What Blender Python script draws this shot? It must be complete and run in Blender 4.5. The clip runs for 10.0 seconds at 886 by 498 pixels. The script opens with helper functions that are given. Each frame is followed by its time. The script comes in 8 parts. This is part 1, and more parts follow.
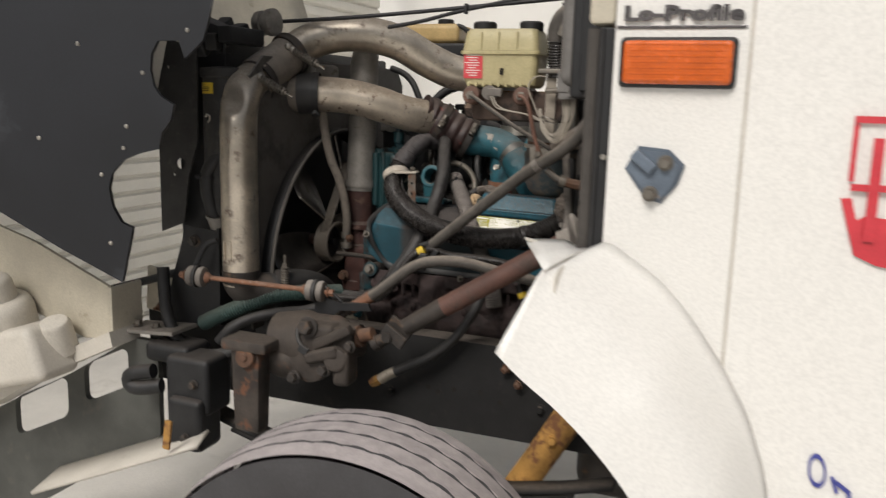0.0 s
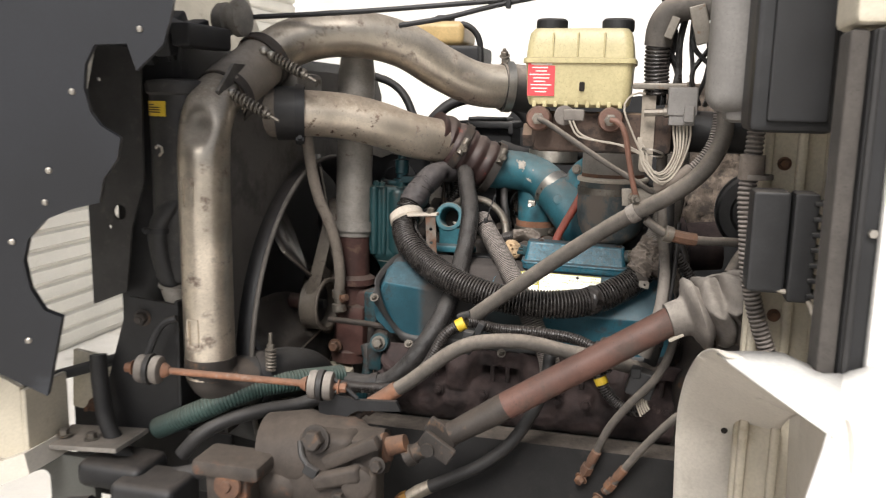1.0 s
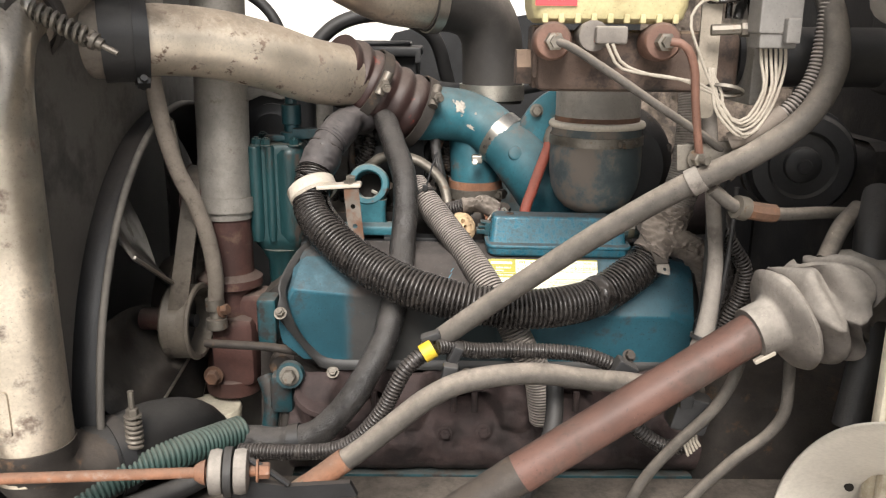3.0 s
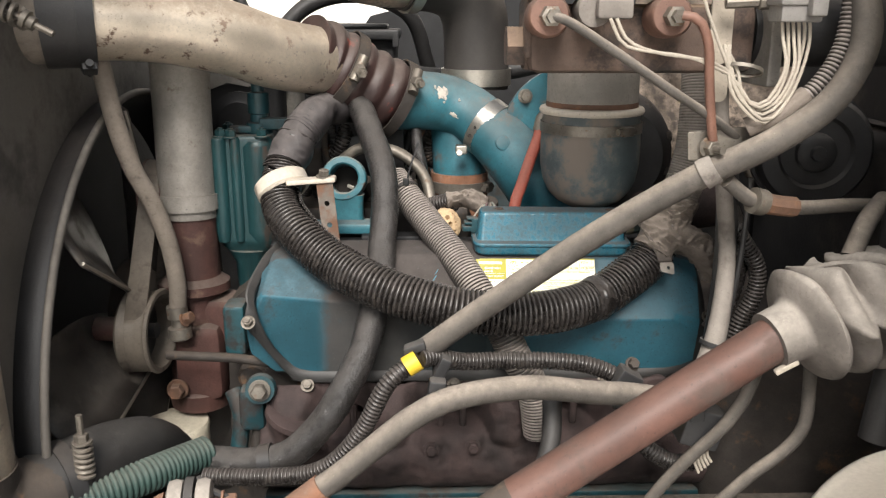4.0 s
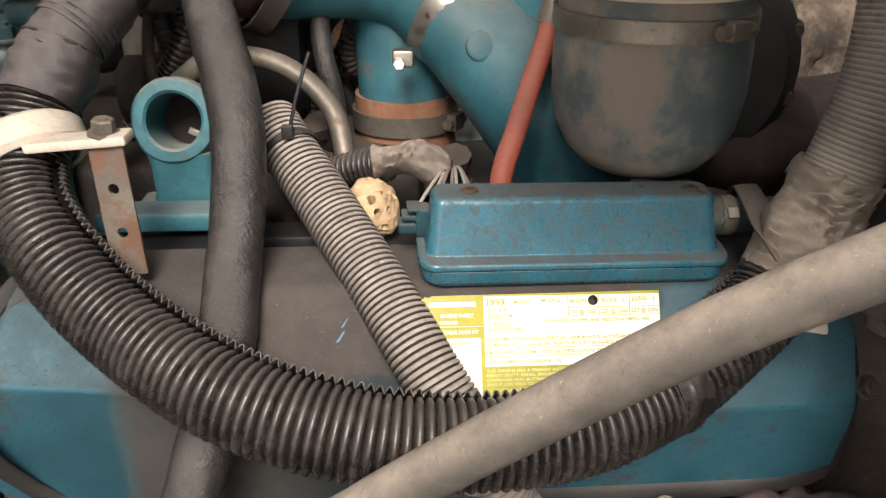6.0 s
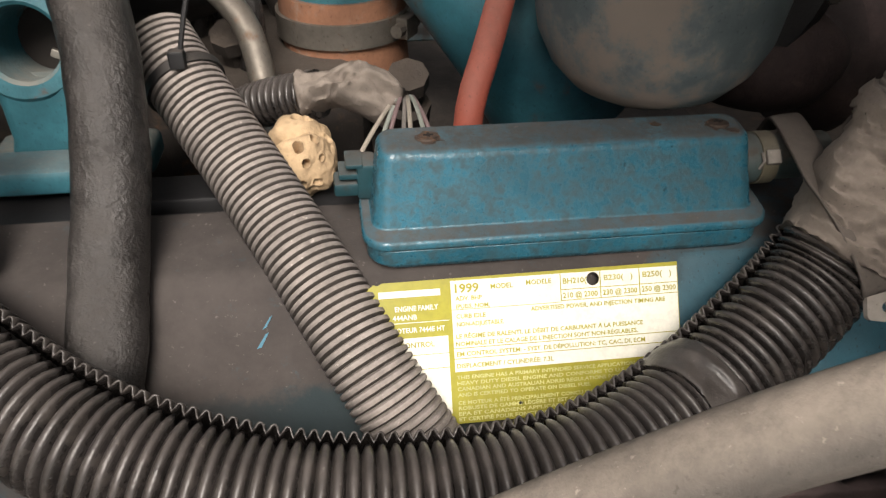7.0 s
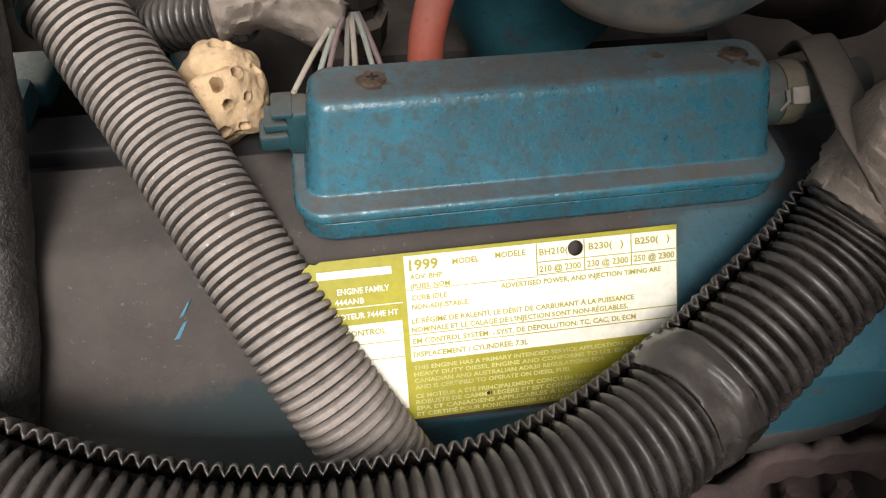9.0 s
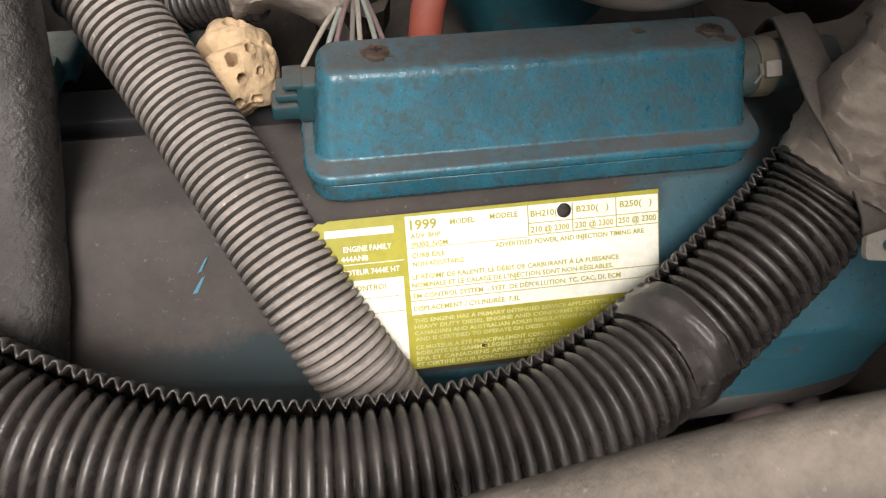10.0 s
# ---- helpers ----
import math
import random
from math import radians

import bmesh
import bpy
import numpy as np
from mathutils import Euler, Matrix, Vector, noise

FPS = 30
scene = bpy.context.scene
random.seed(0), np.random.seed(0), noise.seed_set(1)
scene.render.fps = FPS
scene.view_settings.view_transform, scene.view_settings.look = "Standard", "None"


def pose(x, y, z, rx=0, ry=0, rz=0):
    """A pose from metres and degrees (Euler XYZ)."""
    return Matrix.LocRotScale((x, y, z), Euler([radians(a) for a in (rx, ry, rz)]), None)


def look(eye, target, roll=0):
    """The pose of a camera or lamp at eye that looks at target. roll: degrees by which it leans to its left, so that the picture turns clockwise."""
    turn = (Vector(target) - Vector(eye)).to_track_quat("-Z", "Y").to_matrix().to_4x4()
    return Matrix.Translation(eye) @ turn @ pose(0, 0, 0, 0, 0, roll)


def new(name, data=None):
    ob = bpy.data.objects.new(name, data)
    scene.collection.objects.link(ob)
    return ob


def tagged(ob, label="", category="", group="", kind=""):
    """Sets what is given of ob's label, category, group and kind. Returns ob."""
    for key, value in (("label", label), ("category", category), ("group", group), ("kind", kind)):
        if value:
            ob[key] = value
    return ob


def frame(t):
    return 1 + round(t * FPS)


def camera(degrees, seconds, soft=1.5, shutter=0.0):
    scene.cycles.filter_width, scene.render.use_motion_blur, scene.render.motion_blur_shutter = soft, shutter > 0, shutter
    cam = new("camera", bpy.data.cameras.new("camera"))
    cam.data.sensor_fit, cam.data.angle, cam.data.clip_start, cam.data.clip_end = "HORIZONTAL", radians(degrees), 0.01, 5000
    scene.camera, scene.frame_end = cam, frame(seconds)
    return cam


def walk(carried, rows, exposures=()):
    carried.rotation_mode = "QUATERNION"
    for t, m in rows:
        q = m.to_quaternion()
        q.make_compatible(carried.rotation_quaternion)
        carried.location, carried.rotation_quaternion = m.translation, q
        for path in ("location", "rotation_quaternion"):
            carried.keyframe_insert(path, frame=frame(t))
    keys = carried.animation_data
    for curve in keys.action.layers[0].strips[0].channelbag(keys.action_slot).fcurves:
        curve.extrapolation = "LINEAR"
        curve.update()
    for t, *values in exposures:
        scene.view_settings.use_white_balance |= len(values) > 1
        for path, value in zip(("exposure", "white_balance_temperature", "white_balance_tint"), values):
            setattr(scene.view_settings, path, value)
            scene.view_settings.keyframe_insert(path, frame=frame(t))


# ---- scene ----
cam = camera(56.5, 10.0, soft=1.2, shutter=0.3)
PATH = [
    (0, (0.889, -0.13, 1.542), (0.176, 1.705, 1.189), 1.6),
    (0.5, (0.557, 0.04, 1.602), (-0.162, 1.872, 1.245), 1.7),
    (1, (0.368, 0.342, 1.589), (-0.114, 2.251, 1.236), 1.2),
    (1.5, (0.228, 0.592, 1.578), (-0.204, 2.504, 1.181), 1.2),
    (2, (0.119, 0.737, 1.572), (-0.222, 2.651, 1.103), 1.2),
    (2.5, (0.024, 0.845, 1.582), (-0.06, 2.78, 1.086), 0.6),
    (2.7, (0.008, 0.864, 1.58), (-0.026, 2.799, 1.075), 0.6),
    (3.8, (0.007, 0.974, 1.563), (0.048, 2.898, 1.019), 0.1),
    (4, (0.001, 1.007, 1.56), (0.054, 2.931, 1.016), 0.1),
    (4.5, (0.017, 1.182, 1.572), (0.081, 3.1, 1.009), -0.0),
    (5, (0.057, 1.38, 1.567), (0.128, 3.292, 0.986), 0.0),
    (5.5, (0.063, 1.545, 1.512), (0.145, 3.432, 0.856), 0.1),
    (6, (0.077, 1.66, 1.504), (0.151, 3.467, 0.649), -0.2),
    (6.2, (0.08, 1.703, 1.501), (0.209, 3.481, 0.595), 0.4),
    (7.3, (0.091, 1.86, 1.479), (0.251, 3.445, 0.269), -0.4),
    (7.5, (0.088, 1.876, 1.476), (0.262, 3.415, 0.211), -0.1),
    (8, (0.099, 1.898, 1.475), (0.259, 3.353, 0.112), -0.4),
    (8.5, (0.114, 1.918, 1.48), (0.267, 3.351, 0.093), -0.6),
    (9, (0.119, 1.93, 1.48), (0.273, 3.355, 0.085), -0.6),
    (9.5, (0.122, 1.925, 1.479), (0.273, 3.351, 0.085), -0.6),
    (10, (0.117, 1.893, 1.488), (0.265, 3.318, 0.093), -0.7),
]
EXPOSURES = [(0.0, -0.38, 6400, 10), (0.5, -0.12, 6400, 10), (1.0, 0.5, 6350, 11), (2.0, 0.95, 6250, 10), (2.5, 0.95, 6350, 10), (4.5, 0.96, 6500, 10), (5.0, 0.90, 6700, 11), (5.5, 0.92, 6800, 12), (6.2, 0.87, 6900, 14), (7.3, 0.62, 6600, 12), (10.0, 0.63, 6500, 12)]
walk(cam, [(t, look(eye, target, roll)) for t, eye, target, roll in PATH], EXPOSURES)

# ---------------------------------------------------------------- light
world = bpy.data.worlds.new("sky")
scene.world = world
world.use_nodes = True
_nt = world.node_tree
_sky = _nt.nodes.new("ShaderNodeTexSky")
_sky.sky_type = "NISHITA"
_sky.sun_disc = False
_sky.sun_elevation = radians(52)
_sky.sun_rotation = radians(190)
_sky.air_density, _sky.dust_density, _sky.ozone_density = 1.0, 4.0, 1.0
_sat = _nt.nodes.new("ShaderNodeHueSaturation")
_sat.inputs["Saturation"].default_value = 0.25
_nt.links.new(_sky.outputs[0], _sat.inputs["Color"])
_nt.links.new(_sat.outputs[0], _nt.nodes["Background"].inputs["Color"])
_nt.nodes["Background"].inputs["Strength"].default_value = 0.092
sun = new("sun", bpy.data.lights.new("sun", "SUN"))
sun.data.energy, sun.data.angle, sun.data.color = 3.0, radians(24), (1.0, 0.94, 0.86)
sun.matrix_world = look((-0.4, -3.2, 6.2), (0.0, 2.0, 1.0))


# ---------------------------------------------------------------- materials
def mixed(nt, fac, a, b):
    m = nt.nodes.new("ShaderNodeMix")
    m.data_type = "RGBA"
    for sock, val in ((m.inputs[0], fac), (m.inputs[6], a), (m.inputs[7], b)):
        if isinstance(val, tuple):
            sock.default_value = (*val[:3], 1)
        elif isinstance(val, (int, float)):
            sock.default_value = val
        else:
            nt.links.new(val, sock)
    return m.outputs[2]


def ranged(nt, val, a, b, c=0.0, d=1.0):
    m = nt.nodes.new("ShaderNodeMapRange")
    m.interpolation_type = "SMOOTHSTEP"
    nt.links.new(val, m.inputs[0])
    for i, v in zip((1, 2, 3, 4), (a, b, c, d)):
        m.inputs[i].default_value = v
    return m.outputs[0]


def noisy(nt, coord, scale, detail=5, rough=0.6):
    n = nt.nodes.new("ShaderNodeTexNoise")
    nt.links.new(coord, n.inputs["Vector"])
    n.inputs["Scale"].default_value, n.inputs["Detail"].default_value, n.inputs["Roughness"].default_value = scale, detail, rough
    return n.outputs[0]


def times(nt, a, b):
    m = nt.nodes.new("ShaderNodeMath")
    m.operation = "MULTIPLY"
    for i, v in enumerate((a, b)):
        if isinstance(v, (int, float)):
            m.inputs[i].default_value = v
        else:
            nt.links.new(v, m.inputs[i])
    return m.outputs[0]


DUST = (0.135, 0.112, 0.094)


def material(name, base, rough=0.55, metal=0.0, vary=0.25, scale=14.0, stain=None, stain_at=(0.55, 0.7), stain_scale=22.0,
             dust=0.0, dust_from=(0.0, 0.9), dust_col=DUST, dust_until=None, bump=0.15, grain=180.0, stretch=(1, 1, 1), coat=0.0, speck=0.5, dust_band=None, low_dark=None, dust_rough=0.92):
    m = bpy.data.materials.new(name)
    m.use_nodes = True
    nt = m.node_tree
    bsdf = nt.nodes["Principled BSDF"]
    tc = nt.nodes.new("ShaderNodeTexCoord")
    mp = nt.nodes.new("ShaderNodeMapping")
    mp.inputs["Scale"].default_value = stretch
    nt.links.new(tc.outputs["Object"], mp.inputs["Vector"])
    co = mp.outputs[0]
    big = noisy(nt, co, scale)
    fine = noisy(nt, co, grain, 4, 0.7)
    lo = tuple(c * (1 - vary) for c in base)
    hi = tuple(min(1.0, c * (1 + vary)) for c in base)
    col = mixed(nt, ranged(nt, big, 0.3, 0.7), lo, hi)
    col = mixed(nt, times(nt, ranged(nt, fine, 0.35, 0.7), 0.35), col, tuple(c * 0.62 for c in base))
    pin = noisy(nt, co, 420.0, 2, 0.5)
    col = mixed(nt, times(nt, ranged(nt, pin, 0.70, 0.78), speck * 0.6), col, tuple(min(0.8, c * 1.6 + 0.05) for c in base))
    col = mixed(nt, times(nt, ranged(nt, pin, 0.36, 0.28), speck), col, tuple(c * 0.3 for c in base))
    r_out = None
    if stain:
        mask = ranged(nt, noisy(nt, co, stain_scale, 8, 0.68), *stain_at)
        col = mixed(nt, mask, col, stain)
        r_out = ranged(nt, mask, 0, 1, rough, min(dust_rough, rough + 0.35))
        if metal:
            nt.links.new(ranged(nt, mask, 0, 1, metal, 0.0), bsdf.inputs["Metallic"])
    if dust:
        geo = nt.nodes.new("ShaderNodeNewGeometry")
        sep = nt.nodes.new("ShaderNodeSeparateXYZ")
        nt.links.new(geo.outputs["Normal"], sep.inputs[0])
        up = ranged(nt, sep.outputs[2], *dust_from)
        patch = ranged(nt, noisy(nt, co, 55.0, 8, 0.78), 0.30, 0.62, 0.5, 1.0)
        if dust_band:
            sx = nt.nodes.new("ShaderNodeSeparateXYZ")
            nt.links.new(co, sx.inputs[0])
            strip = times(nt, ranged(nt, sx.outputs[0], dust_band[0], dust_band[0] + 0.03), ranged(nt, sx.outputs[0], dust_band[1], dust_band[1] - 0.03))
            mx = nt.nodes.new("ShaderNodeMath")
            mx.operation = "MAXIMUM"
            nt.links.new(up, mx.inputs[0])
            nt.links.new(strip, mx.inputs[1])
            up = mx.outputs[0]
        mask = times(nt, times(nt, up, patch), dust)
        if dust_until:
            at = nt.nodes.new("ShaderNodeSeparateXYZ")
            nt.links.new(co, at.inputs[0])
            wob = nt.nodes.new("ShaderNodeMath")
            wob.operation = "MULTIPLY_ADD"
            nt.links.new(big, wob.inputs[0])
            wob.inputs[1].default_value = 0.06
            nt.links.new(at.outputs[0], wob.inputs[2])
            mask = times(nt, mask, ranged(nt, wob.outputs[0], dust_until[2] + 0.01, dust_until[2] + 0.05, 0.30, 1.0))
            mask = times(nt, mask, ranged(nt, wob.outputs[0], dust_until[1] + 0.03, dust_until[0] + 0.03, 1.0, 0.12))
            flat = nt.nodes.new("ShaderNodeMath")
            flat.operation = "MAXIMUM"
            nt.links.new(mask, flat.inputs[0])
            nt.links.new(times(nt, ranged(nt, sep.outputs[2], 0.74, 0.9), patch), flat.inputs[1])
            mask = flat.outputs[0]
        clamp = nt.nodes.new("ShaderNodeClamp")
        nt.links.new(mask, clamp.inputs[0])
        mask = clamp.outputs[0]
        # mixes in a near-black blue below a noisy height
        if low_dark:
            wx = nt.nodes.new("ShaderNodeSeparateXYZ")
            nt.links.new(co, wx.inputs[0])
            edge = nt.nodes.new("ShaderNodeMath")
            edge.operation = "MULTIPLY_ADD"
            nt.links.new(noisy(nt, co, 38.0, 6, 0.7), edge.inputs[0])
            edge.inputs[1].default_value = 0.030
            nt.links.new(wx.outputs[2], edge.inputs[2])
            low = ranged(nt, edge.outputs[0], low_dark[1] + 0.020, low_dark[1] + 0.012)
            low_mask = times(nt, low, ranged(nt, wx.outputs[0], low_dark[0] - 0.06, low_dark[0] + 0.03, 0.35, 0.9))
            low_mask = times(nt, low_mask, ranged(nt, wx.outputs[0], 0.16, 0.12))
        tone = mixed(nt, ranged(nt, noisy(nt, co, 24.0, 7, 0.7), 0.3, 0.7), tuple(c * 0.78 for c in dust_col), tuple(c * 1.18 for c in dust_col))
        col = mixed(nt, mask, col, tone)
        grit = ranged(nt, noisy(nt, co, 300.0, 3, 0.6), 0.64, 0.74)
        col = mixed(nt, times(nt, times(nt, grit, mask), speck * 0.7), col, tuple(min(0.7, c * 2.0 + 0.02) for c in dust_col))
        if low_dark:
            col = mixed(nt, low_mask, col, (0.014, 0.027, 0.031))
        if r_out is None:
            r_out = ranged(nt, mask, 0, 0.6, rough, dust_rough)
        else:
            mx = nt.nodes.new("ShaderNodeMath")
            mx.operation = "MAXIMUM"
            nt.links.new(r_out, mx.inputs[0])
            nt.links.new(ranged(nt, mask, 0, 0.6, rough, dust_rough), mx.inputs[1])
            r_out = mx.outputs[0]
    nt.links.new(col, bsdf.inputs["Base Color"])
    bsdf.inputs["Roughness"].default_value = rough
    if r_out is None:
        r_out = ranged(nt, big, 0.3, 0.7, max(0.05, rough - 0.1), min(1, rough + 0.1))
    nt.links.new(r_out, bsdf.inputs["Roughness"])
    if not (stain and metal):
        bsdf.inputs["Metallic"].default_value = metal
    bsdf.inputs["Coat Weight"].default_value = coat
    if bump:
        b = nt.nodes.new("ShaderNodeBump")
        b.inputs["Strength"].default_value = bump
        b.inputs["Distance"].default_value = 0.002
        nt.links.new(fine, b.inputs["Height"])
        nt.links.new(b.outputs[0], bsdf.inputs["Normal"])
    return m


def plain(name, base, rough=0.6, metal=0.0):
    return material(name, base, rough, metal, vary=0.08, bump=0.05)


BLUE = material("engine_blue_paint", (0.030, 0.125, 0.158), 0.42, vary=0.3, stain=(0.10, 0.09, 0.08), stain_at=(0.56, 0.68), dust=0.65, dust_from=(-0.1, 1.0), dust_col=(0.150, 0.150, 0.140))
COVERBLUE = material("valve_cover_paint", (0.022, 0.096, 0.132), 0.36, vary=0.22, stain=(0.05, 0.05, 0.049), stain_at=(0.56, 0.70), stain_scale=14,
                     dust=1.6, dust_from=(0.30, 0.46), dust_col=(0.054, 0.046, 0.042), dust_until=(0.272, 0.245, -0.15), bump=0.16, dust_band=(-0.165, 0.11), speck=1.0, low_dark=(0.015, 1.147))
BOXBLUE = material("grimy_blue_box_paint", (0.026, 0.130, 0.185), 0.26, vary=0.22, scale=30, stain=(0.031, 0.068, 0.080), stain_at=(0.38, 0.68), stain_scale=120,
                   dust=0.75, dust_from=(0.72, 0.97), dust_col=(0.085, 0.067, 0.055), bump=0.22, grain=240, speck=1.0)
RUSTBLUE = material("blue_paint_over_cast", (0.013, 0.056, 0.068), 0.45, vary=0.4, stain=(0.022, 0.018, 0.016), stain_at=(0.48, 0.62), stain_scale=16, dust=0.55, dust_from=(0.3, 1.0))
FILTERBLUE = material("rust_streaked_teal", (0.010, 0.040, 0.044), 0.42, vary=0.4, scale=20, stain=(0.055, 0.036, 0.027), stain_at=(0.54, 0.66), stain_scale=26, stretch=(1, 1, 0.22), dust=0.8, dust_from=(0.6, 0.98), dust_col=(0.17, 0.165, 0.14), bump=0.3)
EYEBLUE = material("worn_blue_casting", (0.026, 0.115, 0.142), 0.5, vary=0.35, stain=(0.105, 0.050, 0.034), stain_at=(0.56, 0.64), stain_scale=20, dust=0.8, dust_from=(0.2, 0.95), dust_col=(0.20, 0.18, 0.15), bump=0.4)
TURBO = material("dusty_turbo_casting", (0.092, 0.122, 0.130), 0.62, vary=0.3, stain=(0.205, 0.175, 0.148), stain_at=(0.44, 0.58), stain_scale=14, dust=0.8, dust_from=(-0.1, 0.7))
ALU = material("dull_aluminium_pipe", (0.55, 0.49, 0.41), 0.33, metal=0.85, vary=0.35, scale=7, stain=(0.11, 0.075, 0.055), stain_at=(0.54, 0.70), stain_scale=22, dust=0.6, dust_from=(0.1, 0.95), dust_col=(0.40, 0.345, 0.285))
ALUDARK = material("dusty_grey_pipe", (0.27, 0.25, 0.225), 0.6, metal=0.3, vary=0.25, stain=(0.12, 0.085, 0.06), stain_at=(0.6, 0.72), dust=0.8, dust_col=(0.28, 0.24, 0.20))
STEEL = material("dull_zinc_steel", (0.21, 0.19, 0.162), 0.48, metal=0.7, vary=0.25, stain=(0.14, 0.085, 0.05), stain_at=(0.56, 0.70), stain_scale=60, dust=0.5)
BRIGHT = material("clean_zinc", (0.46, 0.43, 0.38), 0.38, metal=0.9, vary=0.15)
RUST = material("rusty_iron", (0.115, 0.060, 0.037), 0.8, vary=0.4, stain=(0.18, 0.085, 0.042), stain_at=(0.5, 0.65), dust=0.5, bump=0.4, dust_col=(0.17, 0.12, 0.09))
RUSTPALE = material("orange_rust", (0.235, 0.11, 0.062), 0.82, vary=0.3, stain=(0.25, 0.17, 0.13), stain_at=(0.55, 0.7), stain_scale=60, dust=0.4, bump=0.4)
SHAFT = material("brown_primer_shaft", (0.100, 0.048, 0.036), 0.55, vary=0.35, scale=12, stain=(0.07, 0.05, 0.042), stain_at=(0.48, 0.66), stain_scale=18, stretch=(0.5, 1, 0.5), dust=0.35, dust_from=(0.3, 1.1), dust_col=(0.15, 0.095, 0.075))
REDIRON = material("red_brown_casting", (0.068, 0.029, 0.023), 0.75, vary=0.35, stain=(0.12, 0.075, 0.055), stain_at=(0.55, 0.7), dust=0.6, bump=0.4)
MANIFOLD = material("exhaust_iron", (0.034, 0.0215, 0.020), 0.8, vary=0.65, scale=22, stain=(0.14, 0.100, 0.088), stain_at=(0.64, 0.74), dust=0.35, bump=0.6, dust_col=(0.055, 0.037, 0.035))
GEAR = material("dusty_rust_stained_casting", (0.050, 0.040, 0.033), 0.7, vary=0.45, scale=11, stain=(0.17, 0.075, 0.040), stain_at=(0.55, 0.68), stain_scale=9, dust=0.75, dust_from=(0.2, 1.0), dust_col=(0.092, 0.073, 0.058), bump=0.6)
CAST = material("greasy_casting", (0.036, 0.030, 0.026), 0.6, vary=0.4, stain=(0.14, 0.085, 0.05), stain_at=(0.56, 0.7), dust=0.7, dust_from=(0.0, 1.0), bump=0.5, dust_col=(0.082, 0.064, 0.05))
RAIL = material("dusty_black_rail", (0.010, 0.0095, 0.0095), 0.8, vary=0.3, stain=(0.036, 0.031, 0.027), stain_at=(0.58, 0.76), dust=0.9, dust_from=(0.6, 1.0), dust_col=(0.115, 0.095, 0.078), bump=0.3)
SHROUD = material("dusty_grey_shroud", (0.098, 0.088, 0.077), 0.7, vary=0.4, scale=5, stain=(0.035, 0.031, 0.028), stain_at=(0.44, 0.70), stain_scale=5, dust=0.8, dust_from=(0.1, 0.9), dust_col=(0.26, 0.235, 0.205), bump=0.15, speck=0.1)
GASKET = material("dark_gasket_rim", (0.021, 0.0205, 0.020), 0.5, vary=0.3, dust=0.3, dust_col=(0.09, 0.08, 0.073), bump=0.2)
PLATEBEIGE = material("dusty_beige_plate", (0.30, 0.26, 0.21), 0.6, vary=0.2, stain=(0.15, 0.11, 0.08), stain_at=(0.58, 0.72), dust=0.4, bump=0.15)
VALGREY = material("dull_grey_valance_paint", (0.070, 0.071, 0.064), 0.6, vary=0.25, scale=5, stain=(0.13, 0.12, 0.10), stain_at=(0.58, 0.76), stain_scale=8, bump=0.06, speck=0.1)
BELT = material("worn_rubber_belt", (0.105, 0.088, 0.070), 0.6, vary=0.25, stain=(0.06, 0.048, 0.04), stain_at=(0.5, 0.7), bump=0.15)
GLOSSRUB = material("glossy_black_rubber", (0.013, 0.0125, 0.0125), 0.33, vary=0.35, dust=0.42, dust_from=(0.35, 1.05), dust_col=(0.085, 0.078, 0.071), bump=0.3, grain=260, speck=1.0)
SCREW = material("dark_rusted_screw", (0.055, 0.037, 0.027), 0.75, vary=0.5, scale=90, stain=(0.12, 0.065, 0.035), stain_at=(0.52, 0.66), stain_scale=150, bump=0.5)
BLACKMETAL = material("sooty_black_metal", (0.013, 0.013, 0.014), 0.55, vary=0.4, stain=(0.05, 0.038, 0.03), stain_at=(0.62, 0.75), dust=0.35, dust_from=(0.4, 1.0), bump=0.25)
RUBBER = material("dusty_black_rubber", (0.022, 0.021, 0.021), 0.55, vary=0.3, dust=0.55, dust_from=(0.1, 1.1), dust_col=(0.10, 0.092, 0.084), bump=0.25)
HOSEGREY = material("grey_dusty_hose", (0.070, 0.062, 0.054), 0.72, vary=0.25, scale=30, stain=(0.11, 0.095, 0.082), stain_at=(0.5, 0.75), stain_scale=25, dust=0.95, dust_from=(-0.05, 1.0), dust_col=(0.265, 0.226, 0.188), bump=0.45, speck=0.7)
LOOMBLACK = material("black_split_loom", (0.020, 0.0175, 0.0165), 0.27, vary=0.45, scale=45, stain=(0.048, 0.041, 0.036), stain_at=(0.50, 0.72), stain_scale=70, dust=0.5, dust_from=(0.08, 0.95), dust_col=(0.128, 0.112, 0.102), bump=0.25, grain=260, speck=1.0, dust_rough=0.40)
# dust on the crests; the darker base also paints shade into the grooves
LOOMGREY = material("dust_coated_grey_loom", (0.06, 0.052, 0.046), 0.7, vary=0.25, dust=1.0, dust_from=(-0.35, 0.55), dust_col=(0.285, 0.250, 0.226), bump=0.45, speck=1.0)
LOOMGREEN = material("green_convoluted_hose", (0.028, 0.056, 0.049), 0.55, vary=0.25, dust=0.7, dust_from=(0.2, 1.0), dust_col=(0.12, 0.125, 0.105), bump=0.2)
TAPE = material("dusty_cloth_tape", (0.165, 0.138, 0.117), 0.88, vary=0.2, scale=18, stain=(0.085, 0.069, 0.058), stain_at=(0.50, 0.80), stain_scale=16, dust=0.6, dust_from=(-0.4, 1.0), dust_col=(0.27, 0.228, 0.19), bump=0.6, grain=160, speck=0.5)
TAPEBLACK = material("dull_black_tape", (0.030, 0.027, 0.028), 0.40, vary=0.4, scale=40, dust=0.75, dust_from=(-0.1, 0.9), dust_col=(0.125, 0.110, 0.106), bump=0.35, grain=160)
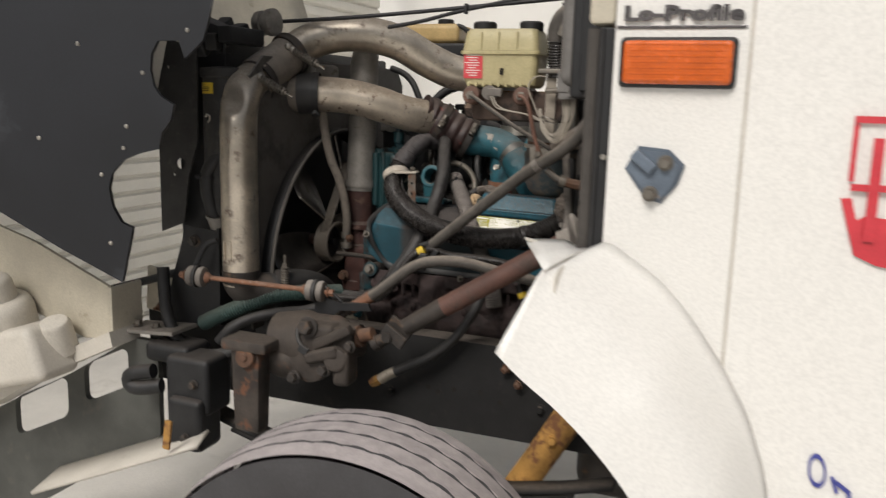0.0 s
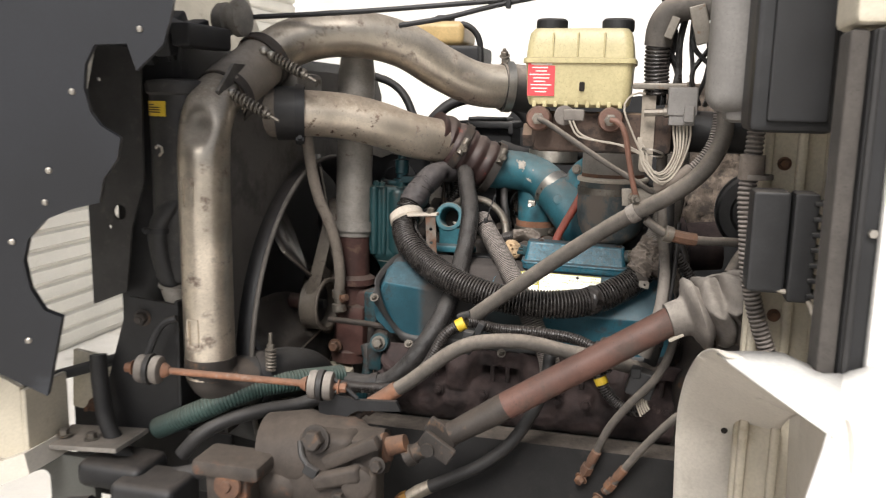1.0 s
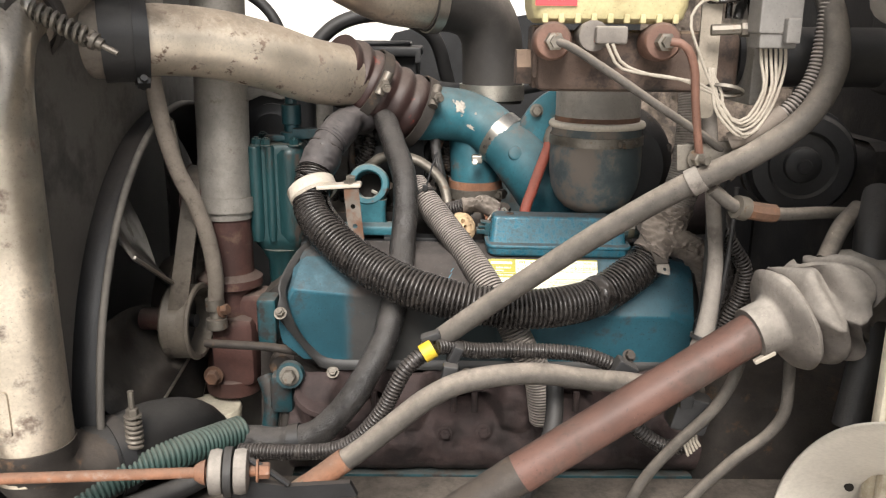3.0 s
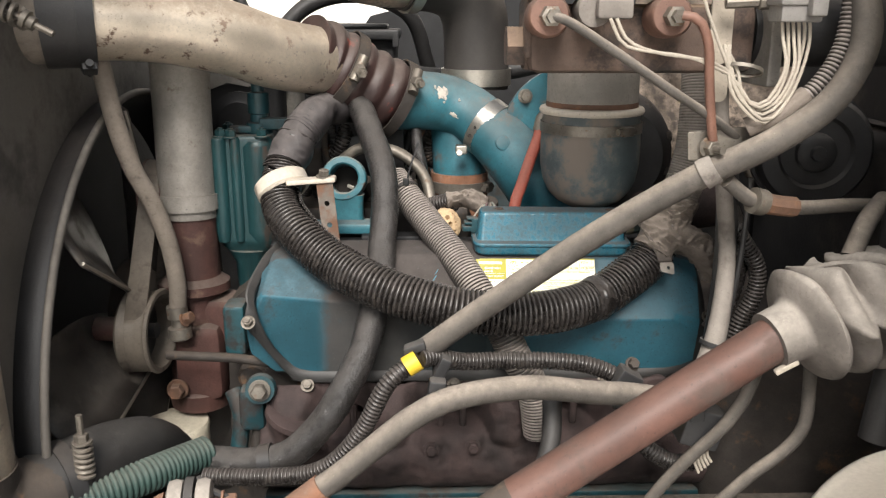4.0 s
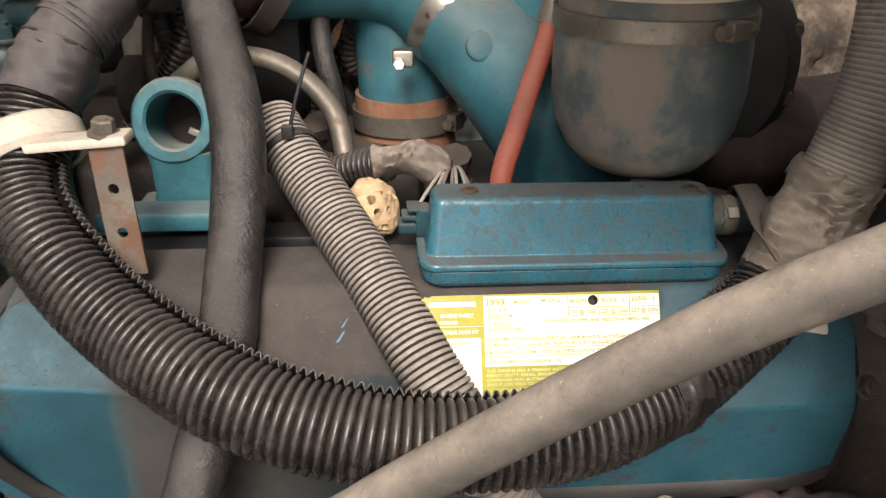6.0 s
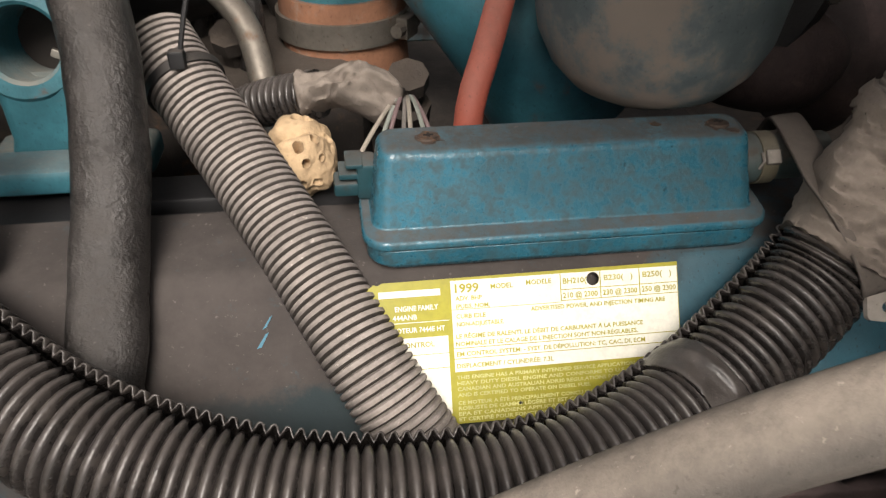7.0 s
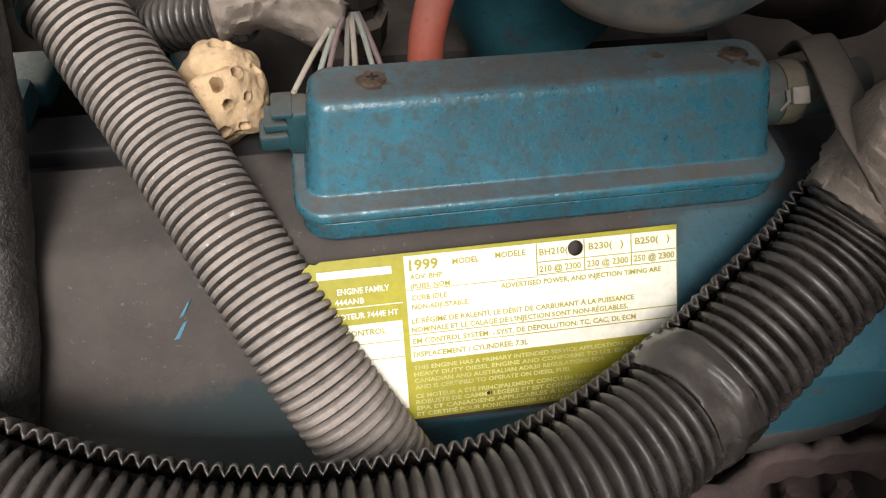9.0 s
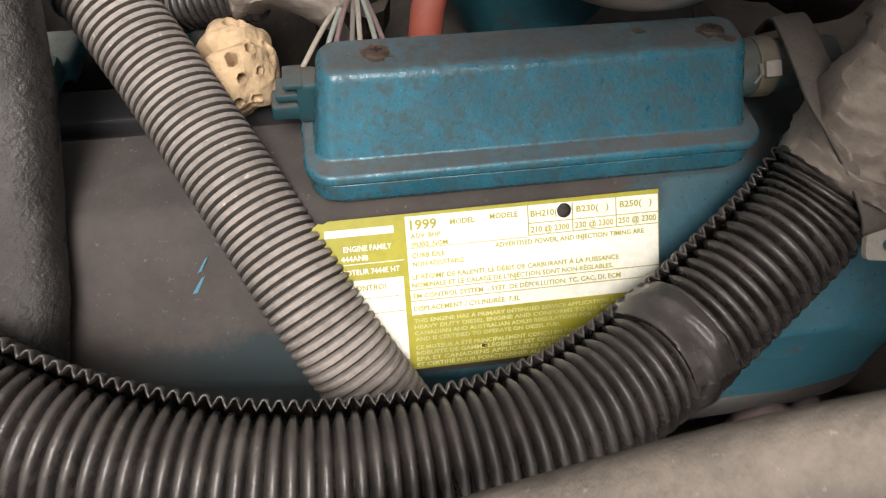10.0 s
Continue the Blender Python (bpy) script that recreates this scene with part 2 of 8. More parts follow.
STRAP = material("woven_dark_strap", (0.085, 0.072, 0.062), 0.8, vary=0.2, scale=20, dust=0.5, dust_col=(0.15, 0.125, 0.105), bump=0.4, grain=300)
GREASY = material("gritty_greasy_rubber", (0.026, 0.024, 0.023), 0.32, vary=0.5, scale=25, stain=(0.010, 0.009, 0.0085), stain_at=(0.50, 0.62), stain_scale=40, dust=0.6, dust_from=(0.25, 0.9), dust_col=(0.100, 0.089, 0.081), bump=1.0, grain=230, speck=1.0)
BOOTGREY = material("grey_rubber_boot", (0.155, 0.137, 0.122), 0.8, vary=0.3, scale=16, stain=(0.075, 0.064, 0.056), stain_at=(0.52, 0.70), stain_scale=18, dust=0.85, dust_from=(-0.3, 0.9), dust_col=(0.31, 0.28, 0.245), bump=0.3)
WHITEPAINT = material("white_cab_paint", (0.82, 0.80, 0.76), 0.42, vary=0.02, scale=3, bump=0.0, coat=0.12, speck=0.0)
FENDERIN = material("road_dirty_white_panel", (0.58, 0.54, 0.475), 0.5, vary=0.08, scale=6, stain=(0.30, 0.265, 0.22), stain_at=(0.56, 0.8), stain_scale=7, bump=0.02, speck=0.0)
CREAM = material("cream_painted_panel", (0.55, 0.50, 0.40), 0.55, vary=0.12, scale=6, stain=(0.33, 0.28, 0.2), stain_at=(0.56, 0.75), stain_scale=10, dust=0.3, bump=0.03, speck=0.0)
# the pale blotches put the lining's sheen into its colour
HOODIN = material("black_hood_lining", (0.0105, 0.0115, 0.015), 0.42, vary=0.3, scale=3, stain=(0.040, 0.043, 0.050), stain_at=(0.50, 0.57), stain_scale=1.15, bump=0.08, speck=0.0)
PLASTIC = material("grey_black_plastic", (0.022, 0.022, 0.023), 0.5, vary=0.25, dust=0.6, dust_from=(0.1, 1.0), dust_col=(0.12, 0.108, 0.097), bump=0.12)
GREYCONN = material("grey_connector_plastic", (0.18, 0.17, 0.16), 0.6, vary=0.15, dust=0.6, bump=0.1)
TANK = material("aged_yellow_reservoir", (0.46, 0.40, 0.22), 0.42, vary=0.12, scale=10, stain=(0.33, 0.27, 0.14), stain_at=(0.55, 0.75), stain_scale=14, dust=0.35, bump=0.05)
TANKFAR = material("amber_surge_tank", (0.62, 0.44, 0.2), 0.4, vary=0.12, dust=0.2, bump=0.05)
FIREWALL = material("sooty_firewall", (0.016, 0.014, 0.013), 0.85, vary=0.4, scale=9, stain=(0.05, 0.042, 0.035), stain_at=(0.5, 0.75), stain_scale=12, dust=0.5, bump=0.4)
TEEHOSE = material("dusty_beige_hose", (0.20, 0.17, 0.14), 0.8, vary=0.2, stain=(0.11, 0.09, 0.075), stain_at=(0.56, 0.72), dust=0.8, dust_from=(0.0, 0.9), dust_col=(0.33, 0.285, 0.24), bump=0.2)
BLADE = material("worn_black_fan_blade", (0.042, 0.038, 0.034), 0.34, vary=0.45, stain=(0.10, 0.088, 0.075), stain_at=(0.52, 0.68), dust=0.6, dust_from=(0.2, 1.0), bump=0.15)
FLATBLACK = material("flat_black_seal", (0.012, 0.012, 0.013), 0.6, vary=0.3, bump=0.1)
RUBBERDUSTY = material("dust_coated_rubber_elbow", (0.030, 0.027, 0.025), 0.6, vary=0.3, dust=0.95, dust_from=(-0.1, 0.8), dust_col=(0.27, 0.23, 0.195), bump=0.2)
BRAKELINE = material("brown_brake_pipe", (0.17, 0.085, 0.06), 0.6, vary=0.25, dust=0.4, dust_col=(0.2, 0.14, 0.11))
GREYFELT = material("dirty_grey_felt", (0.075, 0.067, 0.06), 0.95, vary=0.3, stain=(0.04, 0.036, 0.032), stain_at=(0.5, 0.7), stain_scale=14, bump=0.6)
REDSIL = material("bare_red_silicone", (0.13, 0.028, 0.022), 0.5, vary=0.4, scale=30, stain=(0.06, 0.035, 0.03), stain_at=(0.42, 0.58), stain_scale=30, dust=0.4, bump=0.2)
ALURUST = material("rust_flecked_pipe", (0.58, 0.51, 0.42), 0.38, metal=0.75, vary=0.3, scale=7, stain=(0.10, 0.058, 0.038), stain_at=(0.565, 0.64), stain_scale=44, dust=0.7, dust_from=(-0.2, 0.9), dust_col=(0.36, 0.29, 0.225))
OLIVEPALE = material("pale_olive_print", (0.52, 0.50, 0.20), 0.5, vary=0.2, scale=40, bump=0.0, speck=0.0)
PRIMER = material("bare_primer", (0.42, 0.38, 0.33), 0.7, vary=0.2, stain=(0.2, 0.2, 0.19), stain_at=(0.5, 0.65), stain_scale=90, bump=0.3)
SCRATCH = material("bright_scratch", (0.030, 0.150, 0.215), 0.5, vary=0.2, bump=0.0)
GLANDBAND = material("khaki_band", (0.105, 0.095, 0.062), 0.6, vary=0.25, stain=(0.05, 0.042, 0.032), stain_at=(0.5, 0.7), stain_scale=80, dust=0.4, bump=0.2)
GLAND = material("grimy_grey_gland", (0.040, 0.062, 0.060), 0.6, vary=0.3, stain=(0.04, 0.035, 0.03), stain_at=(0.5, 0.65), stain_scale=70, dust=0.4, bump=0.2)
STRIP = material("rust_stained_strip", (0.13, 0.108, 0.088), 0.6, metal=0.3, vary=0.3, stain=(0.11, 0.055, 0.032), stain_at=(0.42, 0.58), stain_scale=22, dust=0.4, bump=0.3)
SIDEPLATE = material("dusty_black_side_plate", (0.027, 0.0255, 0.0245), 0.55, vary=0.35, stain=(0.09, 0.082, 0.074), stain_at=(0.55, 0.72), dust=0.4, bump=0.2)
WHITEBAND = material("white_rubber_band", (0.56, 0.50, 0.42), 0.6, vary=0.12, stain=(0.2, 0.16, 0.13), stain_at=(0.58, 0.72), dust=0.4, bump=0.15)
MAT_INS = material("dusty_insulation_mat", (0.17, 0.135, 0.107), 0.95, vary=0.5, scale=25, stain=(0.045, 0.036, 0.03), stain_at=(0.42, 0.64), stain_scale=34, bump=1.0, grain=110, speck=1.0)
NEST = material("dried_mud", (0.47, 0.335, 0.20), 0.95, vary=0.18, scale=40, stain=(0.30, 0.20, 0.12), stain_at=(0.6, 0.75), stain_scale=60, bump=0.5, grain=240)
# near-black for painted shade in holes and slots; also the label's burn spot
HOLE = plain("hole_shade_and_burn", (0.015, 0.012, 0.01), 0.95)
REDLABEL = plain("red_sticker", (0.62, 0.06, 0.07), 0.5)
PALEINK = plain("pale_print", (0.80, 0.74, 0.70), 0.6)
YELLOW = plain("yellow_tape", (0.68, 0.47, 0.035), 0.5)
OLIVE = material("olive_label_ink", (0.31, 0.285, 0.018), 0.5, vary=0.12, bump=0.0, speck=0.0)
LABELWHITE = material("white_label_vinyl", (0.78, 0.76, 0.66), 0.24, vary=0.03, bump=0.0, stain=(0.55, 0.52, 0.38), stain_at=(0.70, 0.78), stain_scale=60, speck=0.0)
AMBER = material("amber_lens", (0.62, 0.115, 0.012), 0.25, vary=0.2, scale=12, bump=0.0, coat=0.4, speck=0.0)
BLUEGREY = material("blue_grey_catch", (0.12, 0.15, 0.19), 0.5, vary=0.2, stain=(0.25, 0.2, 0.16), stain_at=(0.6, 0.7))
CHROMEDARK = plain("dark_chrome_badge", (0.13, 0.12, 0.12), 0.3, 0.6)
REDVINYL = plain("red_vinyl", (0.60, 0.045, 0.06), 0.4)
BLUEVINYL = plain("blue_vinyl", (0.06, 0.07, 0.30), 0.4)
REDHOSE = material("faded_red_hose", (0.42, 0.10, 0.065), 0.6, vary=0.15, dust=0.5)
SILICONE = material("grimy_red_silicone", (0.040, 0.020, 0.018), 0.5, vary=0.4, stain=(0.26, 0.040, 0.028), stain_at=(0.60, 0.68), stain_scale=16, dust=0.5, dust_col=(0.17, 0.14, 0.12), bump=0.3)
BRAKERED = material("red_oxide_cap", (0.135, 0.072, 0.052), 0.7, vary=0.3, dust=0.5, bump=0.3)
MCIRON = material("rusted_brake_casting", (0.10, 0.066, 0.050), 0.8, vary=0.45, scale=9, stain=(0.030, 0.024, 0.021), stain_at=(0.46, 0.60), stain_scale=9, dust=0.75, dust_from=(0.15, 0.9), dust_col=(0.30, 0.21, 0.14), bump=0.7, grain=120)
WIRE = material("dusty_white_wire", (0.36, 0.32, 0.265), 0.6, vary=0.15, dust=0.4)
WIREMAUVE = material("dusty_mauve_wire", (0.20, 0.13, 0.135), 0.6, vary=0.15, dust=0.4)
WIREGREEN = material("dusty_pale_green_wire", (0.27, 0.30, 0.265), 0.6, vary=0.15, dust=0.4)
CONCRETE = material("pale_concrete", (0.74, 0.71, 0.66), 0.85, vary=0.1, scale=2, stain=(0.42, 0.39, 0.35), stain_at=(0.55, 0.8), stain_scale=3, bump=0.3, speck=0.0)
SIDING = material("white_corrugated_sheet", (0.70, 0.68, 0.62), 0.5, vary=0.06, scale=3, stain=(0.5, 0.45, 0.38), stain_at=(0.6, 0.8), stain_scale=5, bump=0.05, speck=0.0)
TYRE = material("dusty_tyre_rubber", (0.055, 0.053, 0.055), 0.85, vary=0.2, bump=0.4)
TREAD = material("road_worn_tread", (0.44, 0.395, 0.39), 0.9, vary=0.15, scale=20, stain=(0.30, 0.27, 0.27), stain_at=(0.55, 0.75), bump=0.4)
OCHRE = material("ochre_rust_paint", (0.38, 0.20, 0.05), 0.8, vary=0.35, stain=(0.16, 0.07, 0.03), stain_at=(0.5, 0.62), bump=0.5)
WHITECAN = material("stained_white_can", (0.60, 0.55, 0.43), 0.5, vary=0.1, stain=(0.28, 0.14, 0.06), stain_at=(0.6, 0.72), stain_scale=30, dust=0.4)


# ---------------------------------------------------------------- geometry
def vec(*a):
    return Vector(a[0] if len(a) == 1 else a)


def spline(pts, step):
    """Even points along a smooth curve through pts."""
    p = [vec(q) for q in pts]
    p = [p[0] * 2 - p[1]] + p + [p[-1] * 2 - p[-2]]
    dense = []
    for i in range(1, len(p) - 2):
        a, b, c, d = p[i - 1:i + 3]
        n = max(6, int((c - b).length / 0.002))
        for k in range(n):
            t = k / n
            dense.append(0.5 * (2 * b + (c - a) * t + (2 * a - 5 * b + 4 * c - d) * t * t + (3 * b - a - 3 * c + d) * t ** 3))
    dense.append(p[-2])
    run = [0.0]
    for a, b in zip(dense, dense[1:]):
        run.append(run[-1] + (b - a).length)
    n = max(2, round(run[-1] / step))
    out, j = [], 0
    for k in range(n + 1):
        s = run[-1] * k / n
        while j < len(run) - 2 and run[j + 1] < s:
            j += 1
        f = (s - run[j]) / max(1e-9, run[j + 1] - run[j])
        out.append(dense[j].lerp(dense[j + 1], min(1, f)))
    return out, run[-1]


def basis(axis, hint=None):
    z = vec(axis).normalized()
    h = vec(hint) if hint else (vec(0, 0, 1) if abs(z.z) < 0.9 else vec(1, 0, 0))
    x = h.cross(z).normalized()
    return x, z.cross(x), z


class Geo:
    def __init__(self):
        self.v, self.f = [], []

    def ring_stack(self, rings, closed=True, caps=True):
        base, n = len(self.v), len(rings[0])
        for r in rings:
            self.v.extend(tuple(q) for q in r)
        m = n if closed else n - 1
        for i in range(len(rings) - 1):
            for j in range(m):
                a, b = base + i * n + j, base + i * n + (j + 1) % n
                self.f.append((a, b, b + n, a + n))
        if caps and closed:
            self.f.append(tuple(base + j for j in reversed(range(n))))
            self.f.append(tuple(base + (len(rings) - 1) * n + j for j in range(n)))
        return self

    def tube(self, pts, r, seg=14, step=0.012, wave=None, slit=None, caps=True, lumps=0.0, ref=None, deep=None):
        """A hose through pts; wave = (pitch, depth) makes it ribbed; slit: the angle by which it gapes under a lip that stands at ref."""
        if wave:
            step = wave[0] / 8
        path, length = spline(pts, step)
        rad = r if callable(r) else (lambda f: r)
        tan = [(path[min(i + 1, len(path) - 1)] - path[max(i - 1, 0)]).normalized() for i in range(len(path))]
        up = vec(0, 0, 1) if abs(tan[0].z) < 0.9 else vec(0, -1, 0)
        rings, shape = [], deep or (0.0, 0.62, 0.93, 1.0, 1.0, 0.93, 0.62, 0.0)
        for i, (p, t) in enumerate(zip(path, tan)):
            if ref:
                up = vec(ref(i / (len(path) - 1)))
            up = (up - t * up.dot(t)).normalized()
            side = t.cross(up)
            rr = rad(i / (len(path) - 1))
            if wave:
                rr += wave[1] * (shape[i % 8] - 1)
            ring = []
            if slit is None:
                for k in range(seg):
                    a = 2 * math.pi * k / seg
                    q = (side * math.cos(a) + up * math.sin(a)) * rr
                    if lumps:
                        q *= 1 + lumps * (noise.noise((p + q) * 45) + 0.6 * noise.noise((p + q) * 130))
                    ring.append(p + q)
            else:
                wob = 0.05 * noise.noise(p * 60)
                for k in range(seg + 1):
                    a = math.pi / 2 + (2 * math.pi - slit) * k / seg + wob
                    grow = 1.0 + 0.024 * max(0, 4 - k) - 0.02 * max(0, k - seg + 3)
                    ring.append(p + (side * math.cos(a) + up * math.sin(a)) * rr * grow)
            rings.append(ring)
        return self.ring_stack(rings, closed=slit is None, caps=caps)

    def lathe(self, o, axis, profile, seg=24, hint=None, caps=True, arc=None):
        x, y, z = basis(axis, hint)
        o, rings = vec(o), []
        for s, r in profile:
            if arc:
                ring = [o + z * s + (x * math.cos(a) + y * math.sin(a)) * r for a in (arc[0] + (arc[1] - arc[0]) * k / seg for k in range(seg + 1))]
            else:
                ring = [o + z * s + (x * math.cos(a) + y * math.sin(a)) * r for a in (2 * math.pi * k / seg for k in range(seg))]
            rings.append(ring)
        return self.ring_stack(rings, closed=not arc, caps=caps)

    def box(self, c, size, rot=None, bevel=0.0, taper=1.0, seg=2):
        bm = bmesh.new()
        bmesh.ops.create_cube(bm, size=1.0)
        for w in bm.verts:
            k = taper if w.co.z > 0 else 1.0
            w.co = vec(w.co.x * size[0] * k, w.co.y * size[1] * k, w.co.z * size[2])
        if bevel:
            bmesh.ops.bevel(bm, geom=bm.edges[:], offset=bevel, segments=seg, affect="EDGES", profile=0.5)
        m = Matrix.Translation(c) @ (rot.to_4x4() if rot else Matrix())
        return self.eat(bm, m)

    def eat(self, bm, m=Matrix()):
        bm.verts.index_update()
        base = len(self.v)
        self.v.extend(tuple(m @ w.co) for w in bm.verts)
        self.f.extend(tuple(base + w.index for w in f.verts) for f in bm.faces)
        bm.free()
        return self

    def slab(self, outline, o, ex, ey, depth, holes=(), bevel=0.0):
        """A flat plate: outline and holes in the plane's own (a, b), with its front at o + a*ex + b*ey, thick along -(ex x ey)."""
        bm = bmesh.new()
        edges = []
        for loop in (outline, *holes):
            vs = [bm.verts.new((a, b, 0)) for a, b in loop]
            edges += [bm.edges.new((vs[i], vs[(i + 1) % len(vs)])) for i in range(len(vs))]
        bmesh.ops.triangle_fill(bm, edges=edges, use_beauty=True, use_dissolve=False)
        bmesh.ops.recalc_face_normals(bm, faces=bm.faces[:])
        if bm.faces and bm.faces[0].normal.z < 0:
            bmesh.ops.reverse_faces(bm, faces=bm.faces[:])
        front = bm.faces[:]
        back = bmesh.ops.duplicate(bm, geom=front + [e for e in bm.edges] + bm.verts[:])
        pairs = back["vert_map"]
        for e in [e for e in bm.edges if len(e.link_faces) == 1 and e.verts[0] in pairs and pairs[e.verts[0]].is_valid and e.verts[0].co.z == 0]:
            a, b = e.verts
            if a in pairs and b in pairs:
                try:
                    bm.faces.new((b, a, pairs[a], pairs[b]))
                except ValueError:
                    pass
        backset = {g for g in back["geom"] if isinstance(g, bmesh.types.BMVert)}
        for w in backset:
            w.co.z = -depth
        bmesh.ops.recalc_face_normals(bm, faces=bm.faces[:])
        ex, ey = vec(ex).normalized(), vec(ey).normalized()
        ez = ex.cross(ey)
        m = Matrix((ex, ey, ez)).transposed().to_4x4()
        return self.eat(bm, Matrix.Translation(o) @ m)

    def join(self, other):
        base = len(self.v)
        self.v += other.v
        self.f += [tuple(i + base for i in f) for f in other.f]
        return self

    def ball(self, c, r, seg=16, squash=(1, 1, 1), bump=0.0, freq=20.0):
        bm = bmesh.new()
        bmesh.ops.create_uvsphere(bm, u_segments=seg, v_segments=max(6, seg * 2 // 3), radius=1.0)
        for w in bm.verts:
            k = 1 + bump * noise.noise((vec(c) + w.co * r) * freq)
            w.co = vec(w.co.x * squash[0], w.co.y * squash[1], w.co.z * squash[2]) * r * k
        return self.eat(bm, Matrix.Translation(c))

    def bolt(self, o, axis, r, h=None, washer=True, stud=0.0):
        h = h or r * 1.1
        if washer:
            self.lathe(o, axis, [(0, r * 1.4), (r * 0.25, r * 1.4), (r * 0.3, r * 1.3)], 16)
        self.lathe(o, axis, [(r * 0.3, r), (h + r * 0.2, r), (h + r * 0.35, r * 0.85)], 6)
        if stud:
            self.lathe(o, axis, [(h, r * 0.5), (h + stud, r * 0.5)], 8)
        return self

    def sheet(self, grid):
        base, n = len(self.v), len(grid[0])
        for row in grid:
            self.v.extend(tuple(q) for q in row)
        for i in range(len(grid) - 1):
            for j in range(n - 1):
                a = base + i * n + j
                self.f.append((a, a + 1, a + n + 1, a + n))
        return self


def mesh_of(name, geo, mat, smooth=38):
    me = bpy.data.meshes.new(name)
    me.from_pydata(geo.v, [], geo.f)
    me.validate()
    bm = bmesh.new()
    bm.from_mesh(me)
    bmesh.ops.recalc_face_normals(bm, faces=bm.faces[:])
    bm.to_mesh(me)
    bm.free()
    me.shade_smooth()
    me.set_sharp_from_angle(angle=radians(smooth))
    me.materials.append(mat)
    return me


def crisp(ob):
    m = ob.modifiers.new("normals", "WEIGHTED_NORMAL")
    m.keep_sharp, m.weight = True, 100
    return ob


def thing(name, at, label, category, group="", kind=""):
    """A top-level thing: an Empty at its base that carries its parts."""
    ob = new(name)
    ob.location = at
    ob.empty_display_size = 0.05
    return tagged(ob, label, category, group, kind)


def part(name, geo, mat, parent, label="", smooth=38):
    ob = new(name, mesh_of(name, geo, mat, smooth))
    ob.parent = parent
    if parent.type == "EMPTY":
        ob.matrix_parent_inverse = Matrix.Translation(parent.location).inverted()
    crisp(ob)
    return tagged(ob, label)


def solo(name, geo, mat, label, category, group="", kind="", smooth=38):
    return tagged(crisp(new(name, mesh_of(name, geo, mat, smooth))), label, category, group, kind)


def thick(ob, t, offset=-1.0):
    for old in list(ob.modifiers):
        if old.type == "WEIGHTED_NORMAL":
            ob.modifiers.remove(old)
    m = ob.modifiers.new("thickness", "SOLIDIFY")
    m.thickness, m.offset = t, offset
    return ob


def crumple(geo, amp):
    for i, v in enumerate(geo.v):
        q = vec(v)
        fold = (1 - 2.2 * abs(noise.noise(vec(q.x * 60 + q.y * 40, q.y * 22, q.z * 110)))) * 0.6 + 0.3 * (1 - 2 * abs(noise.noise(vec(q.x * 150, q.y * 110 + q.z * 60, q.z * 190))))
        d = vec(noise.noise(q * 31), noise.noise(q * 31 + vec(7, 0, 0)), noise.noise(q * 31 + vec(0, 7, 0)))
        geo.v[i] = tuple(q + vec(0, -0.75, 0.65) * (fold - 0.35) * amp + d * amp * 0.6)
    return geo


def arc_pts(cx, cy, r, a0, a1, n):
    return [(cx + r * math.cos(radians(a0 + (a1 - a0) * k / n)), cy + r * math.sin(radians(a0 + (a1 - a0) * k / n))) for k in range(n + 1)]


def rounded(x0, y0, x1, y1, r, n=5):
    return (arc_pts(x1 - r, y1 - r, r, 0, 90, n) + arc_pts(x0 + r, y1 - r, r, 90, 180, n)
            + arc_pts(x0 + r, y0 + r, r, 180, 270, n) + arc_pts(x1 - r, y0 + r, r, 270, 360, n))


def band(parent, o, axis, r, width=0.014, name="clamp_band", mat=None, screw=None):
    """A hose clamp's band round a pipe, with its worm screw at the angle that screw's direction gives."""
    b = part(name, Geo().lathe(o, axis, [(-width / 2, r), (-width / 2, r + 0.003), (width / 2, r + 0.003), (width / 2, r)], 32, caps=False), mat or STEEL, parent)
    if screw:
        z = vec(axis).normalized()
        d = vec(screw)
        d = (d - z * d.dot(z)).normalized()
        t = z.cross(d)
        c = vec(o) + d * (r + 0.006)
        g = Geo().box(c, (0.020, 0.012, width * 0.9), Matrix((t, d, z)).transposed(), 0.002)
        g.lathe(c - t * 0.018, t, [(0, 0.0055), (0.034, 0.0055)], 8)
        part("clamp_screw", g, mat or STEEL, b)
    return b


# ---------------------------------------------------------------- setting
GROUND = -0.19
g = Geo()
g.sheet([[(x, y, GROUND + 0.004 * noise.noise(vec(x, y, 0) * 0.7)) for x in [-400, -60, -12, *[-6 + 0.5 * k for k in range(25)], 12, 60, 400]]
         for y in [-400, -60, -12, *[-6 + 0.5 * k for k in range(33)], 20, 60, 400]])
solo("ground", g, CONCRETE, "pale worn concrete yard under the truck", "ground", kind="structure")

g = Geo()
rows = []
z = GROUND
while z < 4.2:
    rows += [(z, 0.0), (z + 0.045, 0.0), (z + 0.06, 0.028), (z + 0.105, 0.028)]
    z += 0.12
g.sheet([[(-3.6 + d, y, zz) for y in (-1.5, 0, 2, 4, 6, 9)] for zz, d in rows])
wall = solo("wall_corrugated", g, SIDING, "white corrugated metal wall of a shed beside the truck", "wall", kind="structure", smooth=20)
thick(wall, 0.03)


# backdrop wall added so that the background turns out bright white
g = Geo().box((-2.0, 9.6, 2.4), (16.0, 0.3, 5.1), bevel=0.02)
solo("wall_far", g, WHITEPAINT, "plain white backdrop wall added behind the truck", "wall", kind="structure")


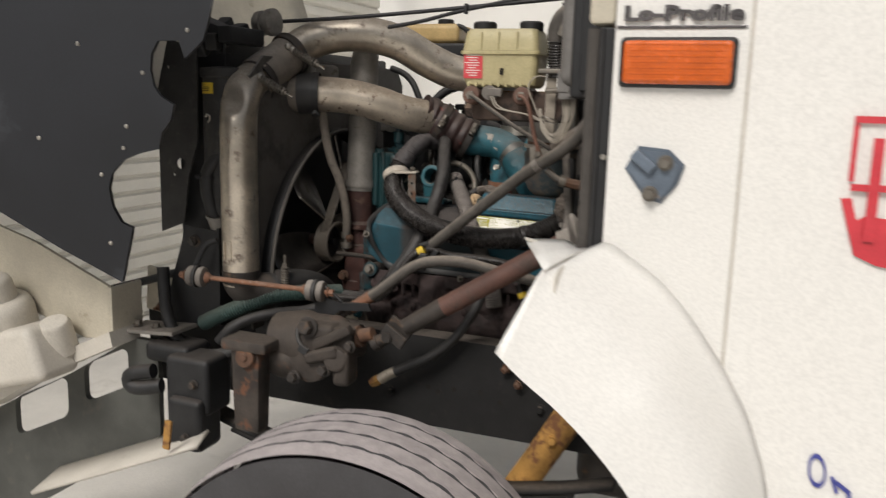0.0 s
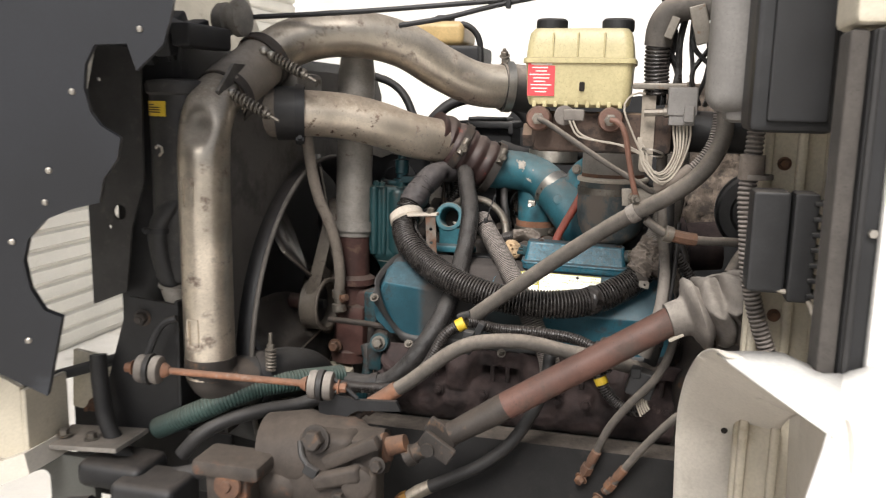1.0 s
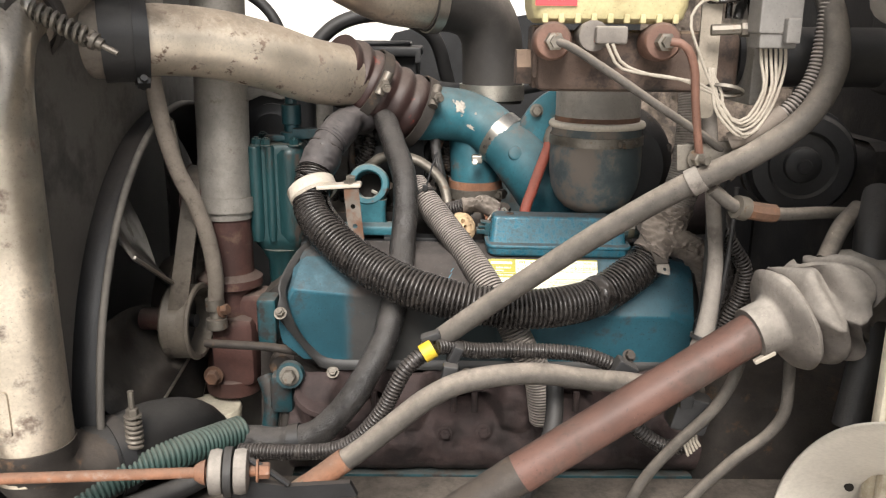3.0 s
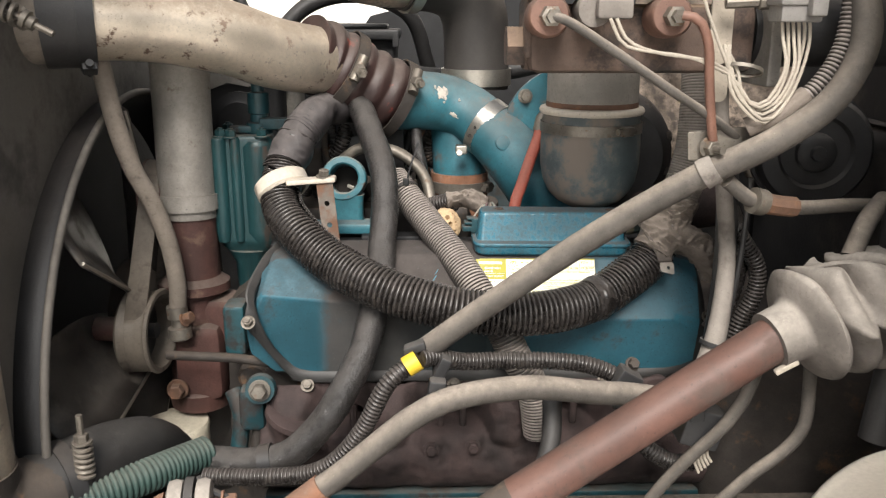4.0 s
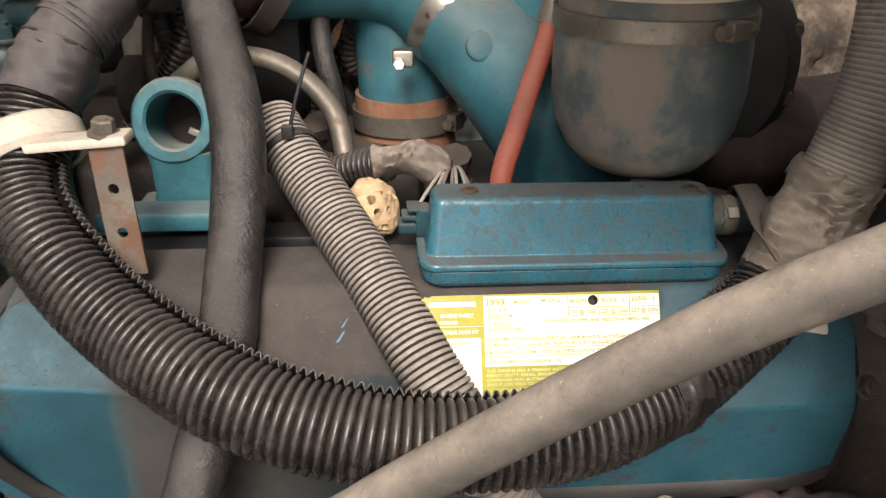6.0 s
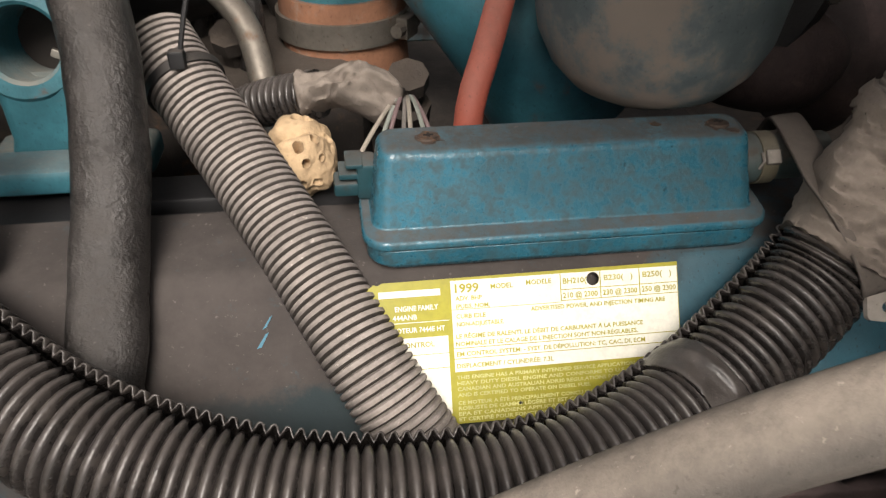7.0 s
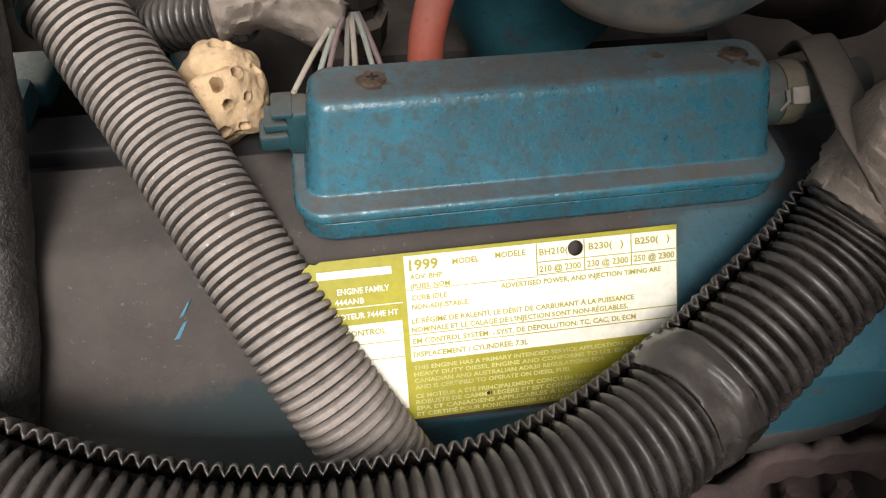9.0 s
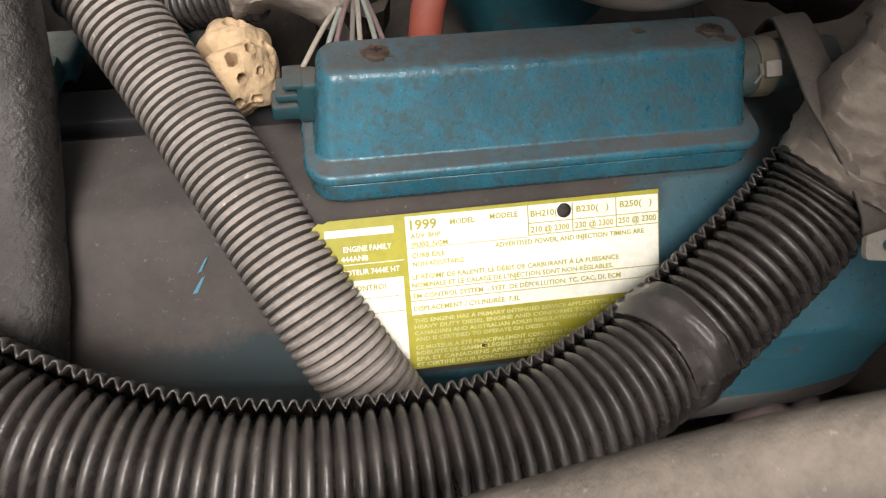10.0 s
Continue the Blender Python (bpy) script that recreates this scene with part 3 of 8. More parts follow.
# ---------------------------------------------------------------- truck cab
cab = thing("truck_cab", (0.9, 1.5, GROUND), "white painted truck cab side with black door seal", "truck cab")
g = Geo().box((0.7335, 1.380, 1.65), (0.2245, 0.05, 1.45), bevel=0.006)
part("cowl_panel", g, WHITEPAINT, cab)
g = Geo().box((1.6515, 1.378, 1.45), (1.606, 0.05, 1.9), bevel=0.006)
part("door", g, WHITEPAINT, cab)
g = Geo().box((0.847, 1.363, 1.50), (0.004, 0.008, 1.7))
part("door_gap", g, FENDERIN, cab)
g = Geo().box((0.732, 1.354, 1.6765), (0.214, 0.004, 0.006), bevel=0.0015)
part("seam", g, CHROMEDARK, cab)
seal = part("door_seal", Geo().box((0.607, 1.382, 1.468), (0.028, 0.04, 0.42), bevel=0.005), FLATBLACK, cab, "black rubber door seal")
part("seal_lip", Geo().box((0.600, 1.363, 1.468), (0.008, 0.014, 0.42), bevel=0.003), RUBBER, seal)
part("pillar_strip", Geo().box((0.582, 1.400, 1.468), (0.022, 0.06, 0.42), bevel=0.006), GREYFELT, cab, "dirty grey felt strip inside the door seal")
g = Geo().bolt((0.614, 1.362, 1.451), (0, -1, 0), 0.0055, washer=False)
part("seal_screw", g, BRIGHT, cab)
g = Geo().box((0.597, 1.42, 1.932), (0.048, 0.12, 0.5), bevel=0.01)
part("cowl_corner", g, CREAM, cab, "cream painted cowl corner")
g = Geo().box((0.675, 1.72, 1.35), (0.03, 0.62, 1.0), bevel=0.006)
cowl = part("inner_cowl", g, CREAM, cab, "dirty cream inner cowl panel")
web = part("cowl_web", Geo().box((0.60, 1.80, 1.27), (0.135, 0.02, 0.80), bevel=0.006), CREAM, cab, "stained cream cowl web")
for x in (0.548, 0.60):
    part("web_rib", Geo().box((x, 1.785, 1.27), (0.016, 0.018, 0.80), bevel=0.006), CREAM, web)
for x, z in ((0.575, 1.50), (0.588, 1.43), (0.58, 1.245)):
    part("web_bolt", Geo().bolt((x, 1.79, z), (0, -1, 0), 0.008), RUST, web)
part("cowl_post", Geo().box((0.65, 1.62, 1.32), (0.04, 0.035, 0.62), bevel=0.01), CREAM, cowl)
part("cowl_post", Geo().box((0.65, 1.80, 1.32), (0.03, 0.05, 0.62), bevel=0.01), CREAM, cowl)
g = Geo().box((0.76, 2.6, 1.5), (0.05, 1.7, 1.9), bevel=0.01)
g.box((0.72, 2.45, 1.15), (0.05, 0.5, 0.5), bevel=0.04)
g.box((0.72, 2.1, 1.65), (0.06, 0.35, 0.35), bevel=0.03)
part("firewall", g, FIREWALL, cab, "sooty dark firewall")
g = Geo()
grid = []
for i in range(71):
    row = []
    for j in range(61):
        u, v = i / 70, j / 60
        x = 0.39 + 0.30 * u
        rag = 0.035 * noise.noise(vec(u * 9, 0.3, 2)) + 0.02 * noise.noise(vec(u * 31, 0.3, 5))
        z = 1.285 + 0.36 * v + rag * max(0.0, 1 - v * 6)
        row.append((x, 2.53 + 0.028 * noise.noise(vec(u * 4, v * 4, 1.0)) + 0.007 * noise.noise(vec(u * 13, v * 15, 3.0)) + 0.003 * noise.noise(vec(u * 41, v * 43, 7.0)) - 0.03 * math.cos(v * 3), z))
    grid.append(row)
g.sheet(grid)
thick(part("insulation_mat", g, MAT_INS, cab, "torn dusty insulation mat"), 0.012)
part("roof", Geo().box((1.62, 2.45, 2.44), (1.75, 2.42, 0.06), bevel=0.025), WHITEPAINT, cab)
part("rear_wall", Geo().box((2.47, 2.45, 1.45), (0.05, 2.36, 1.95), bevel=0.015), WHITEPAINT, cab)
part("far_side", Geo().box((1.60, 3.63, 1.45), (1.75, 0.05, 1.95), bevel=0.015), WHITEPAINT, cab)
part("cab_floor", Geo().box((1.62, 2.45, 0.55), (1.70, 2.32, 0.06), bevel=0.01), BLACKMETAL, cab)
# far side of the engine bay
g = Geo().slab([(-0.6, 0.45), (1.0, 0.45), (1.0, 1.66), (0.30, 1.62), (0.05, 1.585), (-0.07, 1.575), (-0.13, 1.56), (-0.17, 1.50), (-0.20, 1.42), (-0.6, 1.36)], (0, 3.28, 0), (1, 0, 0), (0, 0, 1), 0.03)
part("inner_fender", g, BLACKMETAL, cab)

# amber marker lamp
lamp = part("marker_lamp", Geo().box((0.731, 1.351, 1.617), (0.194, 0.020, 0.085), bevel=0.009, seg=3), BLACKMETAL, cab, "amber side marker lamp")
lens = part("lens", Geo().box((0.731, 1.343, 1.617), (0.180, 0.022, 0.073), bevel=0.008, seg=3), AMBER, lamp)
for k in range(7):
    part("lens_rib", Geo().box((0.731, 1.3325, 1.588 + 0.0098 * k), (0.160, 0.003, 0.0045), bevel=0.0012, seg=1), AMBER, lamp)

# hood catch plate
CATCH = [(-0.052, 0.006), (-0.030, 0.046), (0.022, 0.042), (0.050, 0.016), (0.040, -0.018), (0.014, -0.052), (-0.012, -0.046)]
g = Geo().slab(CATCH, (0.707, 1.350, 1.428), (1, 0, 0), (0, 0, 1), 0.010)
g.slab([(a * 0.86, b * 0.86) for a, b in CATCH], (0.707, 1.345, 1.428), (1, 0, 0), (0, 0, 1), 0.008)
g.box((0.688, 1.340, 1.448), (0.046, 0.018, 0.022), Matrix.Rotation(radians(38), 3, "Y"), 0.005)
catch = part("hood_catch", g, BLUEGREY, cab, "blue-grey bolted hood catch plate")
for p in ((0.725, 1.345, 1.447), (0.702, 1.345, 1.392)):
    part("catch_bolt", Geo().bolt(p, (0, -1, 0), 0.010), STEEL, catch)


def lettering(text, o, ex, ey, size, mat, parent, name="lettering", depth=0.0, width=None, bold=0.0):
    cu = bpy.data.curves.new(name, "FONT")
    cu.body, cu.size, cu.extrude, cu.offset = text, size, depth, bold
    cu.resolution_u = 2
    tmp = bpy.data.objects.new(name, cu)
    scene.collection.objects.link(tmp)
    bpy.context.view_layer.update()
    me = bpy.data.meshes.new_from_object(tmp.evaluated_get(bpy.context.evaluated_depsgraph_get()))
    scene.collection.objects.unlink(tmp)
    bpy.data.objects.remove(tmp)
    ex, ey = vec(ex).normalized(), vec(ey).normalized()
    xs = [w.co.x for w in me.vertices] or [0, 1]
    k = width / (max(xs) - min(xs)) if width else 1.0
    for w in me.vertices:
        w.co = vec(o) + ex * (w.co.x - min(xs)) * k + ey * w.co.y + ex.cross(ey) * w.co.z
    me.materials.clear()
    me.materials.append(mat)
    ob = new(name, me)
    ob.parent = parent
    if parent.type == "EMPTY":
        ob.matrix_parent_inverse = Matrix.Translation(parent.location).inverted()
    return ob


tagged(lettering("Lo-Profile", (0.638, 1.350, 1.6875), (1, 0, 0), (0, 0, 1), 0.034, CHROMEDARK, cab, "badge", 0.003, 0.196, 0.0014), "dark chrome raised badge lettering")

# vinyl figures on the door
X0, Z0, YD = 1.013, 1.318, 1.3475
g = Geo()
for i, (a, b, c, d) in enumerate(((0.0, 0.115, 0.008, 0.100), (0.0, 0.208, 0.12, 0.011), (0.004, 0.100, 0.09, 0.011), (0.030, 0.02, 0.016, 0.165))):
    g.slab([(a, b), (a + c, b), (a + c, b + d), (a, b + d)], (X0, YD - 0.0022 * i, Z0), (1, 0, 0), (0, 0, 1), 0.0015)
g.slab([(-0.008, 0.086), (0.008, 0.088), (0.018, 0.052), (0.030, 0.06), (0.14, 0.05), (0.14, -0.03), (0.055, -0.02), (0.020, -0.005)], (X0, YD, Z0), (1, 0, 0), (0, 0, 1), 0.0015)
part("door_decal", g, REDVINYL, cab, "red vinyl pump pictogram")
g = Geo()
g.slab(arc_pts(0, 0, 1, 0, 360, 24)[:-1], (0, 0, 0), (1, 0, 0), (0, 0, 1), 0.001, holes=[arc_pts(0, 0, 0.72, 0, 360, 24)[:-1]])
g.v = [(1.016 + v[0] * 0.015, YD + v[1], 0.934 + v[2] * 0.030 - 0.45 * v[0] * 0.015) for v in g.v]
g.box((1.045, YD, 0.914), (0.006, 0.002, 0.030), Matrix.Rotation(radians(-20), 3, "Y"))
g.box((1.058, YD - 0.0003, 0.912), (0.030, 0.002, 0.007), Matrix.Rotation(radians(35), 3, "Y"))
g.box((1.070, YD - 0.0006, 0.896), (0.006, 0.002, 0.026), Matrix.Rotation(radians(-15), 3, "Y"))
part("door_script", g, BLUEVINYL, cab, "blue vinyl script")

# rear half of the wheel arch: outer skin, top shelf and forward-facing closing panel
def through_y(table, y):
    for (y0, v0), (y1, v1) in zip(table, table[1:]):
        if y <= y1:
            return v0 + (v1 - v0) * (y - y0) / (y1 - y0)
    return table[-1][1]


TOP = [(1.085, 1.130), (1.14, 1.195), (1.18, 1.250), (1.212, 1.268), (1.29, 1.272), (1.375, 1.274), (1.42, 1.276), (1.50, 1.262), (1.585, 1.228), (1.67, 1.186), (1.75, 1.139), (1.86, 1.067), (1.93, 0.993), (1.97, 0.92)]
BOTTOM = [(1.085, 1.126), (1.248, 1.066), (1.60, 0.960), (1.80, 0.87), (1.97, 0.80)]
AWAY = [(1.085, 0.540), (1.12, 0.556), (1.15, 0.568), (1.18, 0.575), (1.212, 0.577), (1.29, 0.582), (1.42, 0.590), (1.60, 0.606), (1.97, 0.63)]
grid = []
for i in range(46):
    y = 1.19 + 0.78 * i / 45
    t, b = through_y(TOP, y), through_y(BOTTOM, y)
    grid.append([(through_y(AWAY, y) + 0.012 * (k / 8) * min(1, (y - 1.19) * 4), y, t + (b - t) * k / 8) for k in range(9)])
liner = part("closing_panel", Geo().sheet(grid), FENDERIN, cab, "dirty grey-white inside of the arch skin", smooth=60)
thick(liner, 0.004, 1.0)
part("panel_hole", Geo().lathe((0.520, 1.812, 1.024), (-0.2, -0.9, 0.1), [(-0.008, 0.0055), (0.006, 0.0055)], 12), HOLE, liner)
EDGE, _ = spline([(0.472, 1.392, 1.284), (0.460, 1.42, 1.283), (0.453, 1.55, 1.240), (0.448, 1.66, 1.188), (0.442, 1.73, 1.138), (0.437, 1.79, 1.07), (0.438, 1.83, 1.0), (0.442, 1.86, 0.90), (0.446, 1.88, 0.80)], 0.02)
DEEP, _ = spline([(0.560, 1.40, 1.270), (0.555, 1.47, 1.250), (0.548, 1.58, 1.19), (0.540, 1.68, 1.13), (0.530, 1.76, 1.08), (0.521, 1.812, 1.03), (0.530, 1.84, 0.97), (0.540, 1.87, 0.89), (0.550, 1.89, 0.80)], 0.02)
BACK, _ = spline([(0.600, 1.40, 1.25), (0.602, 1.50, 1.22), (0.603, 1.60, 1.15), (0.604, 1.70, 1.10), (0.605, 1.78, 1.05), (0.606, 1.83, 1.0), (0.607, 1.86, 0.95), (0.608, 1.88, 0.88), (0.61, 1.90, 0.80)], 0.02)
pick = lambda c, f: c[min(len(c) - 1, round(f * (len(c) - 1)))]
grid = []
for i in range(41):
    a, b, c = pick(EDGE, i / 40), pick(DEEP, i / 40), pick(BACK, i / 40)
    row = []
    for j in range(15):
        s = j / 14
        row.append(a * (1 - s) * (1 - 2 * s) + b * 4 * s * (1 - s) + c * s * (2 * s - 1))
    grid.append(row)
thick(part("inner_panel", Geo().sheet(grid), FENDERIN, cab, "off-white hollow inner arch panel", smooth=70), 0.004)
rim_edge, _ = spline([(0.575, 1.372, 1.273), (0.600, 1.360, 1.284), (0.633, 1.350, 1.299), (0.678, 1.350, 1.274), (0.741, 1.350, 1.229), (0.804, 1.350, 1.158), (0.869, 1.350, 1.063), (0.915, 1.350, 0.966), (0.950, 1.350, 0.80), (0.96, 1.350, 0.30)], 0.02)
low_edge, _ = spline([(0.503, 1.110, 1.140), (0.545, 1.115, 1.101), (0.609, 1.12, 1.053), (0.671, 1.12, 0.998), (0.730, 1.12, 0.931), (0.80, 1.12, 0.83), (0.85, 1.12, 0.72), (0.89, 1.12, 0.58), (0.90, 1.12, 0.30)], 0.02)
n, grid = 46, []
for i in range(n + 1):
    a, b = pick(low_edge, i / n), pick(rim_edge, i / n)
    lead = vec(0.556, 1.188, 1.269)
    row = [a + vec(0.010, 0.022, 0.0), a + vec(0.003, 0.006, -0.002)]
    for k in range(15):
        s = k / 14
        p = a.lerp(b, s)
        if i < 8:
            q = a.lerp(lead, s * 1.6) if s < 0.625 else lead.lerp(b, (s - 0.625) / 0.375)
            p = q.lerp(p, i / 8)
        p.y -= 0.045 * math.sin(math.pi * s) ** 2 * min(1, i / 10)
        p.x += 0.02 * math.sin(math.pi * s) ** 2 * min(1, i / 10)
        row.append(p)
    grid.append(row)
flare = part("wheel_arch", Geo().sheet(grid), WHITEPAINT, cab, "flared white rear wheel arch", smooth=60)
thick(flare, 0.004)
shelf = Geo().sheet([[(0.462, 1.418, 1.280), (0.50, 1.420, 1.284), (0.540, 1.420, 1.286), (0.572, 1.400, 1.278)], [(0.475, 1.385, 1.277), (0.507, 1.375, 1.282), (0.545, 1.370, 1.285), (0.574, 1.385, 1.278)],
                     [(0.500, 1.330, 1.273), (0.530, 1.320, 1.280), (0.560, 1.330, 1.284), (0.578, 1.365, 1.280)], [(0.557, 1.190, 1.270), (0.565, 1.215, 1.275), (0.580, 1.280, 1.282), (0.600, 1.360, 1.284)]])
thick(part("arch_shelf", shelf, WHITEPAINT, cab, "white folded top shelf of the arch"), 0.004)

# dark duct and grey cover at the cowl
duct = thing("air_duct", (0.55, 1.62, 1.55), "black plastic air duct hanging on the cowl", "duct")
part("duct_body", Geo().box((0.55, 1.64, 1.80), (0.115, 0.12, 0.49), bevel=0.012), BLACKMETAL, duct)
part("duct_rib", Geo().box((0.555, 1.575, 1.72), (0.08, 0.012, 0.30), bevel=0.005), FLATBLACK, duct)
g = Geo().box((0.478, 1.74, 1.78), (0.075, 0.10, 0.40), bevel=0.03, seg=4)
g.box((0.49, 1.74, 1.60), (0.045, 0.06, 0.07), bevel=0.015)
solo("cowl_cover", g, GREYCONN, "dusty grey moulded plastic cover beside the duct", "cover")

# control module with finned connector
mod = thing("control_module", (0.56, 1.68, 1.31), "black finned electronic control module on the cowl", "module")
part("module_body", Geo().box((0.543, 1.675, 1.39), (0.055, 0.06, 0.155), bevel=0.007), PLASTIC, mod)
g = Geo().box((0.590, 1.66, 1.385), (0.035, 0.05, 0.165), bevel=0.005)
part("connector", g, PLASTIC, mod)
for k in range(7):
    part("fin", Geo().box((0.608, 1.652, 1.315 + 0.023 * k), (0.018, 0.045, 0.007), bevel=0.002), PLASTIC, mod)
g = Geo().tube([(0.56, 1.65, 1.318), (0.60, 1.64, 1.31), (0.615, 1.63, 1.28), (0.635, 1.62, 1.255)], 0.004, 8)
g.tube([(0.608, 1.64, 1.30), (0.63, 1.62, 1.298), (0.645, 1.62, 1.31)], 0.0035, 8)
part("lead", g, WIRE, mod)

# ---------------------------------------------------------------- tilted hood
hood = thing("tilted_hood", (-1.2, 1.5, 0.9), "truck hood tilted forward showing its black lining", "hood")
HX = vec(1.0, 0.4, 0).normalized()
HO = vec(-0.61, 1.58, 0)


def hood_uv(x, z):
    return ((x + 0.61) * math.sqrt(1.16), z)


edge = [(-0.44, 1.78), (-0.452, 1.72), (-0.465, 1.675), (-0.508, 1.63), (-0.521, 1.675)]
edge += [(-0.57, 1.672), (-0.586, 1.64), (-0.590, 1.60), (-0.583, 1.56), (-0.568, 1.535), (-0.537, 1.514), (-0.545, 1.475), (-0.568, 1.44), (-0.575, 1.40)]
edge += [(-0.62, 1.388), (-0.66, 1.37), (-0.69, 1.335), (-0.699, 1.295), (-0.692, 1.245), (-0.672, 1.205), (-0.645, 1.192), (-0.66, 1.12), (-0.676, 1.045)]
edge += [(-0.82, 1.13), (-0.96, 1.222), (-1.3, 1.42), (-2.1, 1.86), (-2.1, 2.9), (-0.44, 2.9)]
g = Geo().slab([hood_uv(x, z) for x, z in edge], HO, HX, (0, 0, 1), 0.018)
part("inner_lining", g, HOODIN, hood, "black fibre lining")
for x, z in ((-0.757, 1.659), (-0.608, 1.592), (-0.651, 1.456), (-0.66, 1.40), (-0.50, 1.70), (-0.715, 1.33), (-0.70, 1.15), (-0.86, 1.42)):
    o = HO + HX * hood_uv(x, z)[0] + vec(0, 0, z)
    part("rivet", Geo().lathe(o, (0.37, -0.93, 0), [(-0.002, 0.006), (0.002, 0.0055), (0.004, 0.003)], 10), BRIGHT, hood)
# underside of the nose, behind the radiator
g = Geo()
g.sheet([[(-0.98 - 0.55 * v - 0.1 * math.sin(math.pi * u), 1.72 + 1.55 * u, 1.45 + 1.5 * v) for u in [k / 12 for k in range(13)]] for v in [k / 8 for k in range(9)]])
thick(part("nose_shell", g, CREAM, hood, "cream painted inside of the nose"), 0.02)
g = Geo().tube([(-0.95, 2.25, 1.60), (-1.0, 2.3, 1.85), (-1.1, 2.35, 2.1)], 0.03, 10)
part("strut", g, CREAM, hood)

# headlamp bucket and lower valance
buck = thing("headlamp_bucket", (-1.1, 1.75, 0.7), "cream headlamp bucket and housing of the tilted hood", "headlamp")
g = Geo().slab([(-1.75, 1.30), (-1.344, 1.124), (-1.182, 1.081), (-0.905, 0.972), (-0.905, 0.815), (-1.0, 0.80), (-1.75, 1.02)], (0, 1.74, 0), (1, 0, 0), (0, 0, 1), 0.012)
g.box((-0.895, 1.80, 0.89), (0.014, 0.13, 0.16), bevel=0.004)
part("bucket_panel", g, CREAM, buck)
g = Geo().lathe((-1.262, 1.66, 0.83), (0.05, -0.2, 1), [(-0.1, 0.118), (0.05, 0.108), (0.075, 0.100), (0.086, 0.084), (0.090, 0.066), (0.140, 0.060), (0.152, 0.054), (0.158, 0.042), (0.159, 0.015)], 32)
g.box((-1.19, 1.645, 0.745), (0.36, 0.16, 0.17), Matrix.Rotation(radians(-15), 3, "Y"), 0.03, 0.86, 4)
g.lathe((-1.045, 1.67, 0.845), (0.1, -0.35, 1), [(-0.08, 0.05), (0.01, 0.046), (0.022, 0.038), (0.026, 0.02)], 20)
part("lamp_housing", g, FENDERIN, buck, "off-white moulded lamp housing")
g = Geo().slab([(-1.6, 0.50), (-1.42, 0.565), (-1.15, 0.72), (-0.87, 0.845), (-0.86, 0.80), (-1.15, 0.665), (-1.43, 0.50), (-1.6, 0.43)], (0, 1.70, 0), (1, 0, 0), (0, 0, 1), 0.12)
part("shelf", g, FENDERIN, buck)
val = thing("bumper_valance", (-1.1, 1.8, 0.3), "grey-white bumper valance with two rounded openings", "valance")
ex = vec(0.873, 0, 0.487)
def slot(c, w, h, r=0.03):
    return [(c[0] + a, c[1] + b + 0.47 * a) for a, b in rounded(-w / 2, -h / 2, w / 2, h / 2, r)]
g = Geo().slab([(-1.75, 0.32), (-1.48, 0.468), (-1.13, 0.650), (-0.87, 0.802), (-0.78, 0.80), (-0.78, 0.50), (-1.26, 0.19), (-1.75, -0.05)], (0, 1.80, 0), (1, 0, 0), (0, 0, 1), 0.02,
               holes=[slot((-1.265, 0.515), 0.235, 0.135), slot((-0.985, 0.665), 0.18, 0.125)])
part("valance_panel", g, VALGREY, val, "dull grey painted valance")
g = Geo().sheet([[(-0.49 - 0.10 * v - 0.62 * u, 1.60 + 0.22 * v, 0.60 - 0.265 * u - 0.02 * v) for u in [k / 8 for k in range(9)]] for v in (0, 0.5, 1)])
thick(part("valance_lip", g, FENDERIN, val, "dirty cream lower lip"), 0.01)
part("valance_tab", Geo().box((-0.575, 1.59, 0.62), (0.022, 0.01, 0.085), Matrix.Rotation(radians(8), 3, "Y"), 0.003), OCHRE, val)

# ---------------------------------------------------------------- chassis, wheel
ch = thing("chassis_rail", (0.0, 2.05, 0.6), "black dusty steel chassis frame rails", "chassis")
for y0, k in ((2.02, 1), (2.98, -1)):
    g = Geo().slab([(0, 0), (0.075 * k, 0), (0.075 * k, 0.009), (0.009 * k, 0.009), (0.009 * k, 0.263), (0.075 * k, 0.263), (0.075 * k, 0.272), (0, 0.272)], (3.0, y0, 0.593), (0, 1, 0), (0, 0, 1), 4.0)
    part("rail", g, RAIL, ch, "black channel rail")
part("crossmember", Geo().box((-0.62, 2.5, 0.72), (0.12, 0.98, 0.16), bevel=0.01), BLACKMETAL, ch)
for x in (0.02, 0.10, 0.18, 0.30, 0.40, 0.05, 0.24):
    z = 0.78 - 0.09 * ((x * 37) % 1)
    part("rail_hole", Geo().lathe((x, 2.0192, z), (0, -1, 0), [(0, 0.007), (0.002, 0.007)], 12), HOLE, ch)
for x, z in ((-0.30, 0.80), (-0.36, 0.70), (0.36, 0.70), (-0.1, 0.68)):
    part("rail_bolt", Geo().bolt((x, 2.02, z), (0, -1, 0), 0.011), RAIL, ch)

wheel = thing("road_wheel", (0.07, 1.455, GROUND), "truck front wheel with a worn ribbed tyre", "wheel")
WM = Matrix.Translation((0.07, 1.455, 0.308)) @ Matrix.Rotation(radians(4), 4, "Z")
R = 0.498
prof = [(-0.105, R - 0.20), (-0.138, R - 0.15), (-0.152, R - 0.09), (-0.150, R - 0.045), (-0.143, R - 0.020)]
xs, deep = [-0.143], [0]
for c in (-0.088, -0.030, 0.030, 0.088):
    xs += [c - 0.006, c - 0.004, c + 0.004, c + 0.006]
    deep += [0, 1, 1, 0]
xs.append(0.143)
deep.append(0)
tread = [(x, R - 0.017 * d - 0.012 * (abs(x) / 0.143) ** 3) for x, d in zip(xs, deep)]
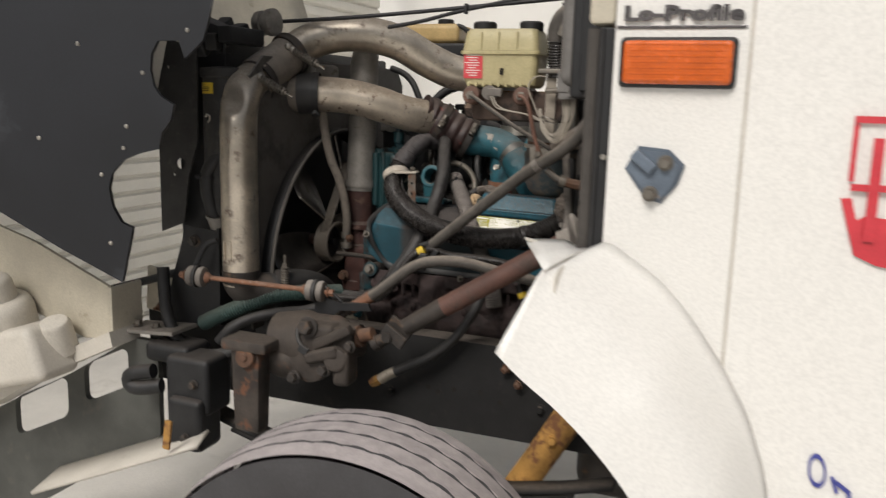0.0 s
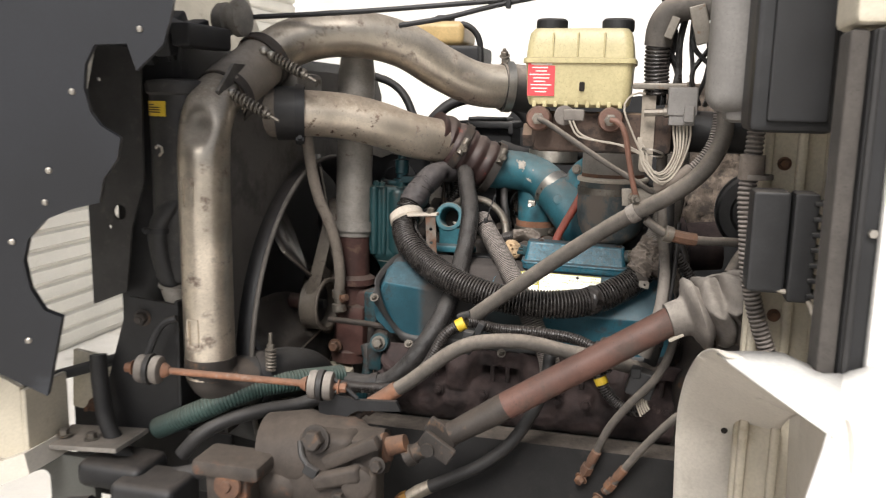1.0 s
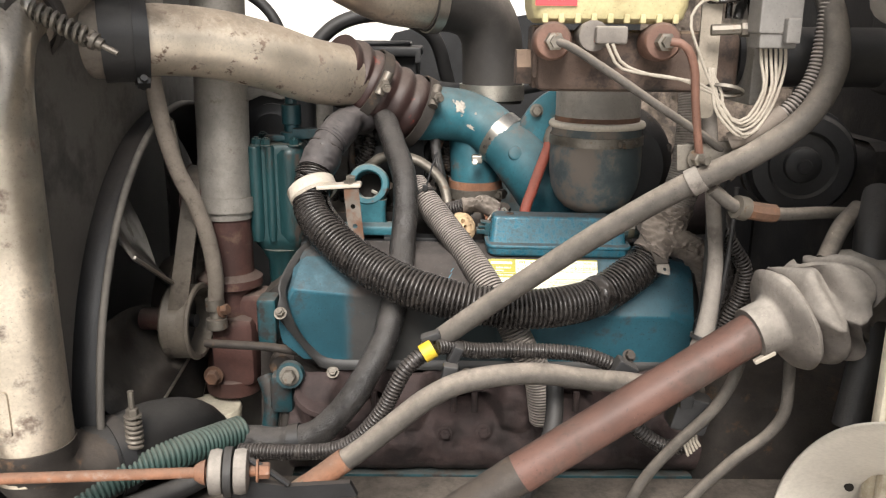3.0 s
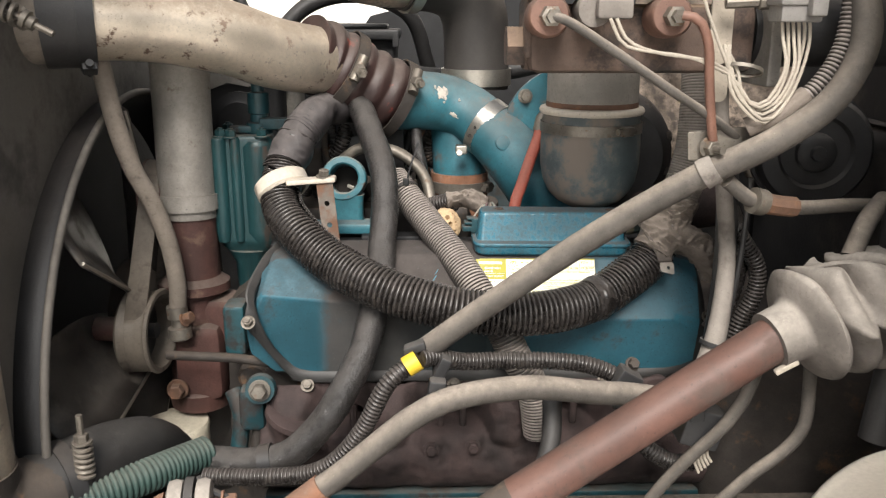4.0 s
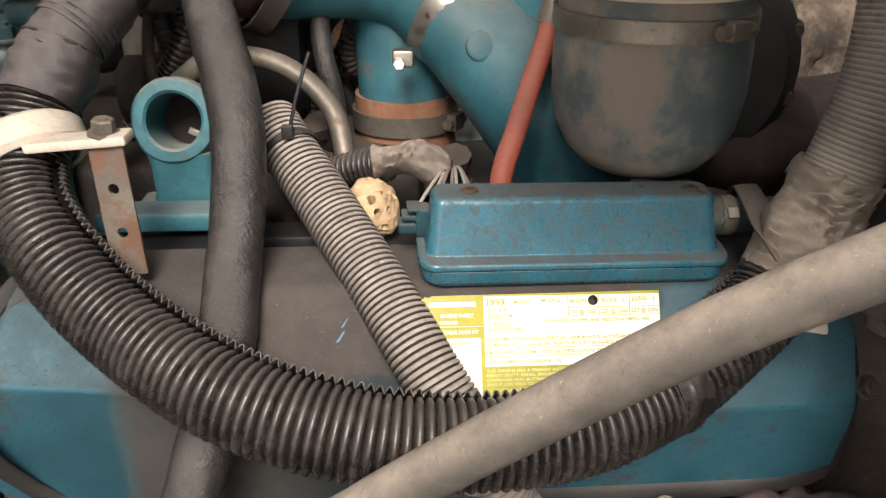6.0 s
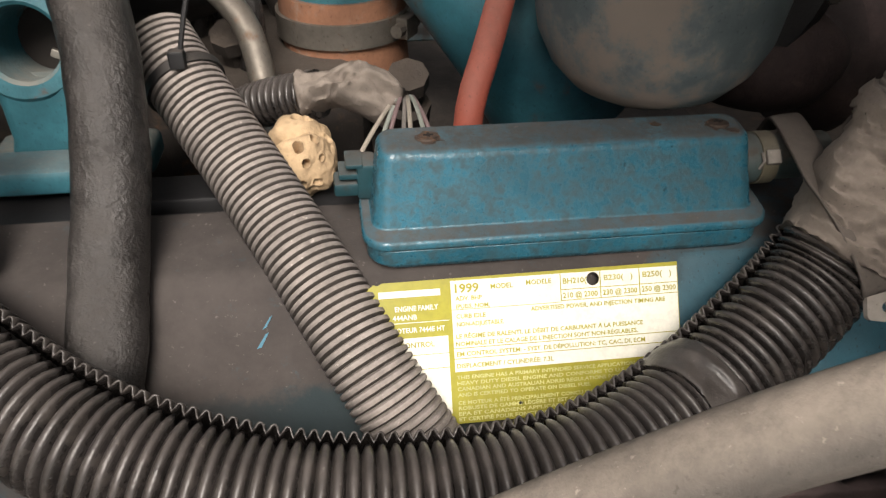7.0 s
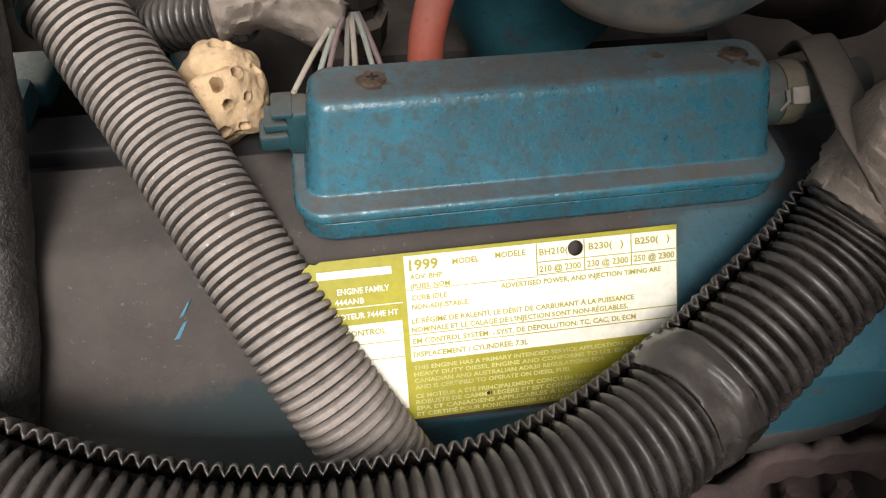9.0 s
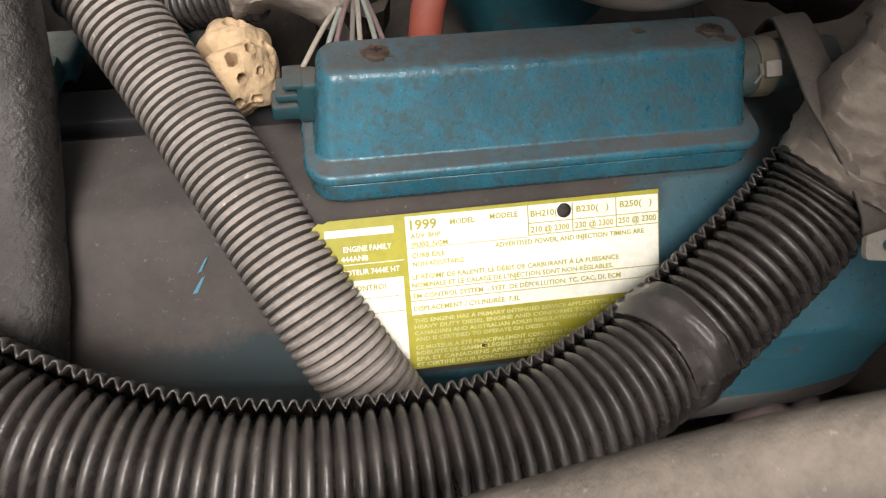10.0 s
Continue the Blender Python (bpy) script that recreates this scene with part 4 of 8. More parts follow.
side = Geo().lathe((0, 0, 0), (0, 1, 0), prof, 96, caps=False)
side.lathe((0, 0, 0), (0, 1, 0), [(-a, r) for a, r in prof], 96, caps=False)
side.v = [tuple(WM @ vec(v)) for v in side.v]
part("sidewall", side, TYRE, wheel, "black tyre sidewall")
tr = Geo().lathe((0, 0, 0), (0, 1, 0), tread, 120, caps=False)
tr.v = [tuple(WM @ vec(v)) for v in tr.v]
part("tread", tr, TREAD, wheel, "pale dusty ribbed tread", 25)
# dark tubes laid in the grooves put their shade into the colour
for c in (-0.088, -0.030, 0.030, 0.088):
    pts = []
    for k in range(181):
        a = 2 * math.pi * k / 180
        z0 = R - 0.0065 - 0.012 * (abs(c) / 0.143) ** 3
        pts.append((z0 * math.cos(a), c + 0.0035 * (1 if (k // 2) % 2 else -1), z0 * math.sin(a)))
    gr = Geo().tube(pts, 0.0072, 8, 0.012)
    gr.v = [tuple(WM @ vec(v)) for v in gr.v]
    part("groove", gr, TYRE, wheel, "dark strip painting the shade in a tread groove")
rim = Geo().lathe((0, 0, 0), (0, 1, 0), [(-0.09, 0.28), (-0.095, 0.262), (-0.05, 0.25), (-0.03, 0.12), (-0.06, 0.10), (-0.06, 0.01)], 48, caps=False)
rim.v = [tuple(WM @ vec(v)) for v in rim.v]
part("rim", rim, FENDERIN, wheel)
g = Geo().tube([(0.50, 1.96, 0.80), (0.40, 1.95, 0.62), (0.30, 1.94, 0.45)], 0.042, 16)
g.bolt((0.42, 1.91, 0.66), (0.3, -1, 0.2), 0.012)
solo("cab_prop", g, OCHRE, "ochre painted rusty tube beside the wheel arch", "tube")

# unseen spring pack, added to darken the space above the tyre
ls = thing("leaf_spring", (0.0, 1.86, 0.45), "black rusty leaf spring pack added unseen behind the wheel", "spring")
for k in range(4):
    n = 9
    half = 0.62 - 0.10 * k
    g = Geo().sheet([[(-0.02 + half * (2 * i / n - 1), y, 0.60 - 0.014 * k - 0.10 * (1 - (half * (2 * i / n - 1) / 0.62) ** 2)) for y in (1.83, 1.90)] for i in range(n + 1)])
    thick(part("leaf", g, RAIL, ls), 0.011)

# ---------------------------------------------------------------- radiator, shroud, fan
rad = thing("radiator", (-0.7, 2.4, 0.8), "black radiator pack with side plate and fan shroud", "radiator")
part("core", Geo().box((-0.72, 2.52, 1.27), (0.16, 1.14, 0.86), bevel=0.01), BLACKMETAL, rad)
g = Geo().slab([(-0.842, 1.12), (-0.755, 1.155), (-0.735, 1.30), (-0.70, 1.40), (-0.695, 1.68), (-0.80, 1.70), (-0.842, 1.55)], (0, 1.91, 0), (1, 0, 0), (0, 0, 1), 0.006,
               holes=[arc_pts(-0.763, 1.334, 0.017, 0, 360, 16)[:-1], arc_pts(-0.79, 1.30, 0.005, 0, 360, 8)[:-1], arc_pts(-0.80, 1.62, 0.005, 0, 360, 8)[:-1]])
part("side_plate", g, SIDEPLATE, rad)
g = Geo().box((-0.68, 2.08, 1.40), (0.06, 0.035, 0.62), bevel=0.006)
for k in range(3):
    g.box((-0.60 - 0.05 * k, 2.0, 1.715), (0.045, 0.18, 0.05), Matrix.Rotation(radians(15 * k), 3, "X"), 0.008)
g.box((-0.70, 1.97, 1.74), (0.16, 0.10, 0.05), Matrix.Rotation(radians(20), 3, "Y"), 0.01)
part("side_frame", g, BLACKMETAL, rad)
# shroud plate with its round opening
hole = arc_pts(2.44, 0.96, 0.468, -30, 210, 60)
g = Geo()
pts = [(1.93, 0.84), (1.93, 1.60), (2.0, 1.66), (2.95, 1.66), (3.0, 1.60), (3.0, 0.84)]
out = pts + [(2.44 + 0.468 * math.cos(radians(-14.5)), 0.84)] + arc_pts(2.44, 0.96, 0.468, -10, 190, 56) + [(2.44 - 0.468 * math.cos(radians(-14.5)), 0.84)]
g.slab(out, (-0.525, 0, 0), (0, 1, 0), (0, 0, 1), 0.008)
part("shroud", g, SHROUD, rad, "dusty grey-black fan shroud")
g = Geo()
ring = [(-0.55, 2.44 + 0.468 * math.cos(radians(a)), 0.96 + 0.468 * math.sin(radians(a))) for a in range(-20, 201, 5)]
g.sheet([[(-0.515 + 0.055 * s, 2.44 + (0.468 + 0.01 * s) * math.cos(radians(a)), 0.96 + (0.468 + 0.01 * s) * math.sin(radians(a))) for s in (-1, 0, 0.6)] for a in range(-20, 201, 4)])
thick(part("shroud_collar", g, BLACKMETAL, rad), 0.006)
g = Geo().tube([(-0.482, 2.44 + (y - 2.44) * 1.013, 0.96 + (z - 0.96) * 1.013) for _, y, z in ring], 0.006, 10, 0.03)
part("shroud_ring", g, SHROUD, rad)
g = Geo().box((-0.50, 2.30, 1.60), (0.05, 0.16, 0.10), bevel=0.015)
part("shroud_box", g, ALUDARK, rad)
fan = thing("cooling_fan", (-0.48, 2.46, 1.0), "dark cooling fan with curved blades in its shroud", "fan")
part("hub", Geo().lathe((-0.54, 2.46, 1.02), (1, 0, 0), [(0, 0.05), (0.0, 0.11), (0.03, 0.12), (0.06, 0.10), (0.075, 0.06), (0.12, 0.05)], 28), CAST, fan)
for k in range(9):
    a0 = radians(40 * k + 12)
    grid = []
    for i in range(7):
        r = 0.10 + 0.32 * i / 6
        row = []
        for j in range(6):
            s = j / 5 - 0.5
            a = a0 + s * (0.62 - 0.25 * i / 6) + 0.12 * i / 6
            row.append((-0.515 + 0.085 * s * (1.1 - 0.3 * i / 6) + 0.02 * (s * 2) ** 2, 2.46 + r * math.cos(a), 1.02 + r * math.sin(a)))
        grid.append(row)
    bl = part("blade", Geo().sheet(grid), BLADE, fan)
    thick(bl, 0.005)
    # bright metal bead draws the glint along the blade's edge
    part("glint_edge", Geo().tube([row[5] for row in grid], 0.0026, 8, 0.02), BRIGHT, bl, "bright bead standing in for the glint on a blade edge")
pul = thing("belt_pulley", (-0.455, 2.27, 1.0), "dusty grey belt pulley beside the fan", "pulley")
part("pulley_drum", Geo().lathe((-0.468, 2.27, 1.07), (1, -0.1, 0), [(0, 0.055), (0, 0.066), (0.004, 0.069), (0.010, 0.065), (0.042, 0.065), (0.048, 0.069), (0.052, 0.066), (0.052, 0.059), (0.012, 0.056)], 40, caps=False), BELT, pul)
part("pulley_web", Geo().lathe((-0.456, 2.269, 1.07), (1, -0.1, 0), [(0, 0.012), (0, 0.057), (0.006, 0.057), (0.008, 0.012), (0.03, 0.012)], 32), BLACKMETAL, pul)
part("pulley_hub", Geo().lathe((-0.525, 2.277, 1.07), (1, -0.1, 0), [(0, 0.02), (0.06, 0.02)], 16), REDIRON, pul)
idl = thing("idler_pulley", (-0.442, 2.40, 1.265), "brown idler pulley above the belt pulley", "pulley")
part("pulley_drum", Geo().lathe((-0.464, 2.40, 1.265), (1, -0.05, 0), [(0, 0.012), (0, 0.056), (0.003, 0.062), (0.008, 0.058), (0.036, 0.058), (0.041, 0.062), (0.044, 0.056), (0.044, 0.012)], 36), REDIRON, idl)
loop = [(2.27 + 0.0675 * math.cos(radians(a)), 1.07 + 0.0675 * math.sin(radians(a))) for a in range(146, 327, 10)] + [(2.40 + 0.0605 * math.cos(radians(a)), 1.265 + 0.0605 * math.sin(radians(a))) for a in range(-34, 147, 10)]
loop.append(loop[0])
belt = thing("drive_belt", (-0.44, 2.33, 1.0), "worn grey-brown rubber drive belt over two pulleys", "belt")
thick(part("belt_band", Geo().sheet([[(x, y, z) for x in (-0.458, -0.4575, -0.4265, -0.426)] for y, z in loop]), BELT, belt), 0.004)

# lower front bracket and stay rod
br = thing("radiator_bracket", (-0.73, 1.88, 0.84), "black folded steel radiator support bracket", "bracket")
g = Geo().slab([(-0.735, 1.15), (-0.615, 1.14), (-0.62, 0.85), (-0.845, 0.83), (-0.80, 0.95)], (0, 1.89, 0), (1, 0, 0), (0, 0, 1), 0.008)
g.box((-0.617, 1.93, 1.0), (0.01, 0.09, 0.30), bevel=0.003)
part("bracket_plate", g, BLACKMETAL, br)
part("bracket_bolt", Geo().bolt((-0.703, 1.89, 1.105), (0.15, -1, 0), 0.014, stud=0.01), CAST, br, "grimy bracket bolt")
g = Geo().tube([(-0.60, 1.86, 1.12), (-0.635, 1.85, 1.10), (-0.66, 1.82, 1.02)], 0.008, 8)
part("bracket_strap", g, BLACKMETAL, br)
g = Geo().box((-0.80, 1.83, 0.835), (0.20, 0.12, 0.012), Matrix.Rotation(radians(-4), 3, "Y"), 0.003)
part("foot_plate", g, ALUDARK, br)
for x in (-0.86, -0.79):
    part("foot_bolt", Geo().bolt((x, 1.81, 0.842), (0, 0, 1), 0.011), STEEL, br)

rod = thing("stay_rod", (-0.45, 1.85, 1.0), "rusty threaded stay rod with rubber bushings", "rod")
A, B = vec(-0.645, 1.822, 1.014), vec(-0.275, 1.875, 1.000)
d = (B - A).normalized()
part("rod_shaft", Geo().tube([A - d * 0.03, A.lerp(B, 0.5), B + d * 0.035], 0.0075, 10), RUSTPALE, rod)
for p, flip in ((A, 1), (B, -1)):
    for off in (-0.016, 0.016):
        c = p + d * off
        part("bushing", Geo().lathe(c - d * 0.011, d, [(0, 0.018), (0.003, 0.029), (0.011, 0.031), (0.019, 0.029), (0.022, 0.018)], 24), BOOTGREY, rod, "pale grey rubber bushing")
    part("washer", Geo().lathe(p - d * 0.005, d, [(0, 0.033), (0.010, 0.033)], 24), RUBBER, rod)
    part("rod_nut", Geo().bolt(p + d * (0.036 if flip < 0 else -0.036), d * (1 if flip < 0 else -1), 0.011, 0.014), RUSTPALE, rod)
    part("rod_collar", Geo().lathe(p + d * (0.030 * flip), d * flip, [(0, 0.017), (0.006, 0.015), (0.014, 0.010)], 16), RUSTPALE, rod)
g = Geo().slab([(-0.285, 0.985), (-0.20, 0.972), (-0.115, 0.978), (-0.105, 0.958), (-0.20, 0.948), (-0.235, 0.925), (-0.285, 0.925)], (0, 1.885, 0), (1, 0, 0), (0, 0, 1), 0.010)
g.tube([(-0.268, 1.882, 1.022), (-0.235, 1.882, 1.006), (-0.198, 1.884, 0.976)], 0.0045, 8)
solo("rod_bracket", g, BLACKMETAL, "black steel bracket holding the stay rod", "bracket")

# receiver canister
can = thing("drier_canister", (-0.645, 1.97, 1.2), "black receiver drier canister with yellow sticker", "canister")
part("can_body", Geo().lathe((-0.642, 1.97, 1.18), (0, 0, 1), [(0, 0.058), (0.01, 0.064), (0.41, 0.064), (0.415, 0.070), (0.43, 0.072), (0.44, 0.068), (0.445, 0.03)], 32), SIDEPLATE, can)
g = Geo().box((-0.642, 1.97, 1.645), (0.035, 0.035, 0.04), bevel=0.005)
g.tube([(-0.652, 1.95, 1.66), (-0.655, 1.95, 1.70), (-0.640, 1.95, 1.715), (-0.625, 1.95, 1.70), (-0.628, 1.95, 1.66)], 0.005, 8)
part("can_port", g, BLACKMETAL, can)
g = Geo().lathe((-0.642, 1.97, 1.545), (0, 0, 1), [(0, 0.0645), (0, 0.0655), (0.032, 0.0655), (0.032, 0.0645)], 14, arc=(radians(-140), radians(-85)), caps=False, hint=(0, 1, 0))
st_ = part("sticker", g, YELLOW, can, "yellow warning sticker")
for z in (1.5525, 1.5575, 1.5625, 1.5685):
    part("print_bar", Geo().lathe((-0.642, 1.97, z), (0, 0, 1), [(0, 0.0657), (0, 0.0662), (0.0022, 0.0662), (0.0022, 0.0657)], 10, arc=(radians(-134), radians(-96 if z < 1.568 else -112)), caps=False, hint=(0, 1, 0)), BLACKMETAL, st_)
g = Geo().tube([(-0.66, 1.90, 1.478), (-0.65, 1.895, 1.485), (-0.64, 1.895, 1.475), (-0.65, 1.895, 1.462)], 0.003, 6)
part("can_clip", g, BRIGHT, can)
hs = thing("front_hose", (-0.66, 1.93, 1.1), "black hose with clamps beside the radiator", "hose")
part("hose_body", Geo().tube([(-0.62, 1.94, 1.37), (-0.64, 1.92, 1.35), (-0.665, 1.91, 1.31), (-0.665, 1.91, 1.25), (-0.645, 1.92, 1.17), (-0.63, 1.93, 1.13)], 0.022, 14), RUBBER, hs)
part("hose_joint", Geo().tube([(-0.645, 1.92, 1.175), (-0.632, 1.925, 1.13), (-0.62, 1.93, 1.08)], 0.027, 14), ALUDARK, hs)
band(hs, (-0.6655, 1.91, 1.30), (0, 0, 1), 0.0225, 0.012, screw=(-1, -1, 0), mat=BLACKMETAL)
band(hs, (-0.645, 1.92, 1.175), (0.2, 0, 1), 0.0275, 0.008, mat=ALUDARK)

# ---------------------------------------------------------------- charge air pipes
PR = 0.054
pv = thing("charge_air_pipe", (-0.55, 1.905, 1.0), "dull aluminium charge air pipe with dented elbow", "pipe", "charge air pipes")
pipe = Geo().tube([(-0.548, 1.905, 0.985), (-0.55, 1.905, 1.2), (-0.55, 1.905, 1.46), (-0.556, 1.93, 1.535), (-0.568, 1.985, 1.578), (-0.570, 2.04, 1.60)], PR, 32, 0.012)
dent = vec(-0.545, 1.86, 1.535)
pipe.v = [tuple(vec(v) + vec(0.0, 0.024, -0.008) * math.exp(-((vec(v) - dent) * vec(1, 1, 1)).dot((vec(v) - dent) * 1.0) / 0.0013)) for v in pipe.v]
part("pipe_body", pipe, ALU, pv)
for z in (1.392, 1.092):
    g = Geo().slab(rounded(-0.014, -0.031, 0.014, 0.031, 0.004), (-0.557, 1.8495, z), (1, -0.08, 0), (0, 0, 1), 0.006, holes=[rounded(-0.0105, -0.027, 0.0105, 0.027, 0.003)])
    part("welded_tab", g, ALU, pv)
tee = thing("pipe_tee", (-0.56, 2.1, 1.6), "dusty grey hose joint between the charge air pipes", "hose joint")
part("tee_hose", Geo().tube([(-0.568, 2.02, 1.592), (-0.563, 2.08, 1.622), (-0.553, 2.13, 1.648), (-0.538, 2.18, 1.682)], PR + 0.007, 28), TEEHOSE, tee)
for c, ax in (((-0.566, 2.030, 1.588), (0.05, 0.87, 0.45)), ((-0.540, 2.17, 1.675), (0.25, 0.80, 0.5))):
    b = band(tee, c, ax, PR + 0.008, 0.02, mat=STEEL)
    z = vec(ax).normalized()
    part("band_edge", Geo().lathe(c, ax, [(-0.013, PR + 0.007), (-0.013, PR + 0.0125), (-0.009, PR + 0.014), (-0.005, PR + 0.0115), (0.005, PR + 0.0115), (0.009, PR + 0.014), (0.013, PR + 0.0125), (0.013, PR + 0.007)], 40, caps=False), CAST, b)
    s0 = vec(c) + vec(0.046, -0.060, 0.010)
    run = vec(0.098, 0.004, -0.052)
    d = run.normalized()
    u = d.cross(vec(0, 1, 0.2)).normalized()
    w = d.cross(u)
    part("spring", Geo().tube([s0 + run * (0.08 + 0.70 * k / 96) + (u * math.cos(k * math.pi / 6) + w * math.sin(k * math.pi / 6)) * 0.0105 for k in range(97)], 0.0032, 6, 0.004), STEEL, b)
    part("tension_bolt", Geo().tube([s0 - run * 0.25, s0 + run * 0.4, s0 + run * 1.12], 0.0038, 8).lathe(s0 + run * 0.80, d, [(0, 0.012), (0.006, 0.012), (0.007, 0.008), (0.014, 0.008)], 10), STEEL, b)
    for off in (-0.16, 0.03):
        part("clamp_lug", Geo().ball(s0 + run * off, 0.0105, 12), BRIGHT, b)
pa = thing("upper_air_pipe", (-0.3, 2.35, 1.7), "dusty aluminium air pipe arching over the engine", "pipe", "charge air pipes")
part("pipe_body", Geo().tube([(-0.545, 2.165, 1.67), (-0.50, 2.22, 1.715), (-0.43, 2.27, 1.742), (-0.34, 2.315, 1.745), (-0.25, 2.365, 1.722), (-0.17, 2.415, 1.672), (-0.09, 2.46, 1.635), (0.0, 2.505, 1.628)], PR + 0.002, 32), ALU, pa)
part("rubber_elbow", Geo().tube([(-0.03, 2.49, 1.629), (0.03, 2.525, 1.625), (0.075, 2.55, 1.605), (0.100, 2.565, 1.56), (0.105, 2.57, 1.49), (0.105, 2.57, 1.43)], PR + 0.006, 28), RUBBERDUSTY, pa, "black rubber elbow")
bd = band(pa, (-0.015, 2.50, 1.6295), (0.9, 0.42, -0.05), PR + 0.009, 0.02, mat=BRIGHT)
part("clamp_bolt", Geo().bolt((-0.02, 2.485, 1.705), (0, -0.5, 1), 0.010, stud=0.01).box((-0.018, 2.49, 1.695), (0.02, 0.02, 0.016), bevel=0.003), STEEL, bd)
band(pa, (0.105, 2.57, 1.452), (0, 0, 1), PR + 0.008, 0.03, mat=BRIGHT)
pb = thing("lower_air_pipe", (-0.3, 2.3, 1.5), "dull aluminium air pipe with rust specks feeding the intake", "pipe", "charge air pipes")
part("pipe_body", Geo().tube([(-0.49, 2.195, 1.553), (-0.43, 2.222, 1.553), (-0.36, 2.258, 1.546), (-0.29, 2.297, 1.528), (-0.225, 2.350, 1.502), (-0.150, 2.435, 1.484)], PR + 0.001, 32), ALURUST, pb)
part("branch", Geo().tube([(-0.60, 2.165, 1.545), (-0.55, 2.178, 1.552), (-0.49, 2.195, 1.553)], PR + 0.004, 28), TEEHOSE, pb, "dusty beige hose branch")
part("black_sleeve", Geo().tube([(-0.515, 2.186, 1.552), (-0.49, 2.195, 1.553), (-0.462, 2.208, 1.553)], PR + 0.010, 28), RUBBER, pb, "black rubber sleeve")
band(pb, (-0.465, 2.207, 1.553), (1, 0.42, 0.0), PR + 0.012, 0.022, mat=BLACKMETAL, screw=(0, -0.6, -1))
boot = thing("intake_boot", (-0.1, 2.42, 1.45), "grimy red silicone intake boot with bolted clamps", "hose boot")
BOOT = [(-0.186, 2.409, 1.501), (-0.160, 2.430, 1.489), (-0.127, 2.445, 1.468), (-0.081, 2.460, 1.441), (-0.035, 2.477, 1.416)]
g = Geo().tube(BOOT, lambda f: PR + 0.006 + 0.005 * (0.5 + 0.5 * math.cos(f * 12 * math.pi)) ** 0.7, 36, 0.002, lumps=0.006)
part("boot_body", g, SILICONE, boot)
mid, _ = spline(BOOT, 0.004)
for f in (0.455, 0.637, 0.82):
    i = round(f * (len(mid) - 1))
    part("red_ring", Geo().lathe(mid[i], mid[min(i + 1, len(mid) - 1)] - mid[i - 1], [(-0.004, PR + 0.006), (-0.003, PR + 0.0085), (0.003, PR + 0.0085), (0.004, PR + 0.006)], 36, caps=False), REDSIL, boot, "bare red silicone groove")
for c, ax, sc in (((-0.130, 2.444, 1.470), (0.8, 0.33, -0.5), (0.0, -1, 0.35)), ((-0.044, 2.474, 1.420), (0.85, 0.3, -0.45), (0.1, -1, 0.75))):
    b = band(boot, c, ax, PR + 0.014, 0.02, mat=CAST)
    z = vec(ax).normalized()
    dd = vec(sc)
    dd = (dd - z * dd.dot(z)).normalized()
    o = vec(c) + dd * (PR + 0.020)
    t = z.cross(dd)
    part("clamp_bolt", Geo().lathe(o - t * 0.022, t, [(0, 0.009), (0.044, 0.009)], 10).bolt(o, dd * 0.6 + vec(0, -0.4, -0.3), 0.010, 0.018, washer=False, stud=0.016), STEEL, b)

# lower elbow, clamped boot and can
low = thing("lower_air_hose", (-0.45, 1.98, 0.95), "black rubber hose elbow with spring clamp", "hose")
part("pipe_end", Geo().tube([(-0.548, 1.905, 1.03), (-0.546, 1.908, 0.99), (-0.525, 1.935, 0.962), (-0.485, 1.975, 0.957)], 0.0562, 28), CAST, low, "rust-stained pipe end")
part("hose_body", Geo().tube([(-0.50, 1.965, 0.957), (-0.465, 2.00, 0.960), (-0.43, 2.05, 0.958), (-0.40, 2.10, 0.935), (-0.385, 2.14, 0.88)], 0.0575, 28), GLOSSRUB, low)
bd = band(low, (-0.475, 1.988, 0.959), (0.7, 0.72, 0.03), 0.0585, 0.02, mat=BLACKMETAL)
part("spring", Geo().tube([vec(-0.432, 1.962, 1.035) + vec(0.010 * math.cos(k * math.pi / 6), 0.010 * math.sin(k * math.pi / 6), -0.045 * k / 72) for k in range(73)], 0.003, 6, 0.004), STEEL, bd)
part("tension_bolt", Geo().tube([(-0.432, 1.962, 1.075), (-0.432, 1.962, 1.02), (-0.432, 1.962, 0.985)], 0.0045, 8).bolt((-0.432, 1.962, 1.036), (0, 0, 1), 0.009), STEEL, bd)
can2 = thing("oil_filter", (-0.41, 2.30, 0.8), "stained white screw-on filter can", "filter")
part("filter_can", Geo().lathe((-0.424, 2.305, 0.715), (0, 0, 1), [(0, 0.05), (0.01, 0.056), (0.155, 0.056), (0.165, 0.058), (0.172, 0.055), (0.175, 0.03)], 32), WHITECAN, can2)

# thin hose from the pipe to the pump
th = thing("drain_hose", (-0.45, 2.28, 1.2), "thin pale beige rubber hose hanging from the air pipe", "hose")
part("hose_body", Geo().tube([(-0.462, 2.232, 1.525), (-0.459, 2.235, 1.489), (-0.448, 2.24, 1.406), (-0.433, 2.25, 1.336), (-0.411, 2.258, 1.282), (-0.396, 2.268, 1.216), (-0.391, 2.278, 1.148), (-0.396, 2.286, 1.10)], 0.0140, 14), TEEHOSE, th)
part("end_fitting", Geo().lathe((-0.398, 2.286, 1.105), (0.05, 0, -1), [(0, 0.017), (0.02, 0.017), (0.022, 0.012), (0.035, 0.012), (0.037, 0.019), (0.055, 0.019), (0.06, 0.01)], 12), STEEL, th)
part("elbow_nut", Geo().bolt((-0.385, 2.28, 1.085), (1, -0.3, 0.3), 0.010), RUST, th)

